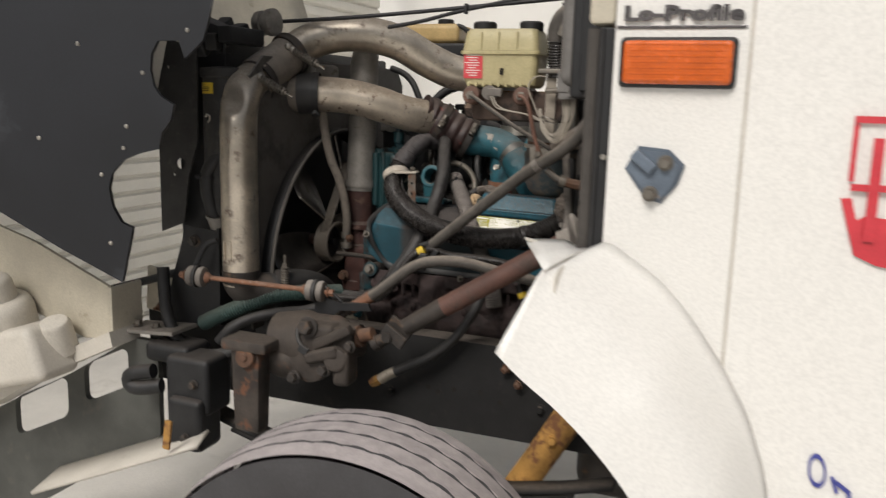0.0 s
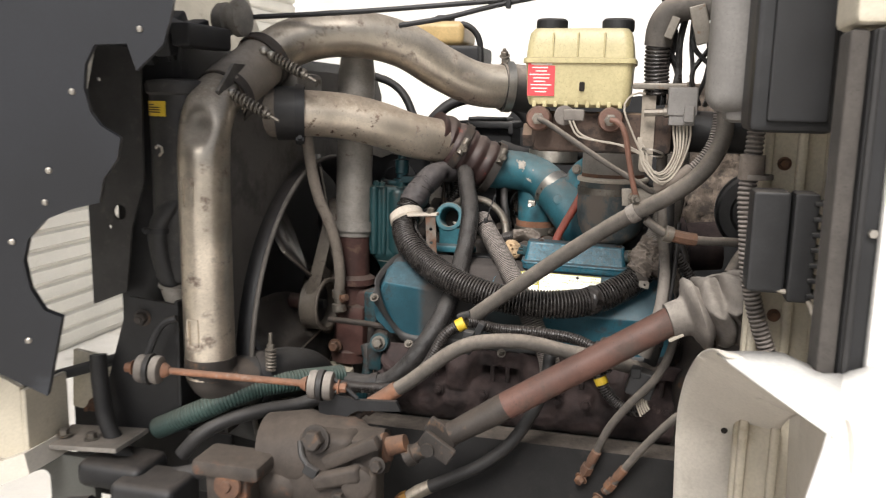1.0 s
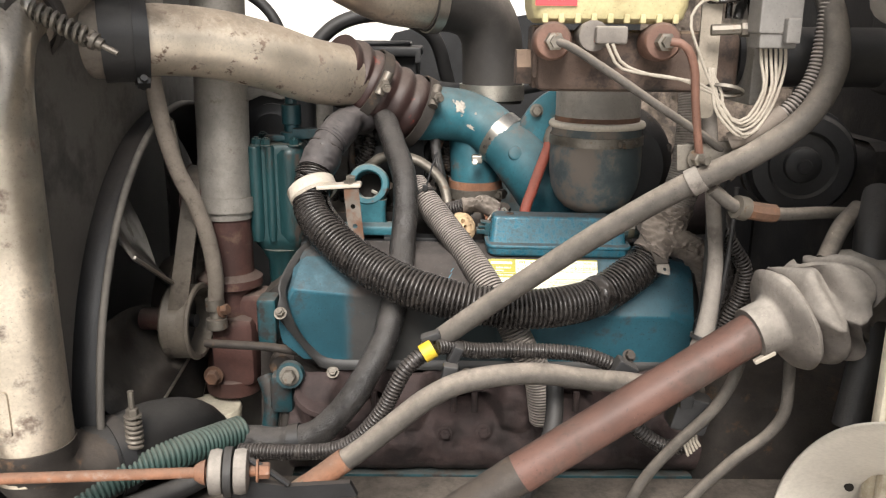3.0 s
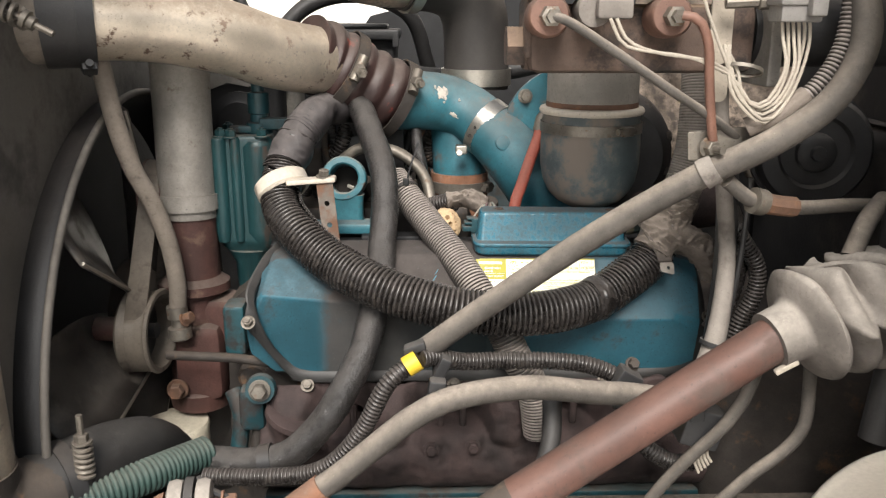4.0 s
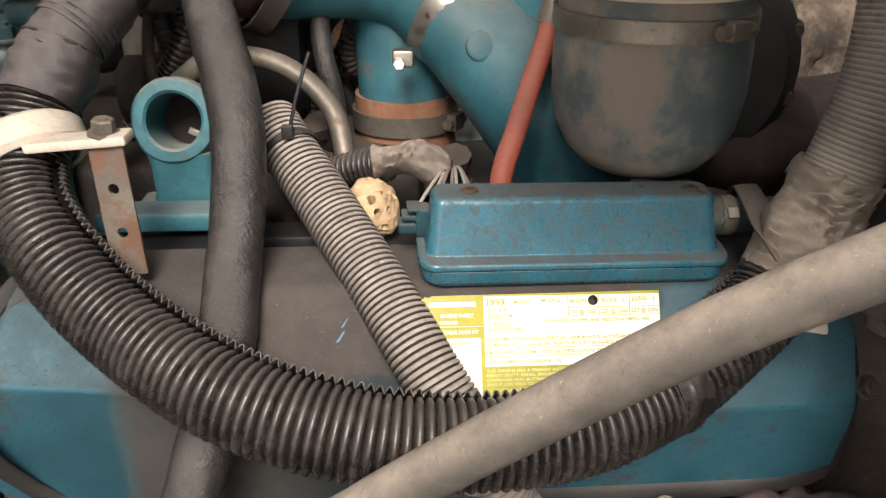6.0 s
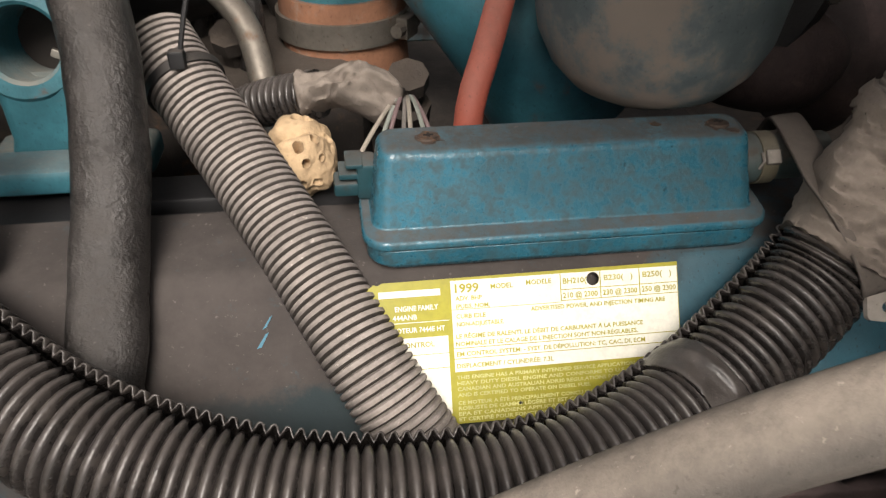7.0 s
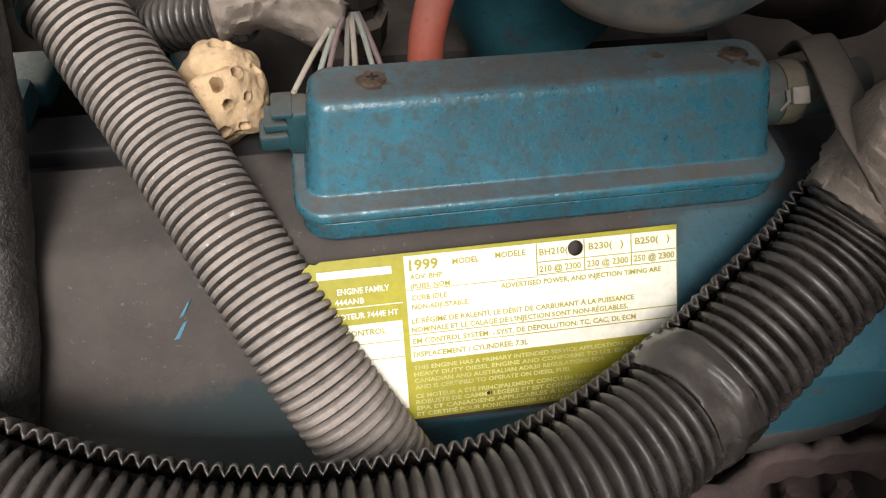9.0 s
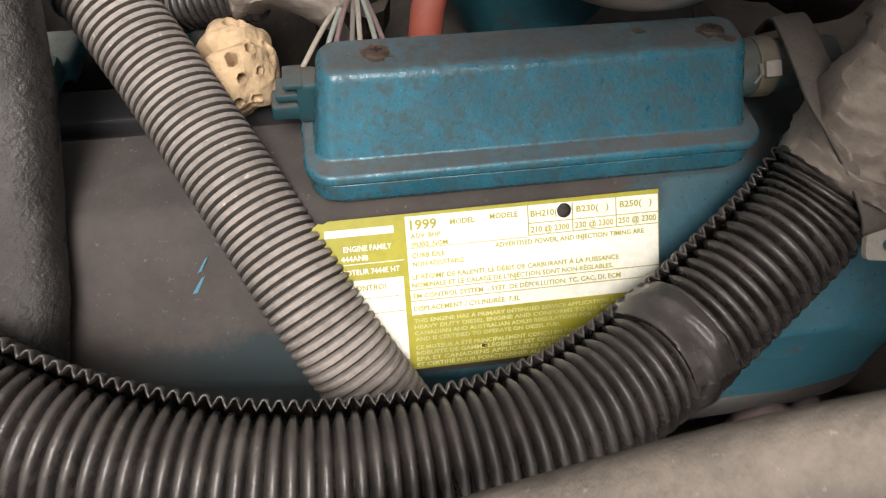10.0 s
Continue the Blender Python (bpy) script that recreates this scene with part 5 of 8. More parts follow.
# vertical coolant pipe
cp = thing("coolant_pipe", (-0.388, 2.36, 1.1), "dusty grey upright coolant pipe on a red-brown casting", "pipe")
part("pipe_body", Geo().lathe((-0.388, 2.365, 1.235), (0.0, 0.06, 1), [(0, 0.046), (0.30, 0.047), (0.42, 0.047), (0.47, 0.04)], 32), ALUDARK, cp)
band(cp, (-0.388, 2.366, 1.262), (0, 0.06, 1), 0.048, 0.026, mat=ALUDARK)
g = Geo().lathe((-0.39, 2.355, 0.90), (0.01, 0.03, 1), [(0, 0.05), (0.03, 0.055), (0.04, 0.048), (0.17, 0.043), (0.205, 0.045), (0.21, 0.06), (0.225, 0.06), (0.235, 0.045), (0.36, 0.041)], 28)
g.box((-0.378, 2.345, 0.99), (0.085, 0.08, 0.14), bevel=0.02)
g.box((-0.35, 2.36, 1.06), (0.08, 0.07, 0.08), bevel=0.015)
part("pump_casting", g, REDIRON, cp, "red-brown rusty casting")
part("casting_bolt", Geo().bolt((-0.411, 2.295, 0.953), (0, -1, 0), 0.013), RUST, cp)

# ---------------------------------------------------------------- engine
eng = thing("engine_block", (0.1, 2.5, 0.6), "dusty teal painted diesel engine block", "engine")
part("block", Geo().box((0.10, 2.54, 0.85), (0.72, 0.58, 0.5), bevel=0.02), CAST, eng)
part("cylinder_head", Geo().box((0.10, 2.40, 1.02), (0.66, 0.25, 0.22), Matrix.Rotation(radians(-40), 3, "X"), 0.02), FIREWALL, eng, "greasy dark cylinder head")
# unseen dark box, added to hide bright ground behind the block
part("rear_filler", Geo().box((0.60, 2.52, 0.72), (0.32, 0.80, 0.62), bevel=0.06, seg=3), CAST, eng, "dark greasy box added behind the engine block")
part("intake_valley", Geo().box((0.1, 2.62, 1.08), (0.6, 0.30, 0.16), bevel=0.03), FIREWALL, eng)
# two unseen dark boxes, added where bright background showed through the valley
part("valley_filler", Geo().box((-0.12, 2.60, 1.18), (0.42, 0.36, 0.12), bevel=0.02), CAST, eng)
part("front_filler", Geo().box((-0.26, 2.62, 1.05), (0.14, 0.30, 0.36), bevel=0.02), CAST, eng)
part("far_head", Geo().box((0.1, 2.85, 1.15), (0.62, 0.2, 0.2), Matrix.Rotation(radians(40), 3, "X"), 0.03), RUSTBLUE, eng)
part("front_cover", Geo().slab([(-0.30, 0.74), (-0.20, 0.80), (-0.19, 1.0), (-0.21, 1.14), (-0.26, 1.15), (-0.32, 1.1), (-0.33, 0.8)], (0, 2.30, 0), (1, 0, 0), (0, 0, 1), 0.2), CAST, eng, "dark front gear cover")
# unseen dark box, added to hide ground showing past the filter can
part("lower_filler", Geo().box((-0.33, 2.52, 0.78), (0.24, 0.12, 0.5), bevel=0.02), CAST, eng)
part("teal_block", Geo().box((-0.298, 2.27, 1.075), (0.035, 0.05, 0.085), bevel=0.008), RUSTBLUE, eng, "teal painted casting block")
part("front_boss", Geo().lathe((-0.275, 2.29, 0.99), (0, -1, 0), [(0, 0.026), (0.03, 0.026), (0.036, 0.02)], 16), CAST, eng)
part("fuel_line", Geo().tube([(-0.405, 2.24, 1.038), (-0.345, 2.225, 1.041), (-0.29, 2.215, 1.042), (-0.235, 2.20, 1.040)], 0.0075, 10), CAST, eng)
part("fuel_line", Geo().tube([(-0.30, 2.22, 0.985), (-0.285, 2.20, 0.95), (-0.29, 2.19, 0.90), (-0.30, 2.18, 0.85)], 0.014, 10), RUSTBLUE, eng)
part("fuel_line", Geo().tube([(-0.262, 2.20, 0.98), (-0.258, 2.19, 0.93), (-0.27, 2.18, 0.86)], 0.010, 10), CAST, eng)

# valve cover: a ridged lid on the sloping bank
vc = thing("valve_cover", (0.1, 2.2, 1.02), "dusty blue painted steel valve cover", "valve cover")
stations = [(-0.262, 0.0), (-0.256, 0.30), (-0.238, 1.0), (-0.10, 1.0), (0.10, 1.0), (0.30, 1.0), (0.385, 1.0), (0.414, 0.45), (0.428, 0.0)]
grid = []
for x, k in stations:
    w = min(1.0, max(0.0, (x + 0.19) / 0.29))
    crease = (2.181 - 0.011 * w, 1.155 - 0.037 * w)
    sect = [(2.190, 1.030), (crease[0] + 0.003, crease[1] - 0.012), crease, (crease[0] + 0.006, crease[1] + 0.011), (2.222, 1.200), (2.231, 1.2055), (2.250, 1.2085), (2.289, 1.2125), (2.292, 1.198)]
    flat = [(2.192, 1.030), (2.186, 1.062), (2.180, 1.090), (2.178, 1.112), (2.205, 1.172), (2.226, 1.192), (2.248, 1.203), (2.289, 1.209), (2.292, 1.196)]
    grid.append([(x + (max(0.0, 1.155 - a[1]) * 0.30 + (0.030 if j > 4 else 0.012 if j > 3 else 0) if x < -0.15 else 0), a[0] * k + b[0] * (1 - k), a[1] * k + b[1] * (1 - k)) for j, (a, b) in enumerate(zip(sect, flat))])
cover = part("lid", Geo().sheet(grid), COVERBLUE, vc, smooth=28)
m = cover.modifiers.new("rounded", "BEVEL")
m.width, m.segments, m.limit_method, m.angle_limit = 0.010, 3, "ANGLE", radians(14)
n1 = vec(0, -0.80, 0.60)
rim = [(-0.222, 2.275, 1.216), (-0.240, 2.240, 1.2035), (-0.256, 2.20, 1.179), (-0.261, 2.175, 1.162), (-0.258, 2.166, 1.142), (-0.264, 2.163, 1.120), (-0.248, 2.170, 1.092), (-0.229, 2.178, 1.062), (-0.206, 2.184, 1.030), (-0.180, 2.186, 1.014), (-0.05, 2.186, 1.014), (0.20, 2.186, 1.014), (0.395, 2.188, 1.018), (0.438, 2.192, 1.05), (0.448, 2.205, 1.10), (0.447, 2.23, 1.15), (0.437, 2.265, 1.20)]
inner = [(-0.210, 2.275, 1.209), (-0.228, 2.240, 1.196), (-0.243, 2.20, 1.168), (-0.248, 2.178, 1.150), (-0.243, 2.170, 1.130), (-0.237, 2.170, 1.110), (-0.228, 2.178, 1.085), (-0.214, 2.186, 1.060), (-0.195, 2.191, 1.040), (-0.168, 2.192, 1.032), (-0.05, 2.192, 1.032), (0.20, 2.192, 1.032), (0.375, 2.193, 1.034), (0.412, 2.196, 1.06), (0.422, 2.208, 1.10), (0.419, 2.225, 1.15), (0.412, 2.265, 1.20)]
a, b = spline(rim, 0.014)[0], spline(inner, 0.014)[0]
grid = []
for i in range(91):
    p, q = a[round(i / 90 * (len(a) - 1))], b[round(i / 90 * (len(b) - 1))]
    q = p.lerp(q, 0.98)
    grid.append([p + vec(0, 0.010, -0.006), p, p.lerp(q, 0.2) + n1 * 0.0022, p.lerp(q, 0.8) + n1 * 0.002, q])
thick(part("flange", Geo().sheet(grid), GASKET, vc, "dark grey gasket flange"), 0.004)
for p in ((-0.256, 2.158, 1.122), (-0.175, 2.182, 1.010), (0.05, 2.180, 1.010), (0.285, 2.180, 1.012), (0.452, 2.205, 1.11)):
    part("cover_bolt", Geo().bolt(p, n1, 0.0075, stud=0.006), STEEL, vc)
part("edge_strip", Geo().box((-0.125, 2.335, 1.222), (0.13, 0.035, 0.018), bevel=0.005), BLUE, vc, "teal edge strip")
part("rear_strip", Geo().box((0.09, 2.316, 1.188), (0.66, 0.044, 0.034), bevel=0.004).box((-0.03, 2.318, 1.207), (0.13, 0.034, 0.016), bevel=0.003), FLATBLACK, vc, "dark cast edge strip")
g = Geo().lathe((-0.245, 2.178, 1.008), (0, -1, 0.2), [(0, 0.024), (0.012, 0.022)], 16)
g.box((-0.262, 2.205, 0.965), (0.04, 0.04, 0.07), bevel=0.01)
part("head_boss", g, RUSTBLUE, vc)
part("boss_bolt", Geo().bolt((-0.245, 2.166, 1.01), (0, -1, 0.2), 0.012), STEEL, vc)

vc.rotation_euler = (0, radians(1.0), radians(2.2))

# electrical box on the cover
bx = thing("wiring_box", (0.21, 2.26, 1.2), "dusty blue painted pressed steel wiring cover box", "box")
g = Geo()
rings = []
for x0, x1, y0, y1, z, r in ((0.0897, 0.3262, 2.2300, 2.286, 1.2012, 0.014), (0.0882, 0.3274, 2.2284, 2.287, 1.2016, 0.0145), (0.0878, 0.3278, 2.2280, 2.287, 1.2026, 0.015), (0.0878, 0.3278, 2.2280, 2.287, 1.2048, 0.015), (0.0884, 0.3272, 2.2287, 2.2865, 1.2063, 0.0145),
                             (0.0898, 0.3258, 2.2302, 2.286, 1.2072, 0.014), (0.0932, 0.3212, 2.2382, 2.284, 1.2076, 0.010), (0.0944, 0.3200, 2.2395, 2.2835, 1.2092, 0.0095), (0.0984, 0.3160, 2.2512, 2.281, 1.2440, 0.0085),
                             (0.0992, 0.3152, 2.2524, 2.2806, 1.2468, 0.0085), (0.1010, 0.3136, 2.2547, 2.2797, 1.2486, 0.008), (0.1040, 0.3108, 2.2580, 2.2785, 1.2493, 0.007)):
    rings.append([(a, b, z + 0.10 * (b - 2.26)) for a, b in rounded(x0, y0, x1, y1, r, 5)])
g.ring_stack(rings)
part("box_lid", g, BOXBLUE, bx, smooth=60)
g = Geo().ring_stack([[(a, b, z + 0.06 * (b - 2.26)) for a, b in rounded(0.0905 + i, 2.2292 + i, 0.3235 - i, 2.303, 0.014, 5)] for z, i in ((1.1860, 0.003), (1.1885, 0.001), (1.1905, 0.0), (1.1990, 0.0), (1.1996, 0.0005))])
g.ring_stack([[(a, b, z + 0.1 * (b - 2.26)) for a, b in rounded(0.094, 2.2335, 0.320, 2.302, 0.012, 4)] for z in (1.19, 1.2035)])
part("box_base", g, BOXBLUE, bx)
for x in (0.128, 0.300):
    g = Geo().lathe((x, 2.268, 1.2492), (0, 0.1, 1), [(0, 0.0068), (0.0014, 0.0064), (0.0020, 0.0045)], 16)
    s = part("screw", g, SCREW, bx, "rusty cross-head screw")
    c = Geo().box((x, 2.268, 1.2513), (0.0056, 0.0013, 0.0008)).box((x, 2.268, 1.2513), (0.0013, 0.0056, 0.00078))
    part("cross_slot", c, HOLE, s)
rnd = random.Random(8)
for x, y, r in ((0.128, 2.267, 0.0095), (0.298, 2.266, 0.0085), (0.306, 2.259, 0.0040), (0.262, 2.270, 0.0035)):
    blot = [(r * rnd.uniform(0.6, 1.15) * math.cos(k * math.pi / 10), 0.8 * r * rnd.uniform(0.6, 1.15) * math.sin(k * math.pi / 10)) for k in range(20)]
    part("rust_blot", Geo().slab(blot, (x, y, 1.2496 + 0.1 * (y - 2.26)), (1, 0, 0), (0, 1, 0.1), 0.0006), SCREW, bx, "rust stain in the paint")
g = Geo().box((0.093, 2.279, 1.221), (0.012, 0.020, 0.024), bevel=0.003).box((0.084, 2.279, 1.225), (0.014, 0.018, 0.004), bevel=0.001).box((0.082, 2.279, 1.216), (0.016, 0.018, 0.009), bevel=0.002).box((0.086, 2.279, 1.232), (0.010, 0.020, 0.003), bevel=0.001)
part("wire_plug", g, RUSTBLUE, bx, "grimy green-black wire plug")
g = Geo().lathe((0.3165, 2.2635, 1.2275), (1, 0.02, 0), [(-0.002, 0.0150), (0.004, 0.0160), (0.006, 0.0155), (0.012, 0.0155), (0.014, 0.0145), (0.053, 0.0143)], 28)
cg = part("cable_gland", g, GLAND, bx, "grey-green cable gland")
part("gland_band", Geo().lathe((0.3235, 2.2635, 1.2275), (1, 0.02, 0), [(0, 0.0150), (0, 0.0164), (0.010, 0.0164), (0.010, 0.0150)], 28, caps=False), GLANDBAND, cg, "khaki band")
part("band_clip", Geo().box((0.3295, 2.2490, 1.2350), (0.009, 0.004, 0.009), Matrix.Rotation(radians(-40), 3, "X"), 0.001), BOOTGREY, cg, "pale clip")
part("band_clip", Geo().tube([(0.3225, 2.2500, 1.238), (0.3240, 2.2475, 1.235), (0.3225, 2.2470, 1.231), (0.3215, 2.2475, 1.228)], 0.0010, 6), BOOTGREY, cg)

bx.rotation_euler = (0, radians(1.45), radians(2.7))
bx.location += Vector((-0.004, -0.005, 0.019))
bx.scale = (1.03, 1.0, 1.0)

# emission label
lab = thing("engine_label", (0.18, 2.2, 1.15), "olive and white engine data label on the valve cover", "label")
LX = vec(1, 0, 0)
LY = vec(0, 0.535, 0.845)
LO = vec(0.086, 2.1640, 1.1131)
LW, LH, LB = 0.1815, 0.1012, 0.0155
LN = LX.cross(LY)


def lab_pt(a, b, lift=0.0):
    return LO + LX * a + LY * b + LN * lift


def lab_patch(a0, b0, a1, b1, lift=0.0006, holes=()):
    return Geo().slab([(a0, b0), (a1, b0), (a1, b1), (a0, b1)], lab_pt(0, 0, lift), LX, LY, 0.0004, holes=holes)


hole_c = (0.1286, 0.0944)
hole = arc_pts(*hole_c, 0.0040, 0, 360, 20)[:-1]
torn = [(-0.005, LB), (LW, LB), (LW, LH), (0.004, LH - 0.0012), (0.0015, LH - 0.0026), (-0.001, LH - 0.0018), (-0.003, LH - 0.0035), (-0.005, LH - 0.003)]
part("label_sheet", Geo().slab(torn, lab_pt(0, 0, 0.0006), LX, LY, 0.0006, holes=[hole]), OLIVE, lab, "olive printed sheet")
part("white_panel", lab_patch(0.0434, 0.0458, LW - 0.0006, LH - 0.0024, 0.0011, [hole]), LABELWHITE, lab)
part("white_side_panel", lab_patch(0.0, 0.022, 0.0404, 0.0675, 0.0011), LABELWHITE, lab)
g = Geo()
for a0, b0, a1, b1 in ((0.0434, 0.0593, LW, 0.0597), (0.0434, 0.0532, LW, 0.0536), (0.0434, 0.0818, 0.1086, 0.0821), (0.1086, 0.0890, LW, 0.0894), (0.1086, 0.0826, LW, 0.0830),
                       (0.1085, 0.0826, 0.1090, LH - 0.0025), (0.1328, 0.0826, 0.1333, LH - 0.0025), (0.1570, 0.0826, 0.1575, LH - 0.0025), (0.0, 0.0574, 0.0404, 0.0577), (0.0, 0.0490, 0.0404, 0.0493)):
    g.join(lab_patch(a0, b0, a1, b1, 0.0014))
part("rule", g, OLIVE, lab)
part("side_rule", lab_patch(0.002, 0.0762, 0.0415, 0.0766, 0.0014), LABELWHITE, lab)


def print_line(text, a, b, size, mat=OLIVE, width=None, bold=0.0):
    lettering(text, lab_pt(a, b, 0.0016), LX, LY, size, mat, lab, "print", 0.0, width, bold or 0.00008)


print_line("1999", 0.0457, 0.0918, 0.0072, width=0.0141, bold=0.0002)
print_line("MODEL", 0.0668, 0.0928, 0.0040)
print_line("MODELE", 0.0880, 0.0936, 0.0040)
print_line("BH210(", 0.1101, 0.0926, 0.0047, width=0.0145)
print_line("B230(   )", 0.1352, 0.0930, 0.0047, width=0.0178)
print_line("B250(   )", 0.1592, 0.0933, 0.0047, width=0.0180)
print_line("210 @ 2300", 0.1098, 0.0842, 0.0045, width=0.0212)
print_line("230 @ 2300", 0.1341, 0.0844, 0.0045, width=0.0214)
print_line("250 @ 2300", 0.1583, 0.0846, 0.0045, width=0.0214)
print_line("ADV. BHP", 0.0457, 0.0872, 0.0036)
print_line("(PUISS. NOM.", 0.0457, 0.0826, 0.0035)
print_line("CURB IDLE", 0.0457, 0.0768, 0.0036)
print_line("ADVERTISED POWER, AND INJECTION TIMING ARE", 0.0900, 0.0782, 0.0036, width=0.0826)
print_line("NON-ADJUSTABLE.", 0.0457, 0.0722, 0.0036, width=0.028)
print_line("LE RÉGIME DE RALENTI, LE DÉBIT DE CARBURANT À LA PUISSANCE", 0.0450, 0.0652, 0.0036, width=0.113)
print_line("NOMINALE ET LE CALAGE DE L'INJECTION SONT NON-RÉGLABLES.", 0.0446, 0.0608, 0.0036, width=0.110)
print_line("EM CONTROL SYSTEM: - SYST. DE DÉPOLLUTION: TC, CAC, DI, ECM", 0.0448, 0.0549, 0.0036, width=0.114)
print_line("DISPLACEMENT / CYLINDRÉE: 7.3L", 0.0445, 0.0480, 0.0037, width=0.0577)
for text, b, w in (("THIS ENGINE HAS A PRIMARY INTENDED SERVICE APPLICATION AS A LIGHT", 0.0416, 0.128), ("HEAVY DUTY DIESEL ENGINE AND CONFORMS TO U.S. EPA", 0.0382, 0.110),
                   ("CANADIAN AND AUSTRALIAN ADR30 REGULATIONS FOR", 0.0348, 0.098), ("AND IS CERTIFIED TO OPERATE ON DIESEL FUEL", 0.0314, 0.080),
                   ("CE MOTEUR A ÉTÉ PRINCIPALEMENT CONÇU EN TANT QU'UN", 0.0268, 0.104), ("ROBUSTE DE GAMME LÉGÈRE ET EST CONFORME AUX", 0.0236, 0.098),
                   ("EPA ET CANADIENS APPLICABLES À L'ANNÉE", 0.0204, 0.090), ("ET CERTIFIÉ POUR FONCTIONNER AU CARBURANT", 0.0172, 0.092)):
    print_line(text, 0.0440, b, 0.0030, OLIVEPALE, w)
part("maker_bar", lab_patch(0.0016, 0.0912, 0.0372, 0.0950, 0.0014), LABELWHITE, lab)
print_line("ENGINE FAMILY", 0.0105, 0.0832, 0.0042, LABELWHITE, 0.0250)
print_line("444ANB", 0.0089, 0.0782, 0.0040, LABELWHITE)
print_line("MOTEUR 7444E HT", 0.0080, 0.0708, 0.0040, LABELWHITE, 0.0308)
print_line("CONTROL", 0.0120, 0.0620, 0.0042)
part("burn_spot", Geo().slab([(0.0812 + 0.0013 * math.cos(k) * (1 + 0.3 * (k % 2)), 0.0248 + 0.0011 * math.sin(k)) for k in range(6)], lab_pt(0, 0, 0.0016), LX, LY, 0.0004), HOLE, lab, "small dark burn spot")
lab.rotation_euler = (0, radians(1.8), radians(3.0))
lab.location += Vector((0.0, -0.003, 0.004))

# ---------------------------------------------------------------- intake and turbocharger
ie = thing("intake_elbow", (0.04, 2.44, 1.3), "blue painted cast intake elbow with chipped paint", "elbow")
part("elbow_body", Geo().tube([(-0.055, 2.470, 1.424), (-0.039, 2.475, 1.418), (0.005, 2.492, 1.415), (0.046, 2.505, 1.409), (0.088, 2.500, 1.392), (0.121, 2.475, 1.368), (0.135, 2.463, 1.355)], lambda f: 0.052 - 0.003 * f, 32), BLUE, ie)
rnd = random.Random(5)
axis_pts, _ = spline([(-0.055, 2.470, 1.424), (-0.039, 2.475, 1.418), (0.005, 2.492, 1.415), (0.046, 2.505, 1.409), (0.088, 2.500, 1.392), (0.121, 2.475, 1.368), (0.135, 2.463, 1.355)], 0.003)
for a, b, r in ((0.0, 0.0, 0.0115), (0.020, -0.040, 0.0048), (-0.014, 0.008, 0.003), (0.030, -0.006, 0.0025), (0.006, -0.016, 0.0022)):
    edge = [rnd.uniform(0.6, 1.2) for _ in range(22)]
    rings = []
    for k, lift in ((0.02, 0.0009), (0.6, 0.0009), (0.95, 0.0008), (1.0, -0.001)):
        ring = []
        for i, e in enumerate(edge):
            t = 2 * math.pi * i / len(edge)
            q = vec(0.040, 2.452, 1.432) + vec(1, 0, -0.15) * (a + k * e * r * math.cos(t)) + vec(0.1, 0.35, 0.93) * (b + k * e * r * 1.25 * math.sin(t))
            p = min(axis_pts, key=lambda c: (c - q).length)
            f = axis_pts.index(p) / (len(axis_pts) - 1)
            ring.append(p + (q - p).normalized() * (0.052 - 0.003 * f + lift))
        rings.append(ring)
    part("bare_patch", Geo().ring_stack(rings, caps=False), PRIMER, ie, "chip of bare pale primer")
part("down_leg", Geo().tube([(0.066, 2.535, 1.41), (0.070, 2.528, 1.34), (0.073, 2.522, 1.28), (0.073, 2.52, 1.18)], 0.049, 28), BLUE, ie)
part("seal_ring", Geo().lathe((0.073, 2.52, 1.205), (0, 0, 1), [(0, 0.049), (0, 0.0525), (0.012, 0.054), (0.035, 0.0525), (0.066, 0.0535), (0.078, 0.053), (0.078, 0.049)], 32, caps=False), RUSTPALE, ie, "orange rubber sleeve")
band(ie, (0.073, 2.52, 1.258), (0, 0, 1), 0.0535, 0.020, mat=STEEL, screw=(1, -0.6, 0))
b = band(ie, (0.121, 2.475, 1.368), (0.74, -0.45, -0.50), 0.050, 0.026, mat=BRIGHT, name="vee_band")
part("band_bolt", Geo().bolt((0.068, 2.432, 1.330), (0, -1, 0.3), 0.006, washer=False).box((0.072, 2.438, 1.336), (0.02, 0.02, 0.016), bevel=0.003), BRIGHT, b)
for p in ((0.096, 2.430, 1.375), (0.086, 2.430, 1.361)):
    part("band_hole", Geo().lathe(p, (0.1, -1, 0.25), [(-0.003, 0.003), (0.0015, 0.003)], 10), HOLE, b)
tb = thing("turbocharger", (0.26, 2.36, 1.25), "dusty blue turbocharger with round compressor inlet", "turbocharger")
part("compressor_leg", Geo().tube([(0.115, 2.480, 1.374), (0.147, 2.452, 1.343), (0.184, 2.440, 1.300), (0.219, 2.440, 1.252), (0.25, 2.44, 1.20)], lambda f: 0.050 + 0.010 * f, 32), BLUE, tb)
part("casting_plug", Geo().lathe((0.142, 2.405, 1.352), (0.1, -1, 0.35), [(-0.01, 0.014), (0.004, 0.014), (0.007, 0.010)], 12), BLUE, tb)
part("backplate", Geo().lathe((0.262, 2.44, 1.36), (0.0, 1, 0.0), [(0, 0.10), (0, 0.118), (0.016, 0.118), (0.016, 0.09)], 40), BLUE, tb)
for a in (140, 100, 40, 10, -30):
    part("flange_bolt", Geo().bolt((0.262 + 0.105 * math.cos(radians(a)), 2.44, 1.36 + 0.105 * math.sin(radians(a))), (0, -1, 0), 0.009), STEEL, tb)
prof = [(1.2575, 0.012), (1.2610, 0.034), (1.2700, 0.052), (1.2850, 0.066), (1.304, 0.075), (1.33, 0.0795), (1.365, 0.080), (1.395, 0.078), (1.412, 0.076)]
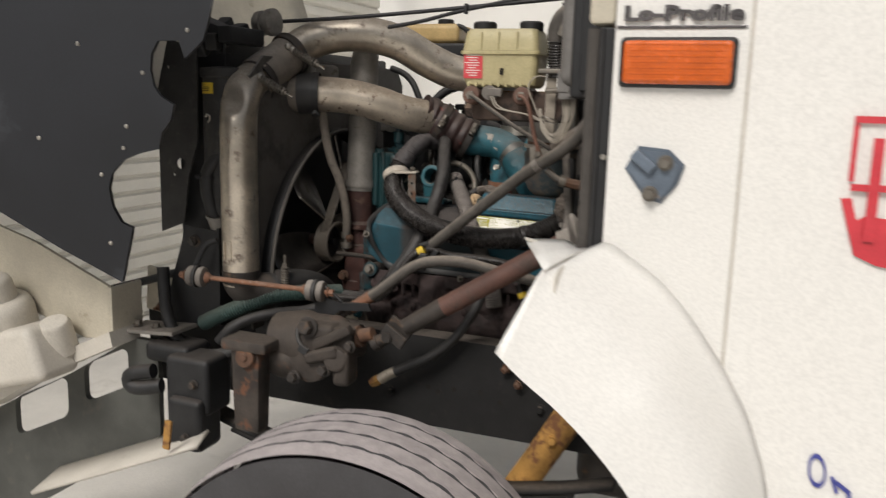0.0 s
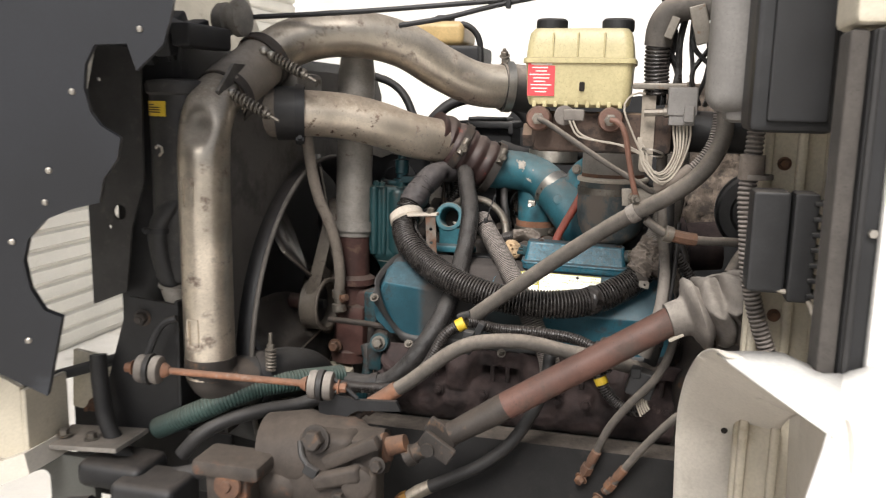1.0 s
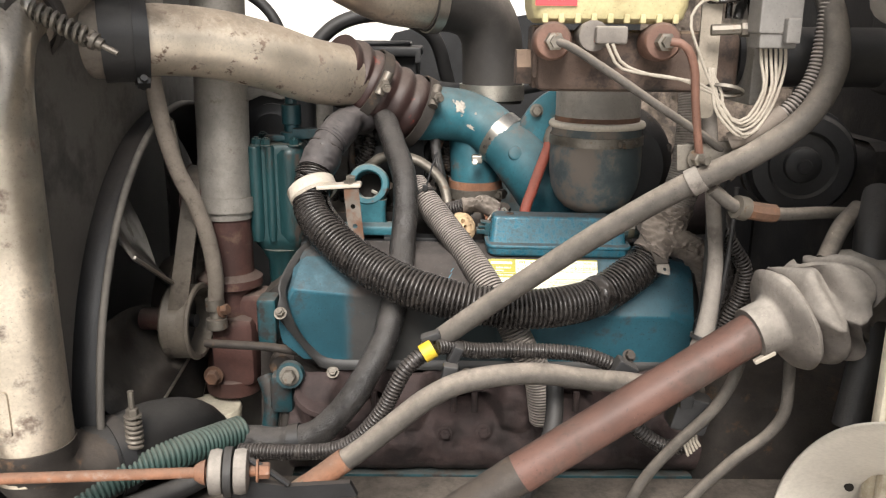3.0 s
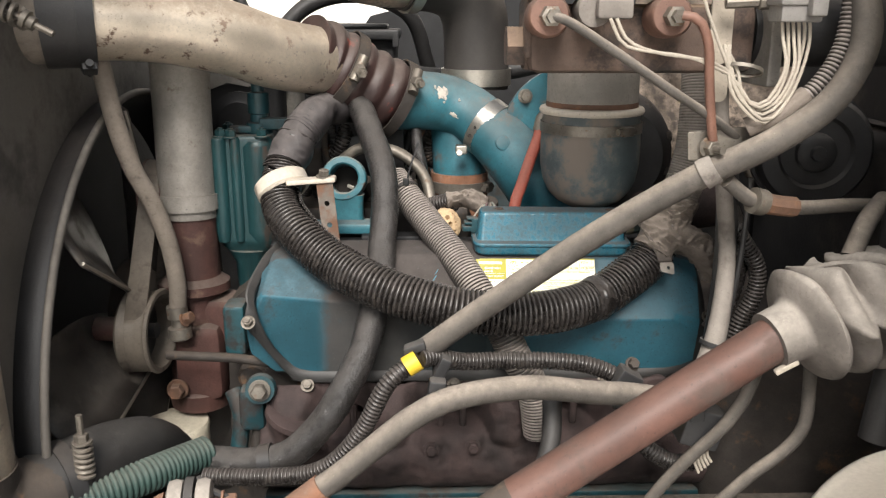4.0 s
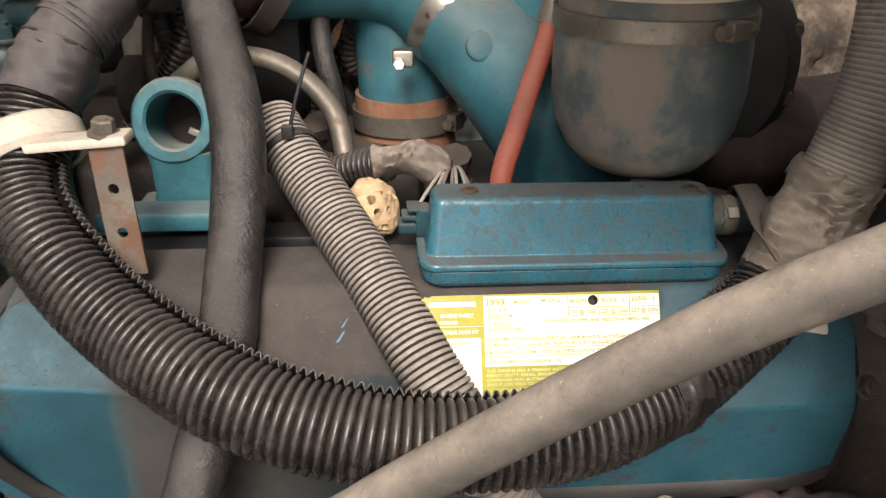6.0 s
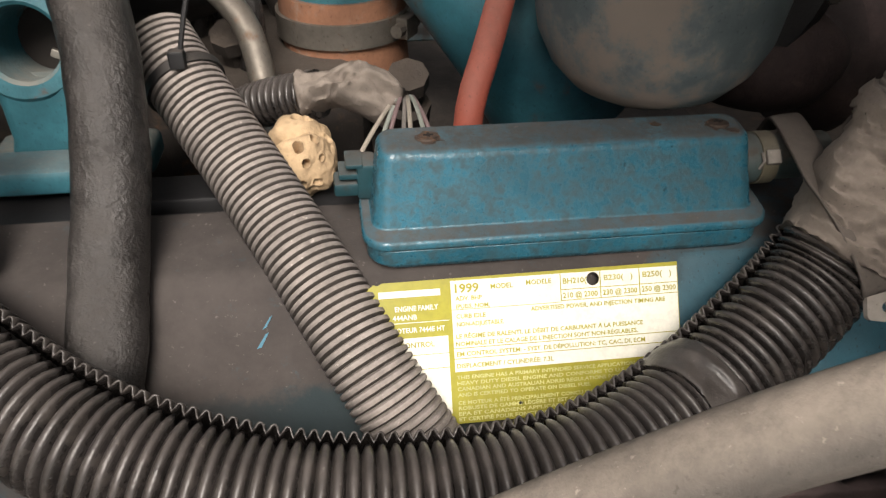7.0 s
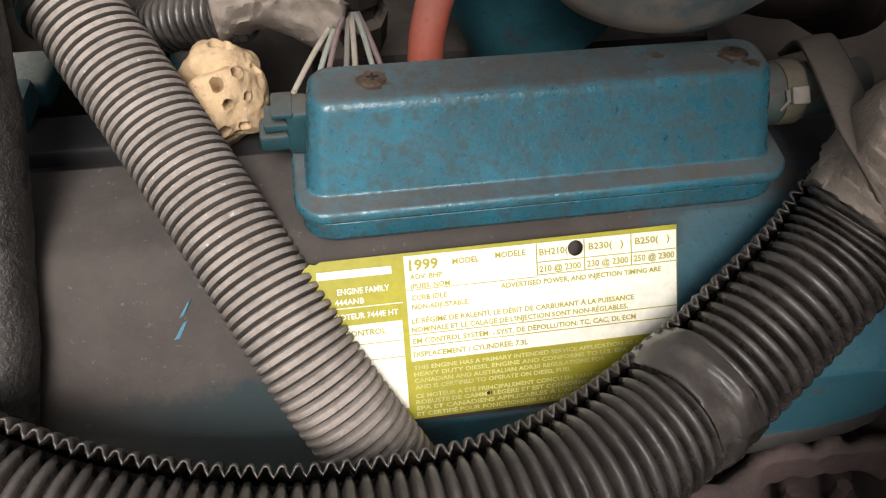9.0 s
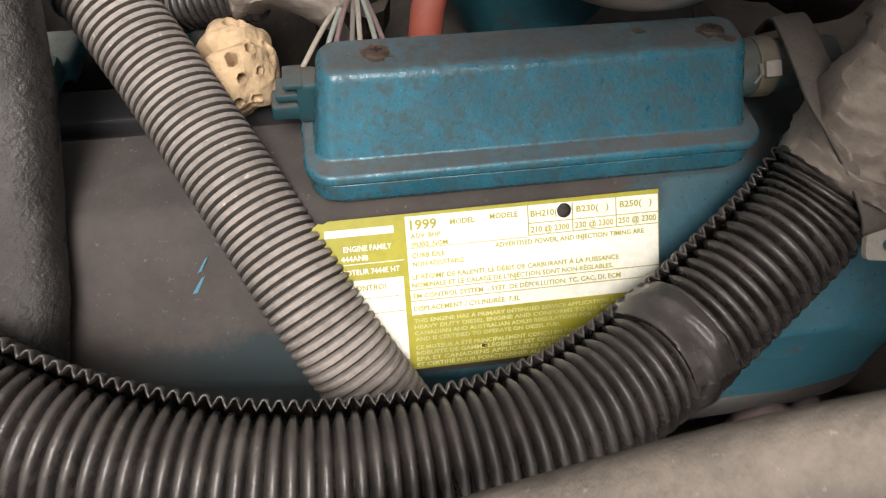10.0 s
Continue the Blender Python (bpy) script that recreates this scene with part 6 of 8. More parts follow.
part("inlet_bowl", Geo().lathe((0.276, 2.335, 0), (0, 0, 1), prof, 48), TURBO, tb, "dusty blue inlet bowl")
part("volute", Geo().lathe((0.318, 2.395, 1.335), (0, 1, 0.05), [(-0.035, 0.05), (-0.04, 0.085), (-0.02, 0.105), (0.01, 0.112), (0.045, 0.108), (0.06, 0.08)], 44), BLACKMETAL, tb, "sooty black volute")
for a in (55, 20, -15, -50):
    part("volute_bolt", Geo().bolt((0.318 + 0.10 * math.cos(radians(a)), 2.378, 1.335 + 0.10 * math.sin(radians(a))), (0, -1, 0), 0.007), CAST, tb)
part("inlet_collar", Geo().lathe((0.276, 2.335, 0), (0, 0, 1), [(1.410, 0.074), (1.411, 0.0815), (1.414, 0.0835), (1.418, 0.0835), (1.421, 0.0815), (1.422, 0.075)], 48), WHITEBAND, tb, "pale rubber lip")
part("inlet_pipe", Geo().lathe((0.276, 2.335, 0), (0, 0, 1), [(1.414, 0.0725), (1.50, 0.0725), (1.56, 0.0725)], 48), ALUDARK, tb)
part("rust_line", Geo().lathe((0.276, 2.335, 0), (0, 0, 1), [(1.419, 0.0728), (1.419, 0.0735), (1.428, 0.0732), (1.430, 0.0727)], 48, caps=False), RUST, tb)
band(tb, (0.276, 2.335, 1.390), (0, 0, 1), 0.0785, 0.016, mat=STEEL, screw=(0.55, -1, 0), name="worm_clamp")
tc = thing("turbine_housing", (0.40, 2.42, 1.2), "rusty iron turbine housing behind the inlet", "turbine housing")
part("turbine_body", Geo().ball((0.385, 2.40, 1.255), 0.060, 24, (1.1, 0.8, 0.7), 0.10, 18), MANIFOLD, tc)
part("turbine_outlet", Geo().lathe((0.42, 2.45, 1.24), (1, 0.1, 0.1), [(0, 0.06), (0.02, 0.075), (0.035, 0.075), (0.04, 0.06), (0.12, 0.06)], 28), MANIFOLD, tc)
rh = thing("red_hose", (0.17, 2.40, 1.25), "faded red boost hose beside the turbocharger", "hose")
part("hose_body", Geo().tube([(0.204, 2.392, 1.388), (0.199, 2.384, 1.366), (0.183, 2.360, 1.332), (0.166, 2.325, 1.298), (0.153, 2.305, 1.268), (0.150, 2.30, 1.23)], 0.0095, 12), REDHOSE, rh)
part("hose_clip", Geo().lathe((0.203, 2.391, 1.384), (0.25, 0.1, 1), [(-0.01, 0.0115), (0.012, 0.0115), (0.02, 0.008)], 12), STEEL, rh)

# rear valley clutter: brackets, hoses and black housings
vb = thing("belt_compressor", (-0.35, 2.7, 1.25), "sooty black compressor with drilled alloy bracket", "compressor")
part("compressor_body", Geo().box((-0.352, 2.72, 1.375), (0.175, 0.17, 0.20), bevel=0.018, seg=3), BLACKMETAL, vb)
g = Geo().slab([(-0.440, 1.425), (-0.425, 1.432), (-0.400, 1.424), (-0.370, 1.436), (-0.330, 1.428), (-0.300, 1.440), (-0.262, 1.430), (-0.258, 1.50), (-0.440, 1.50)], (0, 2.628, 0), (1, 0, 0), (0, 0, 1), 0.022, holes=[arc_pts(x, z, r, 0, 360, 12)[:-1] for x, z, r in ((-0.425, 1.468, 0.006), (-0.40, 1.480, 0.004), (-0.345, 1.470, 0.005), (-0.292, 1.462, 0.007))])
part("alloy_bracket", g, ALUDARK, vb, "drilled dusty alloy bracket")
part("casing", Geo().lathe((-0.262, 2.70, 1.29), (0, 0, 1), [(0, 0.03), (0.16, 0.03), (0.18, 0.024)], 20), ALUDARK, vb, "grey alloy casing edge")
part("compressor_lid", Geo().lathe((-0.35, 2.635, 1.36), (0, -1, 0), [(0, 0.06), (0.012, 0.06), (0.014, 0.045), (0.018, 0.04)], 20), BLACKMETAL, vb)
al = thing("alternator", (-0.12, 2.62, 1.25), "dusty black alternator behind the intake boot", "alternator")
g = Geo().lathe((-0.16, 2.55, 1.33), (1, 0, 0), [(0, 0.03), (0, 0.07), (0.03, 0.08), (0.10, 0.08), (0.13, 0.07), (0.13, 0.03)], 28)
part("alternator_body", g, BLACKMETAL, al)
part("small_pulley", Geo().lathe((-0.20, 2.47, 1.30), (1, 0, 0), [(0, 0.03), (0.004, 0.034), (0.026, 0.034), (0.03, 0.03)], 24), CAST, al)

ff = thing("fuel_filter", (-0.298, 2.40, 1.10), "teal painted ribbed fuel filter housing", "filter")
g = Geo().ring_stack([[(-0.296 + a * k, 2.42 + b * k, z) for a, b in rounded(-0.050, -0.048, 0.050, 0.048, 0.02, 4)] for z, k in ((1.165, 0.7), (1.18, 0.92), (1.195, 1.0), (1.35, 1.0), (1.364, 0.97), (1.368, 0.9))])
g.lathe((-0.300, 2.41, 1.06), (0.02, 0, 1), [(0, 0.020), (0.05, 0.024), (0.085, 0.026), (0.11, 0.040)], 20)
part("filter_body", g, FILTERBLUE, ff, "teal cast filter body")
for x, r in ((-0.333, 0.013), (-0.306, 0.009)):
    part("bolt_column", Geo().lathe((x, 2.374, 1.19), (0, 0, 1), [(0, r * 0.8), (0.02, r), (0.172, r), (0.176, r * 0.8)], 16), FILTERBLUE, ff)
part("front_bulge", Geo().lathe((-0.272, 2.392, 1.185), (0, 0, 1), [(0, 0.018), (0.02, 0.028), (0.165, 0.029), (0.175, 0.022)], 24), FILTERBLUE, ff)
for x, y in ((-0.330, 2.380), (-0.312, 2.374), (-0.262, 2.38), (-0.335, 2.46), (-0.26, 2.46)):
    part("cap_bolt", Geo().bolt((x, y, 1.366), (0, 0, 1), 0.009, stud=0.006), FILTERBLUE, ff)
g = Geo().lathe((-0.272, 2.42, 1.366), (0, 0, 1), [(0, 0.022), (0.02, 0.022), (0.022, 0.015), (0.034, 0.014), (0.036, 0.018), (0.07, 0.018), (0.072, 0.011), (0.095, 0.011)], 14)
g.box((-0.245, 2.41, 1.385), (0.05, 0.022, 0.020), bevel=0.004).box((-0.300, 2.41, 1.376), (0.04, 0.018, 0.012), bevel=0.003)
part("sensor", g, RUSTBLUE, ff, "teal sensor plug")
part("sensor_lead", Geo().tube([(-0.272, 2.42, 1.455), (-0.265, 2.415, 1.478), (-0.245, 2.42, 1.474), (-0.235, 2.425, 1.440)], 0.0055, 8), RUBBER, ff)
part("drain_pipe", Geo().tube([(-0.296, 2.40, 1.08), (-0.300, 2.38, 1.03), (-0.292, 2.36, 0.96), (-0.300, 2.34, 0.86)], 0.015, 12), RUSTBLUE, ff)

le = thing("lifting_eye", (-0.125, 2.36, 1.22), "blue cast lifting eye on the engine", "lifting eye")
g = Geo().lathe((-0.127, 2.37, 1.298), (0.0, -1, 0.25), [(-0.055, 0.0240), (-0.055, 0.031), (-0.012, 0.033), (-0.009, 0.0375), (0.009, 0.0375), (0.012, 0.035), (0.0125, 0.0265), (0.010, 0.0240), (-0.055, 0.0240)], 40, caps=False)
for i, v in enumerate(g.v):
    g.v[i] = tuple(vec(v) + (vec(v) - vec(-0.127, 2.37, 1.298)) * 0.035 * noise.noise(vec(v) * 38))
part("eye_ring", g, EYEBLUE, le)
# near-black disc paints the shade at the back of the bore
part("bore_shade", Geo().lathe((-0.127, 2.418, 1.286), (0.0, -1, 0.25), [(0, 0.0238), (0.003, 0.0238)], 24), HOLE, le, "disc coloured dark for the shade deep in the bore")
# small bright piece imitates a reflection inside the eye
part("bore_glint", Geo().box((-0.119, 2.396, 1.279), (0.012, 0.004, 0.006), Matrix.Rotation(radians(25), 3, "Y"), 0.001), BRIGHT, le, "bright chip standing in for a reflection in the bore")
g = Geo().ring_stack([[(-0.124 + a * k, 2.368 + b * k, z) for a, b in rounded(-0.030, -0.016, 0.030, 0.016, 0.010, 4)] for z, k in ((1.208, 1.25), (1.216, 1.08), (1.235, 0.92), (1.258, 0.94), (1.272, 1.0))])
part("eye_foot", g, EYEBLUE, le)
part("foot_plate", Geo().box((-0.115, 2.37, 1.216), (0.11, 0.04, 0.02), bevel=0.006, seg=3), EYEBLUE, le)

# ---------------------------------------------------------------- wiring looms and hoses
ml = thing("main_wiring_loom", (0.05, 2.15, 1.12), "thick black split corrugated wiring loom draped over the valve cover", "wiring loom")
lip_turn = lambda f: radians(50 - 14 * min(1.0, max(0.0, (f - 0.62) / 0.12)) + 8 * min(1.0, max(0.0, (f - 0.80) / 0.1)))
LOOM = [(-0.196, 2.335, 1.374), (-0.214, 2.308, 1.330), (-0.217, 2.278, 1.300), (-0.210, 2.250, 1.272), (-0.180, 2.208, 1.243), (-0.129, 2.167, 1.212), (-0.050, 2.115, 1.187), (0.036, 2.092, 1.168),
        (0.117, 2.092, 1.158), (0.190, 2.106, 1.157), (0.258, 2.142, 1.163), (0.315, 2.176, 1.187), (0.338, 2.190, 1.200), (0.352, 2.198, 1.216), (0.358, 2.201, 1.226)]
thick(part("loom_sleeve", Geo().tube(LOOM, 0.0318, 34, wave=(0.0071, 0.0046), slit=radians(9), caps=False, ref=lambda f: (0.0, math.cos(lip_turn(f)), math.sin(lip_turn(f))), deep=(0.0, 0.42, 0.82, 0.97, 1.0, 0.97, 0.82, 0.42)), LOOMBLACK, ml), 0.0010)
# near-black tube within the sleeve paints the shade seen through its slit
part("loom_slit_shade", Geo().tube(LOOM, 0.0250, 16), HOLE, ml)
END = [(-0.135, 2.43, 1.408), (-0.158, 2.40, 1.412), (-0.172, 2.365, 1.402), (-0.192, 2.338, 1.378), (-0.208, 2.316, 1.345), (-0.213, 2.306, 1.332)]
part("taped_end", crumple(Geo().tube(END, lambda f: 0.0265 + 0.006 * f + 0.0012 * math.sin(f * 17), 40, 0.003), 0.0035), TAPEBLACK, ml, "wrinkled dull tape over the loom's end", 70)
part("bare_loom", Geo().tube(END[2:4], 0.0312, 34, wave=(0.0062, 0.0016)), TAPEBLACK, ml)
part("tape_wrap", crumple(Geo().tube([(0.244, 2.1335, 1.1608), (0.256, 2.141, 1.163), (0.268, 2.1480, 1.1667)], lambda f: 0.0312 + 0.0022 * math.sin(math.pi * f), 48, 0.0015, lumps=0.02), 0.0035), LOOMBLACK, ml, "torn patch of dull black tape", 70)
pc = thing("loom_clamp", (-0.2, 2.27, 1.3), "white-grey rubber lined clamp with drilled bracket", "clamp")
part("clamp_loop", Geo().lathe((-0.2155, 2.281, 1.3035), (-0.40, 0.52, 0.75), [(-0.012, 0.0335), (-0.013, 0.0375), (-0.009, 0.0425), (0.009, 0.0425), (0.013, 0.0375), (0.012, 0.0335)], 36, caps=False), WHITEBAND, pc, "white rubber loop")
part("clamp_ear", Geo().box((-0.166, 2.252, 1.318), (0.075, 0.024, 0.008), Matrix.Rotation(radians(-4), 3, "Y"), 0.0025), WHITEBAND, pc)
part("clamp_nut", Geo().bolt((-0.147, 2.252, 1.3225), (0.1, -0.1, 1), 0.0085, stud=0.004), STEEL, pc)
g = Geo().slab(rounded(-0.0125, -0.10, 0.0125, 0.0, 0.002), (-0.146, 2.246, 1.319), (1, 0, 0), (-0.12, 0.25, 1), 0.003, holes=[arc_pts(0, b, 0.004, 0, 360, 10)[:-1] for b in (-0.035, -0.068)])
part("strap_bracket", g, STRIP, pc, "rust-stained drilled steel strip")

gl = thing("grey_loom", (0.05, 2.25, 1.2), "dust-coated grey corrugated loom lying across the valve cover", "wiring loom")
GL = [(-0.044, 2.360, 1.300), (-0.025, 2.332, 1.280), (0.012, 2.283, 1.243), (0.054, 2.221, 1.201), (0.085, 2.176, 1.164), (0.115, 2.146, 1.122), (0.140, 2.133, 1.075), (0.165, 2.13, 1.03), (0.178, 2.13, 0.95)]
part("loom_sleeve", Geo().tube(GL, 0.0240, 28, wave=(0.0050, 0.0040), deep=(0.0, 0.72, 0.97, 1.0, 0.97, 0.94, 0.90, 0.55)), LOOMGREY, gl)
part("loom_tie", Geo().lathe((-0.025, 2.332, 1.280), (0.45, -0.72, -0.53), [(-0.003, 0.0242), (-0.003, 0.026), (0.003, 0.026), (0.003, 0.0242)], 24, caps=False).box((-0.023, 2.315, 1.303), (0.010, 0.008, 0.012), bevel=0.002).tube([(-0.021, 2.316, 1.306), (-0.013, 2.318, 1.335), (-0.002, 2.322, 1.366)], 0.0016, 6), BLACKMETAL, gl)

bh = thing("breather_hose", (-0.08, 2.2, 1.1), "smooth black rubber hose running down over the valve cover", "hose")
part("hose_body", Geo().tube([(-0.100, 2.41, 1.415), (-0.083, 2.36, 1.382), (-0.060, 2.297, 1.330), (-0.055, 2.258, 1.276), (-0.058, 2.222, 1.226), (-0.061, 2.180, 1.182), (-0.072, 2.145, 1.132), (-0.088, 2.11, 1.085), (-0.122, 2.08, 1.027), (-0.155, 2.072, 0.985), (-0.19, 2.07, 0.955), (-0.238, 2.074, 0.940), (-0.315, 2.092, 0.935)], 0.0212, 36, 0.004, lumps=0.045), GREASY, bh)
band(bh, (-0.222, 2.072, 0.944), (1, 0, 0.2), 0.0212, 0.018, mat=BLACKMETAL)

gh = thing("green_hose", (-0.42, 2.03, 0.9), "green convoluted hose leading to the radiator", "hose")
part("hose_body", Geo().tube([(-0.312, 2.092, 0.948), (-0.345, 2.055, 0.951), (-0.385, 2.005, 0.956), (-0.45, 1.952, 0.952), (-0.505, 1.905, 0.935), (-0.555, 1.88, 0.912), (-0.61, 1.872, 0.886), (-0.67, 1.88, 0.855)], 0.0245, 20, wave=(0.0075, 0.0026)), LOOMGREEN, gh)
solo("lower_black_hose", Geo().tube([(-0.27, 2.06, 0.93), (-0.33, 2.035, 0.915), (-0.387, 1.995, 0.900), (-0.447, 1.945, 0.898), (-0.51, 1.90, 0.885), (-0.56, 1.87, 0.855), (-0.60, 1.86, 0.81)], 0.0165, 14), RUBBER, "black rubber hose running beside the green hose", "hose")

# long grey hose and its loom
lh = thing("grey_coolant_hose", (0.2, 2.0, 1.2), "long dusty grey rubber hose crossing the engine bay", "hose")
LH_PTS = [(-0.012, 2.045, 1.112), (0.03, 2.035, 1.148), (0.10, 2.022, 1.205), (0.205, 1.998, 1.288), (0.28, 1.972, 1.345), (0.335, 1.95, 1.384), (0.40, 1.925, 1.424), (0.455, 1.912, 1.472), (0.485, 1.918, 1.53), (0.488, 1.94, 1.585), (0.478, 1.96, 1.63)]
part("hose_body", Geo().tube(LH_PTS, 0.0158, 18, lumps=0.01), HOSEGREY, lh)
cl = part("hose_clip", Geo().lathe((0.338, 1.949, 1.386), (0.75, -0.28, 0.52), [(-0.009, 0.0165), (-0.009, 0.0185), (0.009, 0.0185), (0.009, 0.0165)], 24, caps=False), BOOTGREY, lh, "pale hose clip")
part("clip_plate", Geo().box((0.358, 1.958, 1.418), (0.092, 0.005, 0.034), Matrix.Rotation(radians(-5), 3, "Y"), 0.002), STEEL, cl)
part("clip_bolt", Geo().bolt((0.335, 1.952, 1.414), (0.3, -1, 0), 0.009, stud=0.018), STEEL, cl)
tl = thing("thin_loom", (0.0, 2.02, 1.0), "thin black corrugated loom with yellow tape band", "wiring loom")
part("loom_sleeve", Geo().tube([(-0.01, 2.02, 1.118), (-0.045, 2.005, 1.092), (-0.078, 2.0, 1.030), (-0.115, 2.0, 0.985), (-0.155, 2.005, 0.962), (-0.22, 2.015, 0.952), (-0.30, 2.03, 0.945)], 0.0125, 14, wave=(0.0055, 0.0018)), LOOMBLACK, tl)
part("loom_branch", Geo().tube([(0.0, 2.02, 1.122), (0.022, 2.035, 1.118), (0.06, 2.05, 1.105), (0.12, 2.06, 1.102), (0.207, 2.06, 1.098), (0.255, 2.058, 1.086), (0.285, 2.055, 1.065), (0.30, 2.06, 1.03)], 0.0125, 14, wave=(0.0055, 0.0018)), LOOMBLACK, tl)
part("yellow_band", Geo().tube([(-0.020, 2.016, 1.112), (-0.004, 2.020, 1.121)], 0.0142, 18), YELLOW, tl, "yellow tape band")
part("clip", Geo().box((-0.008, 2.03, 1.135), (0.03, 0.02, 0.012), Matrix.Rotation(radians(-20), 3, "Y"), 0.003).box((0.028, 2.03, 1.108), (0.016, 0.035, 0.034), Matrix.Rotation(radians(25), 3, "Y"), 0.004), PLASTIC, tl)
part("branch_clip", Geo().box((0.283, 2.045, 1.078), (0.034, 0.03, 0.03), Matrix.Rotation(radians(30), 3, "Y"), 0.004), PLASTIC, tl)
part("branch_bolt", Geo().bolt((0.292, 2.055, 1.096), (0.2, -0.8, 0.5), 0.0075), CAST, tl)

ps = thing("steering_pressure_hose", (0.05, 1.93, 1.0), "dusty grey steering hose with rusty end fitting", "hose")
part("hose_body", Geo().tube([(-0.135, 1.925, 0.983), (-0.10, 1.928, 1.008), (-0.055, 1.932, 1.045), (-0.008, 1.935, 1.082), (0.045, 1.942, 1.104), (0.134, 1.96, 1.108), (0.222, 1.985, 1.088), (0.275, 2.0, 1.078), (0.34, 2.02, 1.060), (0.40, 2.05, 1.04)], 0.0155, 16, lumps=0.01), HOSEGREY, ps)
part("end_fitting", Geo().tube([(-0.182, 1.918, 0.950), (-0.155, 1.922, 0.969), (-0.125, 1.926, 0.991)], 0.0172, 14), RUSTPALE, ps, "orange rusty crimp")
part("fitting_nut", Geo().lathe((-0.176, 1.918, 0.954), (-0.8, -0.15, -0.55), [(0, 0.018), (0.02, 0.018), (0.021, 0.013), (0.034, 0.013)], 6), MCIRON, ps)
part("fitting_elbow", Geo().tube([(-0.196, 1.913, 0.942), (-0.212, 1.91, 0.925), (-0.214, 1.905, 0.895), (-0.212, 1.90, 0.86)], 0.0125, 12), MCIRON, ps)
part("hose_strap", Geo().box((0.018, 1.955, 1.098), (0.022, 0.02, 0.05), Matrix.Rotation(radians(8), 3, "Y"), 0.004), PLASTIC, ps)
uh = thing("upright_hose", (0.39, 2.02, 1.13), "flattened dusty dark hose rising behind the grey hose", "hose")
part("hose_body", Geo().tube([(0.372, 2.015, 1.085), (0.388, 2.02, 1.131), (0.399, 2.03, 1.178), (0.404, 2.04, 1.256), (0.394, 2.045, 1.34), (0.385, 2.06, 1.44), (0.383, 2.07, 1.50)], lambda f: 0.0155 - 0.005 * min(1.0, f * 2.2), 18, lumps=0.03), BOOTGREY, uh)
part("hose_tie", Geo().lathe((0.390, 2.021, 1.140), (0.25, 0.1, 1), [(-0.003, 0.0165), (-0.003, 0.0185), (0.003, 0.0185), (0.003, 0.0165)], 20, caps=False).box((0.412, 2.010, 1.138), (0.030, 0.010, 0.006), Matrix.Rotation(radians(10), 3, "Y"), 0.002), PLASTIC, uh)
rtn = thing("steering_return_hose", (0.05, 1.95, 0.85), "grey hose drooping along the chassis rail", "hose")
part("hose_body", Geo().tube([(-0.06, 1.945, 0.768), (0.0, 1.95, 0.80), (0.055, 1.955, 0.832), (0.11, 1.965, 0.88), (0.15, 1.985, 0.94), (0.175, 2.01, 1.0), (0.18, 2.04, 1.06)], 0.0135, 14), RUBBER, rtn)
part("hose_ferrule", Geo().tube([(-0.10, 1.94, 0.742), (-0.08, 1.943, 0.757), (-0.055, 1.946, 0.771)], 0.015, 12), ALU, rtn, "bright metal ferrule")
part("fitting_nut", Geo().lathe((-0.128, 1.937, 0.727), (0.8, 0.1, 0.5), [(0, 0.012), (0.015, 0.016), (0.03, 0.016)], 6), OCHRE, rtn)

# upright taped conduit behind the loom's end
uc = thing("taped_conduit", (0.39, 2.21, 1.2), "dusty taped corrugated conduit rising behind the loom", "wiring loom")
UC = [(0.416, 2.245, 1.52), (0.414, 2.228, 1.453), (0.408, 2.215, 1.37), (0.390, 2.21, 1.303), (0.368, 2.204, 1.258), (0.352, 2.198, 1.215)]
part("conduit_sleeve", Geo().tube(UC, 0.0288, 28, wave=(0.0042, 0.0006)), BOOTGREY, uc)


part("tape_joint", crumple(Geo().tube([(0.389, 2.210, 1.300), (0.379, 2.208, 1.277), (0.366, 2.203, 1.252), (0.356, 2.199, 1.232), (0.348, 2.195, 1.219)], lambda f: 0.030 + 0.003 * math.sin(math.pi * f) + 0.002 * f, 72, 0.0016), 0.011), TAPE, uc, "crumpled cloth tape", 80)
part("tape_tail", crumple(Geo().tube([(0.37, 2.20, 1.245), (0.40, 2.195, 1.235), (0.43, 2.195, 1.215), (0.45, 2.20, 1.18)], lambda f: 0.026 - 0.008 * f, 52, 0.002), 0.010), TAPE, uc, "", 80)
band_path, _ = spline([(0.354, 2.305, 1.242), (0.352, 2.290, 1.259), (0.348, 2.268, 1.263), (0.344, 2.240, 1.261), (0.340, 2.212, 1.2585), (0.342, 2.193, 1.254), (0.348, 2.175, 1.242), (0.358, 2.166, 1.222), (0.362, 2.164, 1.210)], 0.004)
part("strap_plate", Geo().slab(rounded(-0.011, -0.009, 0.011, 0.009, 0.003), (0.364, 2.161, 1.204), (1, 0.1, -0.25), (0, 0.5, 0.85), 0.003, holes=[arc_pts(0.002, -0.001, 0.0028, 0, 360, 12)[:-1]]), ALUDARK, uc, "pale drilled end plate")
ribbon = [[p + vec(0.0115, 0.0040, -0.001) * s + vec(0, -0.0008, 0.0012) * math.cos(s * 1.6) for s in (-1, -0.9, -0.4, 0.4, 0.9, 1)] for p in band_path]
thick(part("strap", Geo().sheet(ribbon), STRAP, uc, "flat dark webbing strap"), 0.0022)

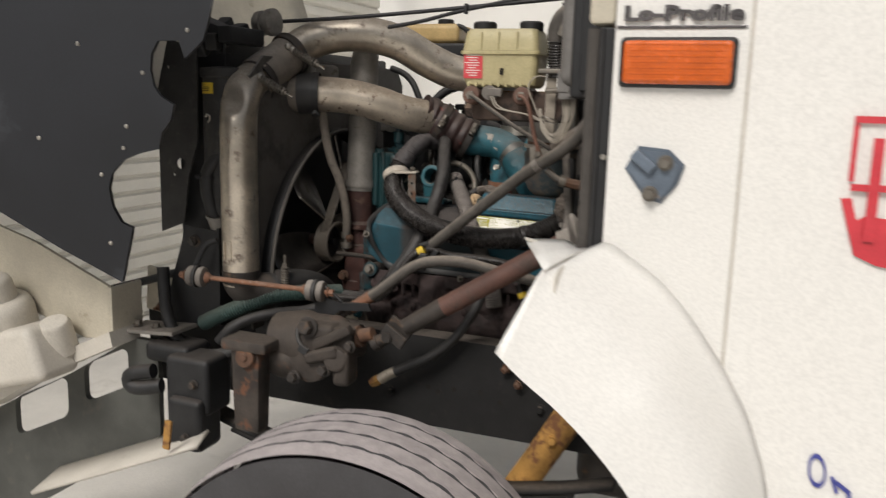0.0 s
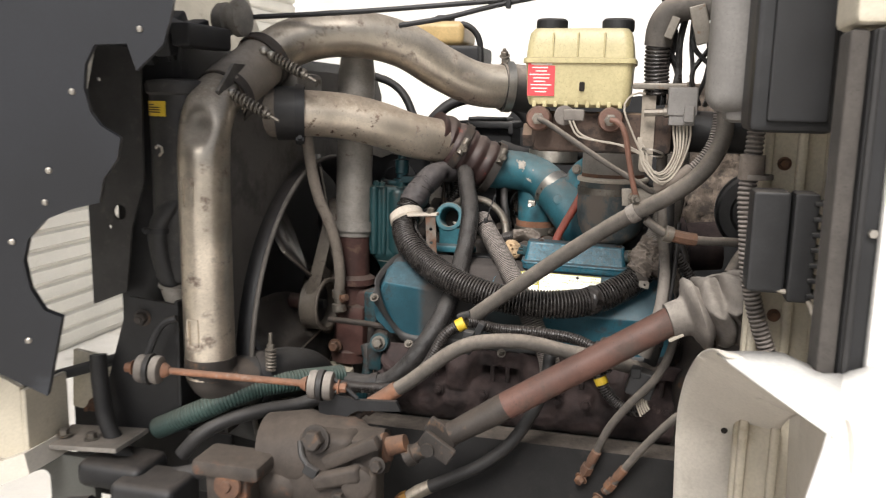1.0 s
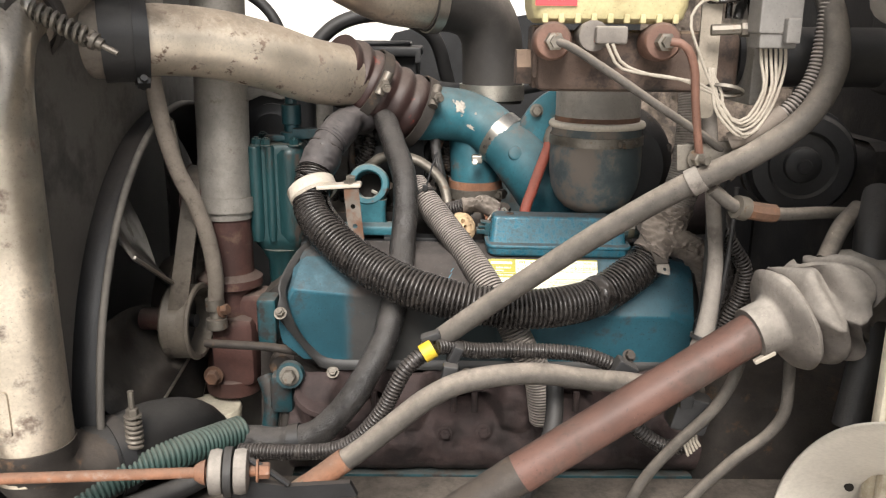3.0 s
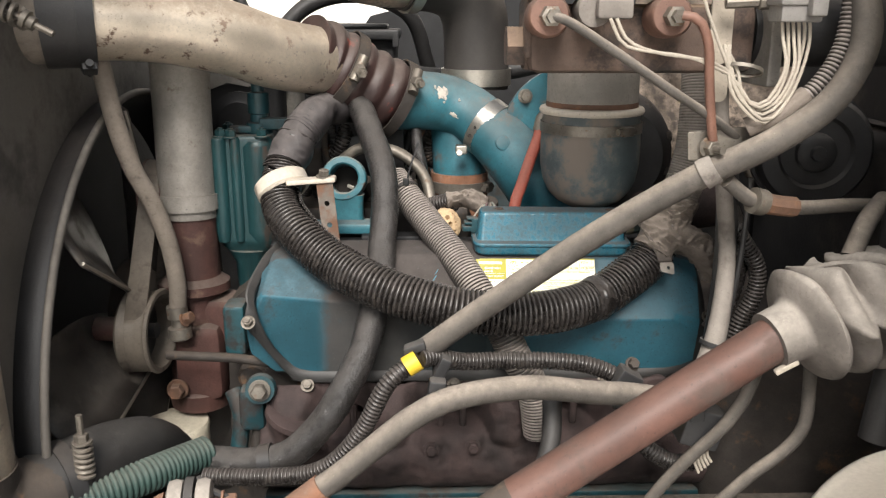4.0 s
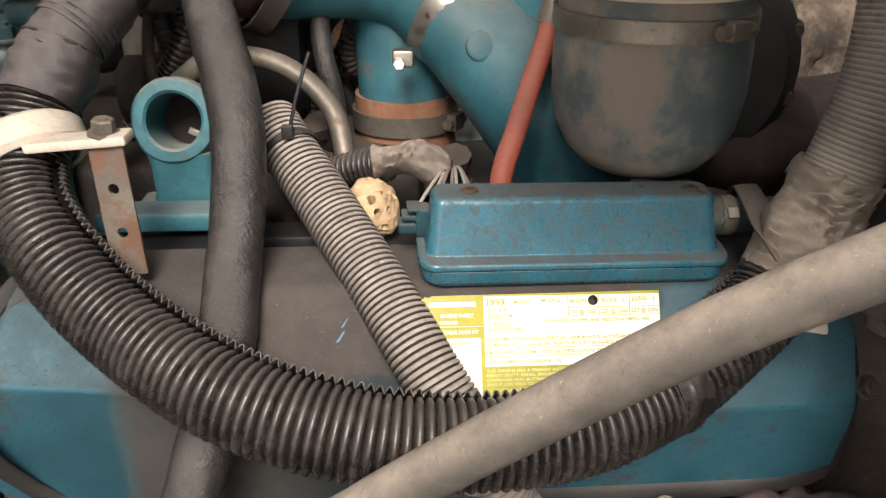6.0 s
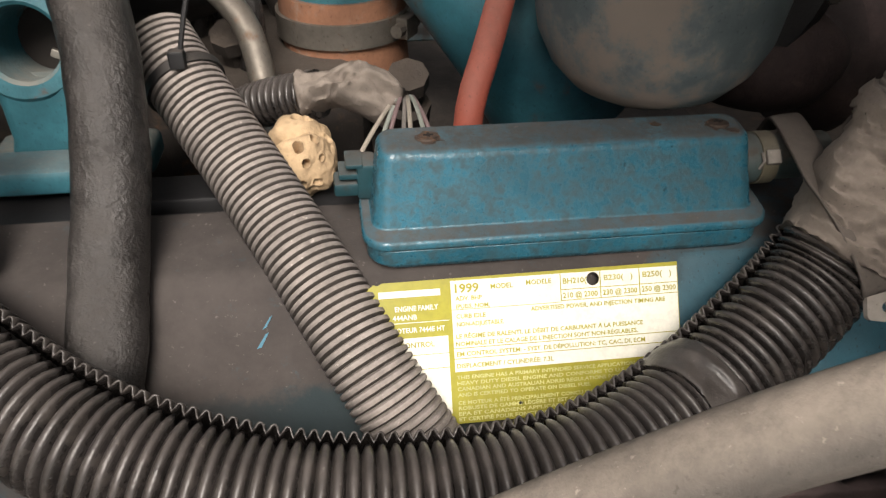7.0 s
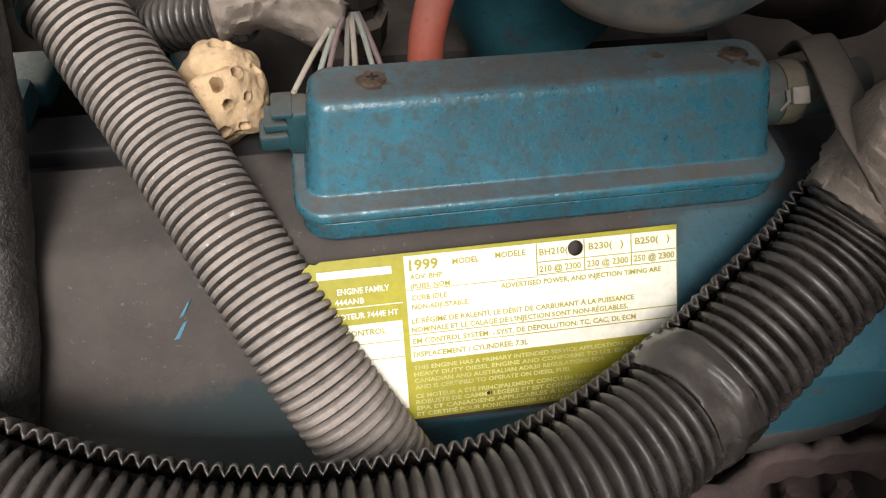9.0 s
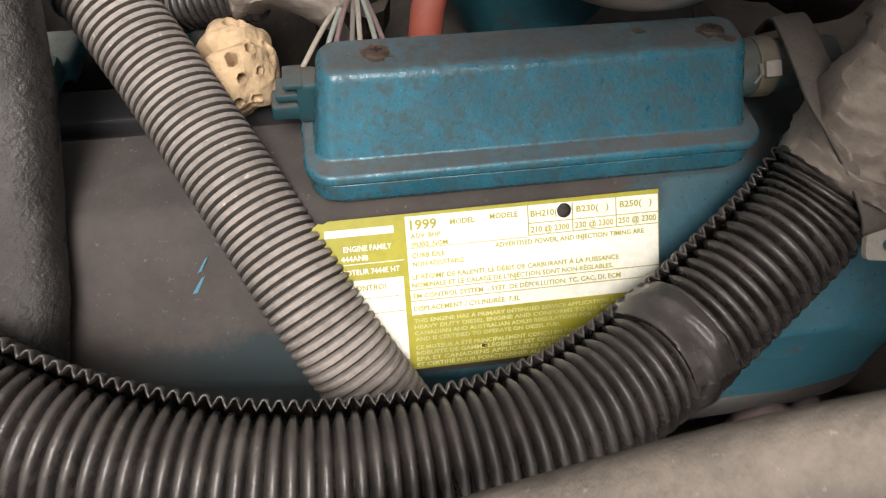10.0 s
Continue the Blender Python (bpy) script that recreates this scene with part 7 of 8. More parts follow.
# ---------------------------------------------------------------- steering shaft, boot, gear
sh = thing("steering_shaft", (0.15, 1.9, 0.9), "brown primer steering shaft tube running to the gear", "steering shaft")
S0, S1 = vec(0.425, 1.912, 1.194), vec(-0.06, 1.864, 0.886)
sd = (S1 - S0).normalized()
part("shaft_tube", Geo().tube([S0, S0.lerp(S1, 0.4), S0.lerp(S1, 0.64)], 0.0275, 24), SHAFT, sh)
part("shaft_yoke", Geo().tube([S0.lerp(S1, 0.64), S0.lerp(S1, 0.75), S0.lerp(S1, 0.86)], lambda f: 0.0277 - 0.004 * f, 24), CAST, sh)
yk = Geo()
for off in (-1, 1):
    yk.box(S0.lerp(S1, 0.91) + vec(0, 0.022 * off, 0.006 * off), (0.075, 0.013, 0.038), basis_rot := Matrix.Rotation(math.atan2(0.308, -0.485) * -1 + math.pi, 3, "Y"), 0.005)
yk.lathe(S0.lerp(S1, 0.945) - vec(0, 0.033, 0), (0, 1, 0), [(0, 0.014), (0.066, 0.014)], 14)
yk.lathe(S0.lerp(S1, 0.945), sd, [(-0.01, 0.018), (0.04, 0.018), (0.042, 0.022), (0.06, 0.022)], 14)
part("universal_joint", yk, CAST, sh)
bl = thing("steering_boot", (0.48, 1.93, 1.1), "grey pleated rubber boot round the steering shaft", "boot")
ax = -sd
prof = [(-0.006, 0.029), (-0.006, 0.0345), (0.024, 0.0365), (0.030, 0.043), (0.034, 0.056)]
s = 0.034
for r in (0.073, 0.078, 0.073, 0.064):
    prof += [(s + 0.002, r * 0.80), (s + 0.006, r * 0.94), (s + 0.012, r), (s + 0.019, r * 0.96), (s + 0.024, r * 0.82), (s + 0.028, 0.056), (s + 0.030, 0.054)]
    s += 0.030
prof += [(s + 0.02, 0.06), (s + 0.08, 0.075)]
g = Geo().lathe(S0 + sd * 0.006, ax * 1.0 + vec(0.02, 0.10, -0.22), prof, 56)
sag = []
for v in g.v:
    q = vec(v)
    k = max(0.0, (q - S0).dot(ax) - 0.04)
    q += vec(noise.noise(q * 16), noise.noise(q * 16 + vec(9, 0, 0)), noise.noise(q * 14 + vec(0, 9, 0))) * 0.030 * min(1, k * 20)
    q.z -= 0.9 * k * k + 0.02 * k
    sag.append(tuple(q))
g.v = sag
part("pleats", g, BOOTGREY, bl, smooth=60)
part("clamp_tab", Geo().box(S0 + vec(0.004, -0.022, -0.030), (0.030, 0.008, 0.007), Matrix.Rotation(radians(-30), 3, "Y"), 0.002), WIRE, bl)

sg = thing("steering_gear", (-0.26, 1.86, 0.75), "greasy rust-brown steering gear casting", "steering gear")
g = Geo().lathe((-0.40, 1.87, 0.845), (1, 0.03, 0.10), [(0, 0.05), (0.01, 0.078), (0.10, 0.085), (0.14, 0.075), (0.20, 0.07), (0.23, 0.05), (0.27, 0.045)], 28)
g.box((-0.24, 1.86, 0.86), (0.12, 0.12, 0.13), bevel=0.02, seg=3)
g.lathe((-0.26, 1.83, 0.82), (0, -1, 0), [(0, 0.07), (0.03, 0.066), (0.035, 0.05)], 28)
g.box((-0.16, 1.845, 0.875), (0.07, 0.07, 0.085), bevel=0.012)
g.ball((-0.35, 1.84, 0.80), 0.07, 20, (1.2, 0.8, 0.8), 0.1, 18)
part("gear_housing", g, GEAR, sg)
g = Geo().lathe((-0.14, 1.855, 0.885), (1, 0.02, 0.35), [(0, 0.03), (0.02, 0.03), (0.022, 0.02), (0.06, 0.018)], 18)
part("input_shaft", g, RUST, sg)
for p, r in (((-0.255, 1.80, 0.915), 0.021), ((-0.168, 1.80, 0.85), 0.016), ((-0.125, 1.80, 0.875), 0.012), ((-0.20, 1.79, 0.80), 0.014), ((-0.29, 1.78, 0.77), 0.014)):
    part("gear_bolt", Geo().bolt(p, (0, -1, 0.15), r), CAST, sg)
g = Geo().box((-0.18, 1.80, 0.895), (0.13, 0.03, 0.028), Matrix.Rotation(radians(-28), 3, "Y"), 0.008)
part("gear_arm", g, GEAR, sg)
g = Geo().box((-0.205, 1.785, 0.845), (0.105, 0.030, 0.034), Matrix.Rotation(radians(-18), 3, "Y"), 0.010, 1.0, 3).lathe((-0.165, 1.80, 0.835), (0.2, -1, 0.1), [(0, 0.034), (0.02, 0.032), (0.026, 0.022)], 20)
g.box((-0.150, 1.82, 0.81), (0.05, 0.07, 0.10), bevel=0.014, seg=3)
part("valve_block", g, GEAR, sg, "dust-covered valve block")
g = Geo().tube([(-0.29, 1.80, 0.905), (-0.28, 1.785, 0.88), (-0.262, 1.78, 0.862)], 0.006, 8).box((-0.258, 1.778, 0.855), (0.030, 0.014, 0.022), Matrix.Rotation(radians(25), 3, "Y"), 0.003)
part("sensor_plug", g, PLASTIC, sg)
pt = thing("spring_hanger", (-0.42, 1.76, 0.6), "dusty forged bracket with a rusted eye", "bracket")
g = Geo().box((-0.42, 1.77, 0.855), (0.15, 0.10, 0.035), bevel=0.012)
g.box((-0.425, 1.77, 0.72), (0.085, 0.06, 0.25), bevel=0.014, taper=1.15)
part("hanger_body", g, GEAR, pt)
part("hanger_eye", Geo().lathe((-0.415, 1.728, 0.825), (0, -1, 0.1), [(0, 0.03), (0.006, 0.028), (0.007, 0.012), (0.012, 0.010)], 20), RUST, pt, "rusted round eye")
fb = thing("front_spring_bracket", (-0.61, 1.76, 0.5), "black greasy front spring bracket", "bracket")
part("bracket_body", Geo().box((-0.615, 1.78, 0.71), (0.15, 0.12, 0.17), bevel=0.018, seg=3), BLACKMETAL, fb)
part("lower_block", Geo().box((-0.61, 1.75, 0.60), (0.12, 0.11, 0.16), bevel=0.02, seg=3), BLACKMETAL, fb)
part("side_lug", Geo().box((-0.72, 1.82, 0.78), (0.16, 0.12, 0.06), bevel=0.02, seg=3), BLACKMETAL, fb)
part("hook", Geo().tube([(-0.70, 1.72, 0.70), (-0.77, 1.70, 0.69), (-0.80, 1.70, 0.70), (-0.79, 1.70, 0.73), (-0.72, 1.71, 0.745)], 0.022, 14), BLACKMETAL, fb)
for x, z in ((-0.585, 0.72), (-0.60, 0.565)):
    part("bracket_bolt", Geo().bolt((x, 1.72 if z > 0.6 else 1.695, z), (0, -1, 0), 0.011), CAST, fb)
fh = Geo().tube([(-0.80, 1.86, 1.02), (-0.79, 1.85, 0.95), (-0.77, 1.84, 0.87), (-0.72, 1.83, 0.80), (-0.64, 1.82, 0.775), (-0.56, 1.83, 0.785), (-0.51, 1.85, 0.81)], 0.019, 14)
solo("front_loom", fh, RUBBER, "black rubber covered cable sagging past the bracket", "hose")
solo("bumper_stay", Geo().tube([(-0.72, 1.93, 1.02), (-0.85, 1.90, 0.975), (-1.0, 1.86, 0.93)], 0.013, 10), BLACKMETAL, "black stay bar running forward from the bracket", "bar")
sb = thing("tow_plate", (-0.86, 1.86, 0.85), "white painted plate with an oval hole", "plate")
g = Geo().slab([(-0.93, 0.86), (-0.78, 0.84), (-0.74, 0.93), (-0.80, 0.985), (-0.92, 1.0)], (0, 1.93, 0), (1, 0, 0), (0, 0, 1), 0.012, holes=[[(-0.845 + 0.018 * math.cos(radians(a)), 0.925 + 0.010 * math.sin(radians(a))) for a in range(0, 360, 24)]])
part("plate_body", g, CREAM, sb)
part("plate_bolt", Geo().bolt((-0.86, 1.918, 0.875), (0, -1, 0), 0.012, stud=0.02), RUST, sb)
part("plate_bolt", Geo().bolt((-0.80, 1.918, 0.868), (0, -1, 0), 0.010), RUST, sb)

# ---------------------------------------------------------------- exhaust manifold
em = thing("exhaust_manifold", (0.1, 2.08, 0.9), "rusty purple-brown exhaust manifold under the valve cover", "manifold")
PORTS, GAPS = (-0.185, -0.045, 0.125, 0.29, 0.45), ((0.044, 1.000), (0.205, 1.005), (0.37, 1.005), (-0.115, 0.998))


def manifold_face(x, z):
    body = math.sqrt(max(0.0, 1 - ((z - 0.938) / 0.052) ** 2)) * 0.040
    knee = sum(0.044 * math.exp(-((x - p) / 0.034) ** 4 - ((z - 1.0) / 0.052) ** 4) for p in PORTS)
    lug = sum(0.022 * math.exp(-(((x - gx - d) / 0.020) ** 2) ** 2 - ((z - 0.968) / 0.022) ** 4) for gx, _ in GAPS for d in (-0.030, 0.030))
    cut = max(math.exp(-((x - gx) / 0.036) ** 6 - ((z - gz) / 0.014) ** 6) for gx, gz in GAPS)
    q = vec(x, 0.4, z)
    rough = 0.006 * noise.noise(q * 28) + 0.003 * noise.noise(q * 75) + 0.0012 * noise.noise(q * 190)
    return 2.105 - max(body, knee, lug + 0.5 * body) + rough + 0.055 * cut


g = Geo().sheet([[(x, manifold_face(x, z), z) for z in [0.882 + 0.0036 * k for k in range(49)]] for x in [-0.232 + 0.0042 * k for k in range(184)]])
thick(part("casting", g, MANIFOLD, em, "flaking rust-brown casting", 60), 0.012, 1.0)
for gx, _ in GAPS:
    for d in (-0.030, 0.030):
        part("lug_nut", Geo().bolt((gx + d, manifold_face(gx + d, 0.966) - 0.001, 0.966), (0, -1, 0.15), 0.0085, stud=0.006), MANIFOLD, em)
        part("stud", Geo().lathe((gx + d * 0.55, 2.10, 0.985), (0, 0, 1), [(0, 0.005), (0.035, 0.005)], 8), MANIFOLD, em)
part("knuckle_ring", Geo().lathe((-0.182, 2.078, 1.012), (0.35, -0.15, 0.9), [(-0.006, 0.036), (-0.004, 0.041), (0.004, 0.041), (0.006, 0.036)], 28), MANIFOLD, em)
part("block_ledge", Geo().box((0.14, 2.19, 0.812), (0.78, 0.05, 0.034), bevel=0.006), RUSTBLUE, eng, "dark teal block ledge")
em.location, em.scale = (0.108, 2.165, 0.846), (1.08, 1.0, 1.08)
solo("wiring_plug", Geo().box((0.372, 1.995, 1.035), (0.055, 0.04, 0.055), Matrix.Rotation(radians(15), 3, "Y"), 0.006).box((0.36, 1.98, 1.06), (0.02, 0.02, 0.02), bevel=0.003), PLASTIC, "dusty black wiring plug hanging by the shaft", "connector")
pw = thing("plug_leads", (0.38, 2.0, 0.98), "dusty thin wires under the wiring plug", "wires")
for k in range(5):
    part("wire", Geo().tube([(0.362 + 0.005 * k, 1.99, 1.012), (0.365 + 0.005 * k, 1.99, 0.99), (0.375 + 0.004 * k, 1.99, 0.965 + 0.004 * k)], 0.0022, 6), WIRE, pw)
yc = thing("lower_loom", (0.33, 2.03, 1.0), "short black loom with yellow tape by the manifold", "wiring loom")
part("loom_sleeve", Geo().tube([(0.275, 2.04, 1.045), (0.29, 2.035, 1.015), (0.31, 2.03, 0.985), (0.345, 2.02, 0.965), (0.38, 2.01, 0.97)], 0.0125, 14, wave=(0.0055, 0.0015)), LOOMBLACK, yc)
part("tape", Geo().tube([(0.286, 2.036, 1.024), (0.293, 2.034, 1.010)], 0.014, 14), YELLOW, yc)
fl = thing("steel_fuel_lines", (0.4, 1.97, 0.95), "dusty grey pipes running down to rusty fittings", "pipe")
part("line", Geo().tube([(0.436, 1.975, 1.19), (0.424, 1.962, 1.118), (0.398, 1.965, 1.055), (0.348, 1.975, 0.989), (0.309, 1.985, 0.925), (0.278, 1.995, 0.84)], 0.0085, 10), HOSEGREY, fl)
part("line", Geo().tube([(0.498, 1.975, 1.17), (0.498, 1.962, 1.085), (0.494, 1.96, 1.045), (0.474, 1.965, 1.009), (0.438, 1.97, 0.973), (0.39, 1.98, 0.91), (0.345, 1.99, 0.84), (0.315, 1.995, 0.79)], 0.0085, 10), HOSEGREY, fl)
for p, q in (((0.292, 1.988, 0.88), (0.262, 2.0, 0.81)), ((0.350, 1.988, 0.849), (0.30, 2.0, 0.77))):
    a, b = vec(p), vec(q)
    d = (b - a).normalized()
    g = Geo().lathe(a, d, [(0, 0.008), (0.002, 0.0105), (0.028, 0.0105), (0.030, 0.0085), (0.042, 0.0085)], 14)
    g.lathe(a + d * 0.042, d, [(0, 0.0135), (0.018, 0.0135), (0.019, 0.009), (0.032, 0.009)], 6).bolt(b, (-0.4, -0.6, -0.3), 0.010)
    part("line_fitting", g, RUST, fl, "rusted line fitting")

# ---------------------------------------------------------------- brake master cylinder
mc = thing("brake_master_cylinder", (0.24, 1.99, 1.5), "rusted brake master cylinder casting", "master cylinder")
g = Geo().box((0.265, 2.045, 1.534), (0.27, 0.085, 0.080), bevel=0.012)
g.lathe((0.14, 2.045, 1.525), (-1, 0, 0), [(0, 0.032), (0.012, 0.032), (0.014, 0.026), (0.034, 0.026)], 6)
g.box((0.14, 2.045, 1.545), (0.03, 0.07, 0.07), bevel=0.006)
part("casting", g, MCIRON, mc)
for x in (0.145, 0.283):
    p = part("outlet_boss", Geo().lathe((x, 1.965, 1.560), (0, -1, 0.05), [(-0.045, 0.022), (-0.02, 0.024), (0.006, 0.024), (0.010, 0.021), (0.011, 0.012)], 28), BRAKERED, mc, "rusty red-brown round boss")
    part("line_nut", Geo().lathe((x, 1.956, 1.560), (0.1, -1, 0), [(0, 0.012), (0.014, 0.012), (0.015, 0.008), (0.022, 0.008)], 6), STEEL, p)
g = Geo().lathe((0.195, 1.965, 1.567), (0.05, -1, 0), [(-0.045, 0.015), (0, 0.019), (0.012, 0.019), (0.013, 0.014)], 18).box((0.215, 1.945, 1.568), (0.04, 0.018, 0.022), bevel=0.004)
part("sensor_plug", g, BOOTGREY, mc, "off-white sensor plug")
part("mount_plate", Geo().box((0.415, 2.03, 1.545), (0.016, 0.10, 0.13), bevel=0.003), ALUDARK, mc)
part("push_tube", Geo().lathe((0.40, 2.045, 1.54), (1, 0, 0), [(0, 0.04), (0.2, 0.04)], 24), BLACKMETAL, mc)
part("side_stud", Geo().lathe((0.345, 1.965, 1.575), (1, -0.1, 0.05), [(0, 0.007), (0.035, 0.007), (0.036, 0.010), (0.05, 0.010)], 8), STEEL, mc)
part("brake_line", Geo().tube([(0.146, 1.94, 1.560), (0.165, 1.93, 1.553), (0.22, 1.925, 1.519), (0.281, 1.93, 1.48), (0.335, 1.945, 1.448), (0.37, 1.96, 1.425)], 0.0054, 10), HOSEGREY, mc)
part("brake_line", Geo().tube([(0.285, 1.925, 1.561), (0.302, 1.92, 1.556), (0.315, 1.922, 1.53), (0.322, 1.93, 1.49), (0.333, 1.942, 1.44), (0.345, 1.955, 1.40)], 0.0054, 10), BRAKELINE, mc)

rs = thing("brake_fluid_reservoir", (0.217, 2.02, 1.59), "aged yellow plastic brake fluid reservoir with red label", "reservoir")
rings = []
for z, k in ((1.582, -0.012), (1.588, -0.004), (1.604, 0.0), (1.655, 0.002), (1.664, 0.003), (1.666, 0.008), (1.674, 0.008), (1.676, 0.003), (1.70, 0.001), (1.722, -0.003), (1.731, -0.010)):
    rings.append([(a, b, z) for a, b in rounded(0.118 - k, 1.962 - k, 0.317 + k, 2.085 + k, 0.018, 4)])
part("tank", Geo().ring_stack(rings), TANK, rs)
for x in (0.168, 0.215, 0.265):
    part("tank_rib", Geo().box((x, 1.960, 1.70), (0.004, 0.006, 0.045), bevel=0.0015), TANK, rs)
for k in range(9):
    part("tank_foot", Geo().box((0.135 + 0.0205 * k, 1.966, 1.588), (0.008, 0.008, 0.012), bevel=0.002), TANK, rs)
for x in (0.157, 0.285):
    part("cap", Geo().lathe((x, 2.02, 1.728), (0, 0, 1), [(0, 0.03), (0.004, 0.031), (0.02, 0.031), (0.024, 0.027)], 20), BLACKMETAL, rs, "black screw cap")
p = part("red_label", Geo().box((0.1475, 1.9605, 1.636), (0.052, 0.0022, 0.066)), REDLABEL, rs, "red warning label")
g = Geo()
for k in range(9):
    g.box((0.1475 - 0.003 * (k % 2), 1.9591, 1.663 - 0.0065 * k), (0.040 - 0.009 * (k % 3), 0.0006, 0.0022))
part("label_print", g, PALEINK, p)
part("sight_slot", Geo().box((0.226, 1.960, 1.622), (0.010, 0.006, 0.017), bevel=0.002), HOLE, rs)

# connector and wires beside the cylinder
cn = thing("harness_connector", (0.40, 1.95, 1.6), "grey plastic wiring connector with white leads", "connector")
part("connector_body", Geo().box((0.412, 1.935, 1.597), (0.052, 0.045, 0.052), bevel=0.004).box((0.412, 1.935, 1.565), (0.046, 0.038, 0.022), bevel=0.003).box((0.424, 1.908, 1.575), (0.018, 0.014, 0.03), bevel=0.003), GREYCONN, cn)
rnd = random.Random(8)
for k in range(6):
    x, o = 0.398 + 0.006 * k, 0.0042 * (k - 2.5)
    part("lead", Geo().tube([(x, 1.935, 1.560), (x + 0.002, 1.932, 1.537), (0.414 + o, 1.928 + rnd.uniform(-0.006, 0.006), 1.505), (0.400 + o * rnd.uniform(0.2, 1.2), 1.926, 1.470 - 0.6 * o + rnd.uniform(-0.008, 0.008)), (0.378 + 0.5 * o, 1.926 + rnd.uniform(-0.006, 0.006), 1.456 - o), (0.358 - 0.5 * o + rnd.uniform(-0.006, 0.006), 1.928, 1.475 - 0.6 * o + rnd.uniform(-0.006, 0.006)), (0.347 + rnd.uniform(-0.006, 0.006), 1.932, 1.503), (0.339 + rnd.uniform(-0.004, 0.004), 1.935, 1.53)], 0.0020, 8), WIRE, cn)
part("lead", Geo().tube([(0.215, 1.932, 1.558), (0.228, 1.93, 1.535), (0.26, 1.93, 1.522), (0.318, 1.93, 1.513), (0.345, 1.932, 1.50)], 0.0020, 8), WIRE, cn)
part("lead", Geo().tube([(0.208, 1.932, 1.558), (0.222, 1.93, 1.532), (0.245, 1.93, 1.524), (0.30, 1.93, 1.516), (0.345, 1.932, 1.498)], 0.0020, 8), WIRE, cn)
part("lead", Geo().tube([(0.345, 1.932, 1.50), (0.325, 1.93, 1.54), (0.308, 1.93, 1.585), (0.325, 1.94, 1.61), (0.345, 1.95, 1.61)], 0.0020, 8), WIRE, cn)
part("wire_tie", Geo().lathe((0.362, 1.945, 1.502), (0.2, 0.3, 1), [(-0.002, 0.022), (-0.002, 0.024), (0.002, 0.024), (0.002, 0.022)], 20, caps=False), STEEL, cn)
part("mounting_plate", Geo().slab(rounded(-0.013, -0.08, 0.013, 0.08, 0.009), (0.352, 1.99, 1.542), (1, 0, 0), (0, 0, 1), 0.005), PLATEBEIGE, cn, "dusty beige mounting plate")
part("corrugated_lead", Geo().tube([(0.478, 1.945, 1.64), (0.479, 1.945, 1.59), (0.472, 1.94, 1.53), (0.450, 1.935, 1.49), (0.420, 1.935, 1.462), (0.39, 1.94, 1.445)], 0.0105, 12, wave=(0.005, 0.0020)), LOOMGREY, cn)
part("tape_wrap", Geo().tube([(0.435, 1.934, 1.475), (0.405, 1.936, 1.453), (0.375, 1.945, 1.437)], 0.012, 12, lumps=0.1), TAPE, cn)

# round housing, rusty fitting and right-side clutter
rbh = thing("round_housing", (0.60, 2.2, 1.3), "dusty black round booster housing on the firewall", "booster")
BA = vec(-0.15, -1, 0)
part("drum", Geo().lathe((0.60, 2.28, 1.365), BA, [(0, 0.085), (0.06, 0.085), (0.07, 0.078), (0.072, 0.055), (0.066, 0.05), (0.066, 0.03)], 40), PLASTIC, rbh)
part("crimp_band", Geo().lathe((0.60, 2.28, 1.365), BA, [(0.028, 0.085), (0.028, 0.090), (0.036, 0.091), (0.044, 0.090), (0.044, 0.085)], 40, caps=False), BLACKMETAL, rbh, "crimped black band")
part("hub", Geo().lathe((0.59, 2.215, 1.365), BA, [(0, 0.030), (0.010, 0.028), (0.014, 0.022), (0.015, 0.012), (0.022, 0.010)], 28), PLASTIC, rbh)
hv = thing("heater_line", (0.45, 1.97, 1.33), "dusty heater line with rusty union", "pipe")
part("line", Geo().tube([(0.36, 1.95, 1.375), (0.39, 1.955, 1.352), (0.42, 1.965, 1.342), (0.47, 1.98, 1.335), (0.53, 2.0, 1.333), (0.58, 2.02, 1.328)], 0.009, 12), HOSEGREY, hv)
part("union", Geo().tube([(0.40, 1.957, 1.348), (0.43, 1.967, 1.341), (0.455, 1.974, 1.337)], 0.0125, 8), RUST, hv, "rusty union nut")
part("union_collar", Geo().lathe((0.395, 1.955, 1.35), (0.9, 0.25, -0.25), [(0, 0.016), (0.016, 0.016)], 12), STEEL, hv)
for nm, pts, r, mat, labl in (
        ("dark_hose", [(0.52, 1.95, 1.28), (0.545, 1.97, 1.32), (0.58, 2.0, 1.34)], 0.012, HOSEGREY, "grey hose curving behind the steering boot"),
        ("dark_hose", [(0.56, 1.90, 1.06), (0.58, 1.92, 1.18), (0.58, 1.95, 1.30), (0.61, 2.0, 1.36)], 0.024, RUBBER, "black rubber hose behind the steering boot"),
        ("dark_hose", [(0.385, 2.05, 1.05), (0.40, 2.05, 1.13), (0.405, 2.05, 1.25), (0.40, 2.06, 1.40)], 0.014, RUBBER, "black rubber hose rising behind the grey one"),
        ("dark_hose", [(0.41, 2.1, 1.13), (0.44, 2.1, 1.18), (0.445, 2.1, 1.26), (0.42, 2.12, 1.33)], 0.011, LOOMBLACK, "thin black loom behind the grey hose")):
    solo(nm, Geo().tube(pts, r, 14), mat, labl, "hose")
cr = thing("cowl_loom", (0.53, 1.75, 1.3), "grey dusty corrugated loom along the cowl", "wiring loom")
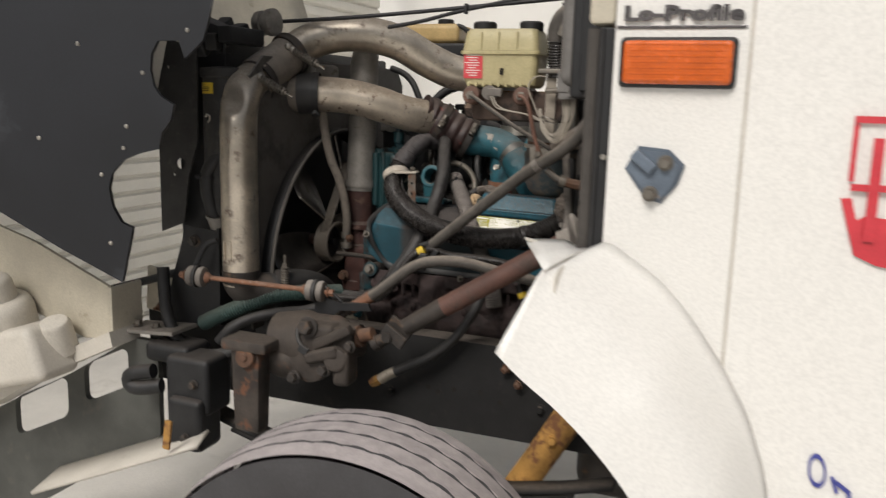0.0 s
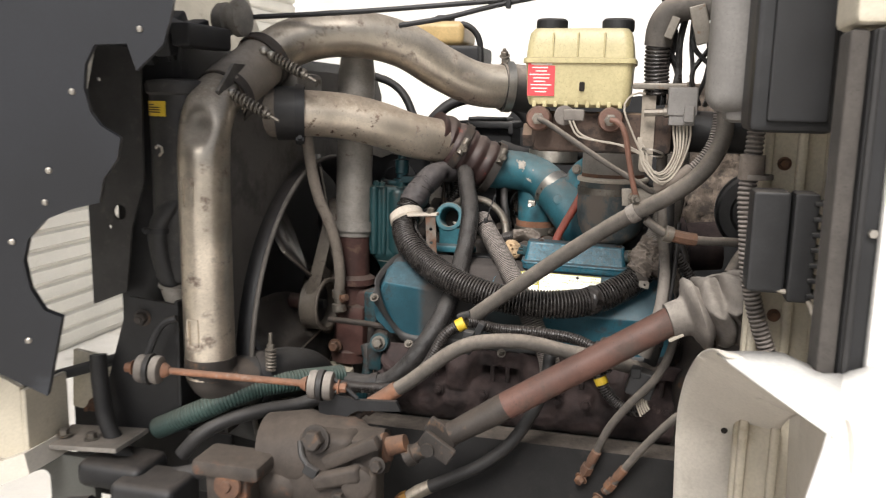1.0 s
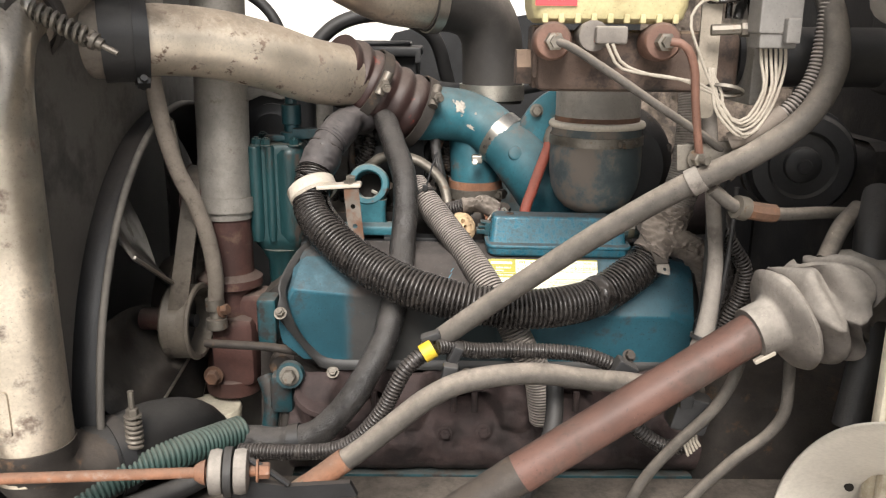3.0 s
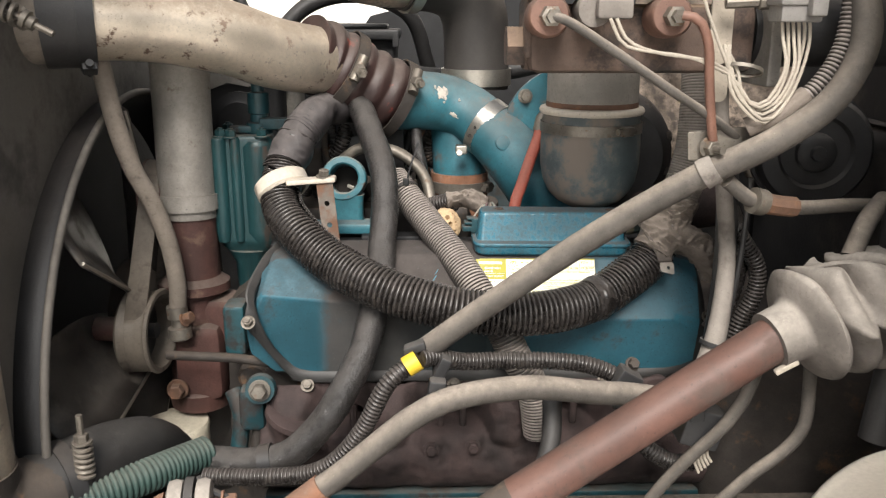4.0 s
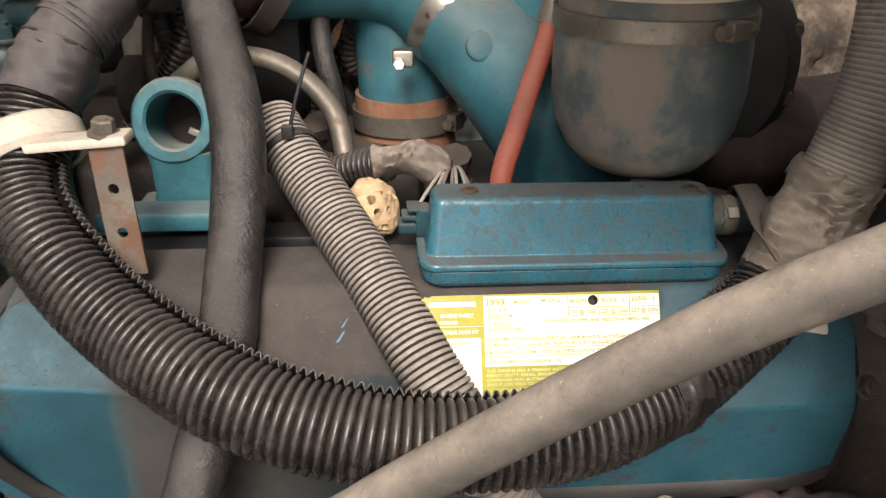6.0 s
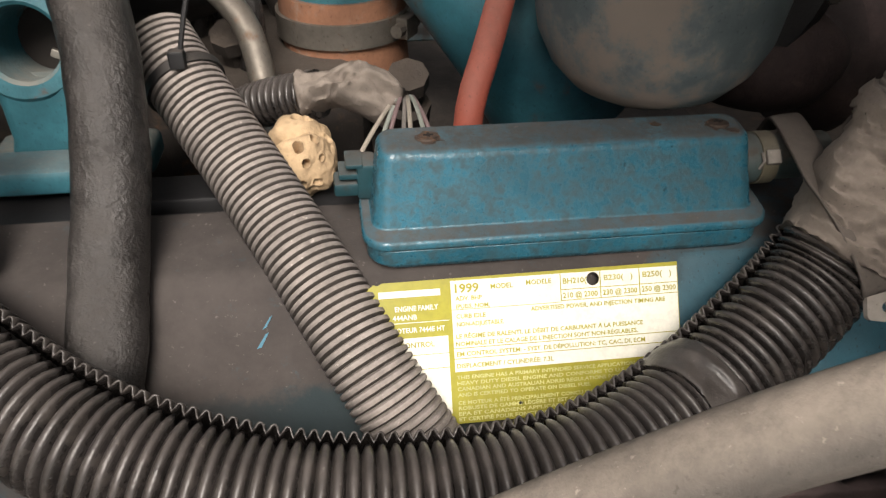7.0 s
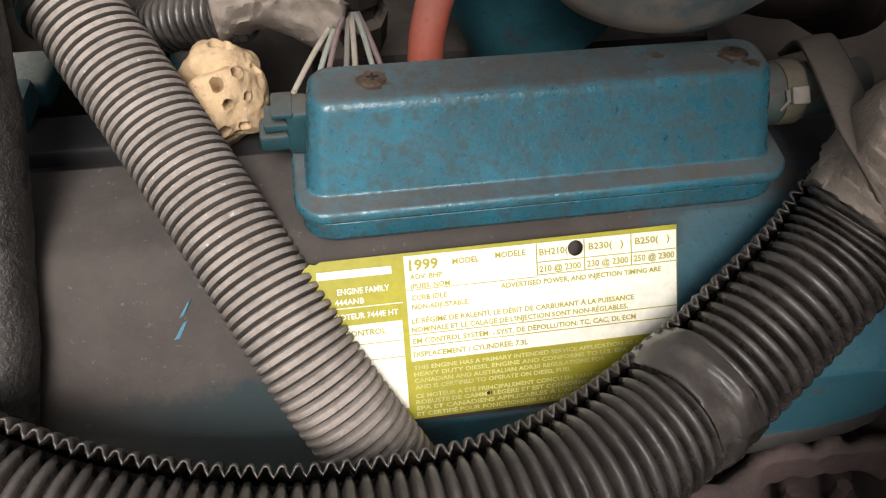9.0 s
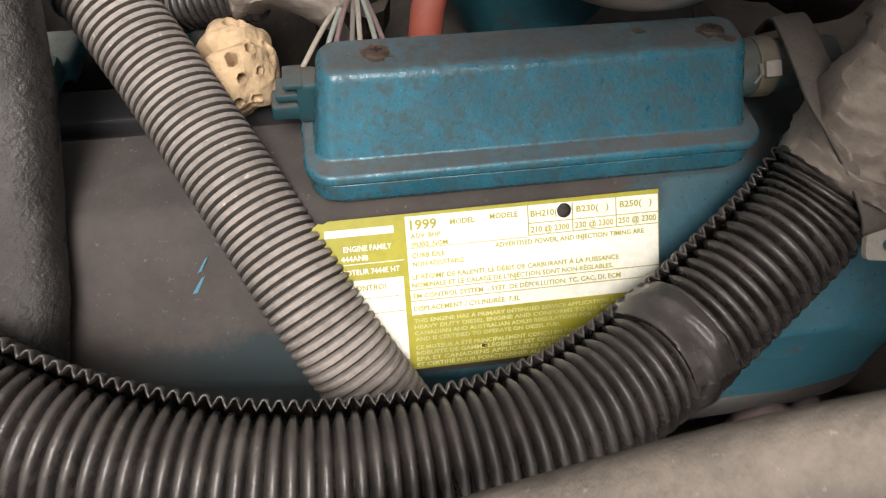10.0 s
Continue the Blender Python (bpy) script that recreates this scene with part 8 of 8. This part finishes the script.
part("loom_sleeve", Geo().tube([(0.525, 1.755, 1.62), (0.523, 1.75, 1.545), (0.520, 1.748, 1.496), (0.516, 1.745, 1.45), (0.522, 1.745, 1.39), (0.528, 1.745, 1.333), (0.545, 1.745, 1.26), (0.57, 1.745, 1.19)], 0.0145, 16, wave=(0.0075, 0.0025)), LOOMGREY, cr)
part("loom_tie", Geo().tube([(0.521, 1.748, 1.515), (0.520, 1.748, 1.475)], 0.020, 14, lumps=0.05), TAPE, cr)
part("tie_loop", Geo().lathe((0.530, 1.748, 1.48), (0, 0, 1), [(-0.004, 0.022), (-0.004, 0.025), (0.004, 0.025), (0.004, 0.022)], 20, caps=False), BOOTGREY, cr)
bg = thing("heater_hose", (0.37, 1.99, 1.6), "ribbed hose bending into a smooth grey elbow", "hose")
part("ribbed_hose", Geo().tube([(0.366, 2.0, 1.61), (0.362, 1.995, 1.66), (0.362, 1.99, 1.71)], 0.024, 18, wave=(0.007, 0.003)), LOOMBLACK, bg)
part("elbow", Geo().tube([(0.362, 1.99, 1.70), (0.366, 1.985, 1.735), (0.385, 1.98, 1.762), (0.42, 1.975, 1.772), (0.47, 1.97, 1.768)], 0.026, 18), HOSEGREY, bg)
part("clip", Geo().box((0.385, 1.955, 1.73), (0.016, 0.01, 0.04), Matrix.Rotation(radians(20), 3, "Y"), 0.002).box((0.435, 1.95, 1.735), (0.03, 0.012, 0.07), Matrix.Rotation(radians(-15), 3, "Y"), 0.003), STEEL, bg)
cb = thing("cable_bundle", (0.42, 1.99, 1.62), "tangle of dark cables behind the connector", "wires")
rnd = random.Random(11)
for k in range(9):
    x = 0.368 + 0.011 * k
    part("cable", Geo().tube([(x, 2.02 + rnd.uniform(-0.02, 0.02), 1.59), (x + rnd.uniform(-0.02, 0.02), 2.01, 1.65), (x + rnd.uniform(-0.03, 0.03), 2.02 + rnd.uniform(-0.02, 0.02), 1.71), (x + rnd.uniform(-0.02, 0.03), 2.03, 1.80)], rnd.uniform(0.0035, 0.0065), 8), (RUBBER, LOOMBLACK, GREASY)[k % 3], cb)
part("bracket", Geo().box((0.37, 1.985, 1.625), (0.10, 0.03, 0.012), bevel=0.003), STEEL, cb)

# ---------------------------------------------------------------- behind the engine
st = thing("surge_tank", (-0.3, 2.78, 1.7), "amber coolant surge tank with black cap", "tank")
part("tank", Geo().box((-0.31, 2.83, 1.785), (0.24, 0.18, 0.07), bevel=0.02, seg=3), TANKFAR, st)
part("cap", Geo().lathe((-0.262, 2.80, 1.815), (0, 0, 1), [(0, 0.03), (0.02, 0.03), (0.024, 0.025)], 18), BLACKMETAL, st)
part("tank_tray", Geo().box((-0.25, 2.83, 1.71), (0.22, 0.2, 0.08), bevel=0.012), BLACKMETAL, st)
part("overflow", Geo().tube([(-0.23, 2.76, 1.80), (-0.19, 2.76, 1.81), (-0.15, 2.77, 1.77), (-0.14, 2.78, 1.66)], 0.009, 10), RUBBER, st)
hc = thing("hood_cables", (-0.1, 2.2, 1.79), "thin black hood cables strung over the engine", "cable")
part("cable", Geo().tube([(-0.62, 2.17, 1.772), (-0.30, 2.19, 1.788), (0.04, 2.2, 1.812), (0.32, 2.2, 1.832)], 0.006, 8, 0.03), BLACKMETAL, hc)
part("cable", Geo().tube([(-0.215, 2.2, 1.757), (-0.10, 2.2, 1.775), (0.04, 2.2, 1.806), (0.30, 2.2, 1.85)], 0.006, 8, 0.03), BLACKMETAL, hc)
part("cable_clip", Geo().box((0.037, 2.195, 1.807), (0.012, 0.012, 0.03), bevel=0.003), BLACKMETAL, hc)
part("filler_neck", Geo().lathe((-0.64, 2.14, 1.765), (1, -0.1, 0.05), [(0, 0.03), (0.01, 0.038), (0.03, 0.038), (0.032, 0.03), (0.05, 0.03), (0.052, 0.042), (0.07, 0.042), (0.075, 0.03)], 24), ALUDARK, rad, "dusty metal filler neck and cap")
fb2 = thing("air_filter_box", (-0.13, 2.95, 1.45), "black plastic filter box behind the engine", "box")
part("box_body", Geo().box((-0.125, 2.90, 1.455), (0.150, 0.17, 0.120), bevel=0.010), BLACKMETAL, fb2)
lid = part("box_lid", Geo().box((-0.128, 2.885, 1.522), (0.172, 0.20, 0.022), bevel=0.006), BLACKMETAL, fb2)
part("lid_rim", Geo().box((-0.128, 2.880, 1.538), (0.120, 0.12, 0.012), bevel=0.005), PLASTIC, lid)
for x in (-0.205, -0.05):
    part("latch", Geo().box((x, 2.79, 1.512), (0.014, 0.010, 0.030), bevel=0.003), PLASTIC, lid)
for nm, pts, r, mat, labl in (
        ("rear_hose", [(-0.48, 2.8, 1.66), (-0.42, 2.78, 1.64), (-0.37, 2.76, 1.60), (-0.33, 2.75, 1.52)], 0.012, RUBBER, "thin black hose behind the coolant pipe"),
        ("rear_hose", [(-0.30, 2.7, 1.50), (-0.22, 2.72, 1.58), (-0.12, 2.75, 1.60), (-0.02, 2.8, 1.56), (0.02, 2.85, 1.45)], 0.016, RUBBER, "black hose looping behind the air pipe"),
        ("rear_hose", [(-0.08, 2.80, 1.46), (0.02, 2.75, 1.44), (0.15, 2.70, 1.45), (0.25, 2.68, 1.47)], 0.018, RUBBER, "black hose crossing behind the intake"),
        ("rear_hose", [(-0.03, 2.52, 1.20), (0.0, 2.46, 1.24), (0.005, 2.45, 1.29), (-0.005, 2.46, 1.34), (-0.01, 2.49, 1.40)], 0.010, GREASY, "thin greasy line beside the intake")):
    solo(nm, Geo().tube(pts, r, 12), mat, labl, "hose")
sl = thing("supply_line", (-0.05, 2.45, 1.3), "curved dusty steel line in the engine valley", "pipe")
part("line", Geo().tube([(-0.14, 2.44, 1.315), (-0.10, 2.43, 1.34), (-0.04, 2.42, 1.335), (0.005, 2.40, 1.30), (0.018, 2.38, 1.255), (0.020, 2.37, 1.235)], 0.0095, 12), STEEL, sl)
part("line_boot", Geo().lathe((0.0195, 2.371, 1.255), (0.05, -0.3, -1), [(0, 0.011), (0.035, 0.0125), (0.036, 0.016), (0.06, 0.016)], 16), RUSTBLUE, sl)
vl = thing("valley_loom", (0.05, 2.40, 1.24), "short dusty loom with frayed tape and bare wires", "wiring loom")
part("loom_sleeve", Geo().tube([(-0.005, 2.388, 1.226), (0.02, 2.374, 1.240), (0.055, 2.357, 1.252)], 0.0165, 18, wave=(0.0055, 0.0022)), LOOMBLACK, vl)
part("tape_end", crumple(Geo().tube([(0.048, 2.360, 1.250), (0.070, 2.355, 1.256), (0.092, 2.350, 1.252), (0.104, 2.347, 1.247)], lambda f: 0.0195 - 0.005 * f, 36, 0.002), 0.013), TAPE, vl, "frayed tape end", 80)
for k in range(7):
    a, b, bow = 0.106 + 0.0018 * k, 0.076 + 0.0092 * k + 0.003 * (k % 2), 0.004 + 0.0015 * (k % 3)
    pts = []
    for j in range(9):
        s = j / 8
        pts.append((a + (b - a) * s ** 1.7, 2.352 - 0.048 * s, 1.249 + bow * math.sin(math.pi * s) - 0.024 * s ** 2.4))
    part("wire", Geo().tube(pts, 0.0015, 8, 0.003), (WIRE, GREYCONN, WIREMAUVE, WIREGREEN)[(k * 3) % 4], vl)

vl.location += Vector((0.002, -0.012, 0.012))

# mud wasp nest
nc = vec(0.0425, 2.318, 1.231)
bm = bmesh.new()
bmesh.ops.create_icosphere(bm, subdivisions=6, radius=1.0)
seen = ((0.05, -0.10, 0.13), (0.45, 0.12, 0.11), (0.24, -0.46, 0.11), (0.84, 0.34, 0.13), (0.06, -0.86, 0.15), (0.50, -0.78, 0.12), (0.66, -0.28, 0.10), (0.05, 0.80, 0.19), (0.24, 0.72, 0.17))
NU, NT = vec(0, 0.78, 0.62), vec(0, -0.62, 0.78)
dents = [(vec(1, 0, 0) * a + NU * b + NT * math.sqrt(max(0.03, 1 - a * a - b * b)), w) for a, b, w in seen]
for w in bm.verts:
    q = w.co.copy()
    up = q.dot(NU)
    k = 1 + 0.20 * noise.noise(q * 1.5 + vec(3, 1, 7)) + 0.05 * noise.noise(q * 4.5) + 0.012 * noise.noise(q * 15)
    k -= 0.30 * math.exp(-((up - 0.30 - 0.15 * q.x) / 0.13) ** 2) * (0.75 - 0.6 * q.x)
    for dn, wd in dents:
        dist = (q - dn.normalized()).length
        if dist < wd:
            k -= 0.62 * min(1.0, (wd - dist) / wd * 3.6)
        elif dist < wd * 1.45:
            k += 0.02
    w.co = (vec(1, 0, 0) * q.x * 0.0245 + NU * q.dot(NU) * 0.0285 + NT * q.dot(NT) * 0.023) * k
solo("mud_nest", Geo().eat(bm, Matrix.Translation(nc)), NEST, "pale dried mud wasp nest full of holes", "nest", smooth=60)

# hoses and leads down in the engine valley
rnd = random.Random(21)
vh = thing("valley_hoses", (-0.05, 2.5, 1.2), "tangle of dark greasy hoses and leads in the engine valley", "hoses")
for k in range(30):
    x, y = -0.20 + 0.0105 * k + rnd.uniform(-0.01, 0.01), rnd.uniform(2.45, 2.62) + (0.09 if k > 20 else 0.0)
    pts = [(x, y, 1.20)]
    for j in range(3):
        pts.append((x + rnd.uniform(-0.05, 0.05), y + rnd.uniform(-0.03, 0.03), 1.25 + 0.07 * j + rnd.uniform(-0.02, 0.02)))
    wide = rnd.choice((0.003, 0.0045, 0.006, 0.009, 0.013))
    part("lead", Geo().tube(pts, wide, 10, wave=(0.0055, 0.0015) if wide > 0.008 and k % 2 else None, lumps=0.03), (RUBBER, RUST, GREASY, LOOMBLACK, CAST, BLACKMETAL, RUBBER)[k % 7], vh)
for x, y, z in ((-0.09, 2.46, 1.25), (-0.01, 2.47, 1.24), (0.12, 2.42, 1.22)):
    part("fitting", Geo().lathe((x, y, z), (rnd.uniform(-0.4, 0.4), -0.5, 1), [(-0.03, 0.016), (0.0, 0.018), (0.004, 0.012), (0.02, 0.012), (0.022, 0.016), (0.034, 0.016)], 8), CAST, vh)
# looped loom by the long hose, and bright scratches on the cover
lo = thing("looped_loom", (0.44, 2.05, 1.1), "dusty dark corrugated loom looped beside the upright hose", "wiring loom")
part("loom_sleeve", Geo().tube([(0.405, 2.085, 1.285), (0.425, 2.08, 1.283), (0.442, 2.08, 1.262), (0.463, 2.08, 1.228), (0.463, 2.08, 1.189), (0.447, 2.08, 1.148), (0.432, 2.075, 1.10)], 0.0120, 16, wave=(0.0055, 0.0016)), LOOMBLACK, lo)
part("thin_lead", Geo().tube([(0.425, 2.04, 1.36), (0.423, 2.04, 1.27), (0.416, 2.04, 1.19), (0.406, 2.04, 1.10)], 0.004, 8), RUBBER, lo)
for p, l, w in (((0.0185, 2.2018, 1.1760), 0.0115, 0.0012), ((0.0217, 2.2073, 1.1846), 0.0100, 0.0008)):
    part("scratch", Geo().slab([(-w * 0.6, -l / 2), (w, -l / 2 + 0.002), (w * 0.6, l / 2), (-w * 0.4, l / 2 - 0.002)], p, (0.85, -0.30, -0.43), (0.53, 0.45, 0.71), 0.003), SCRATCH, vc)
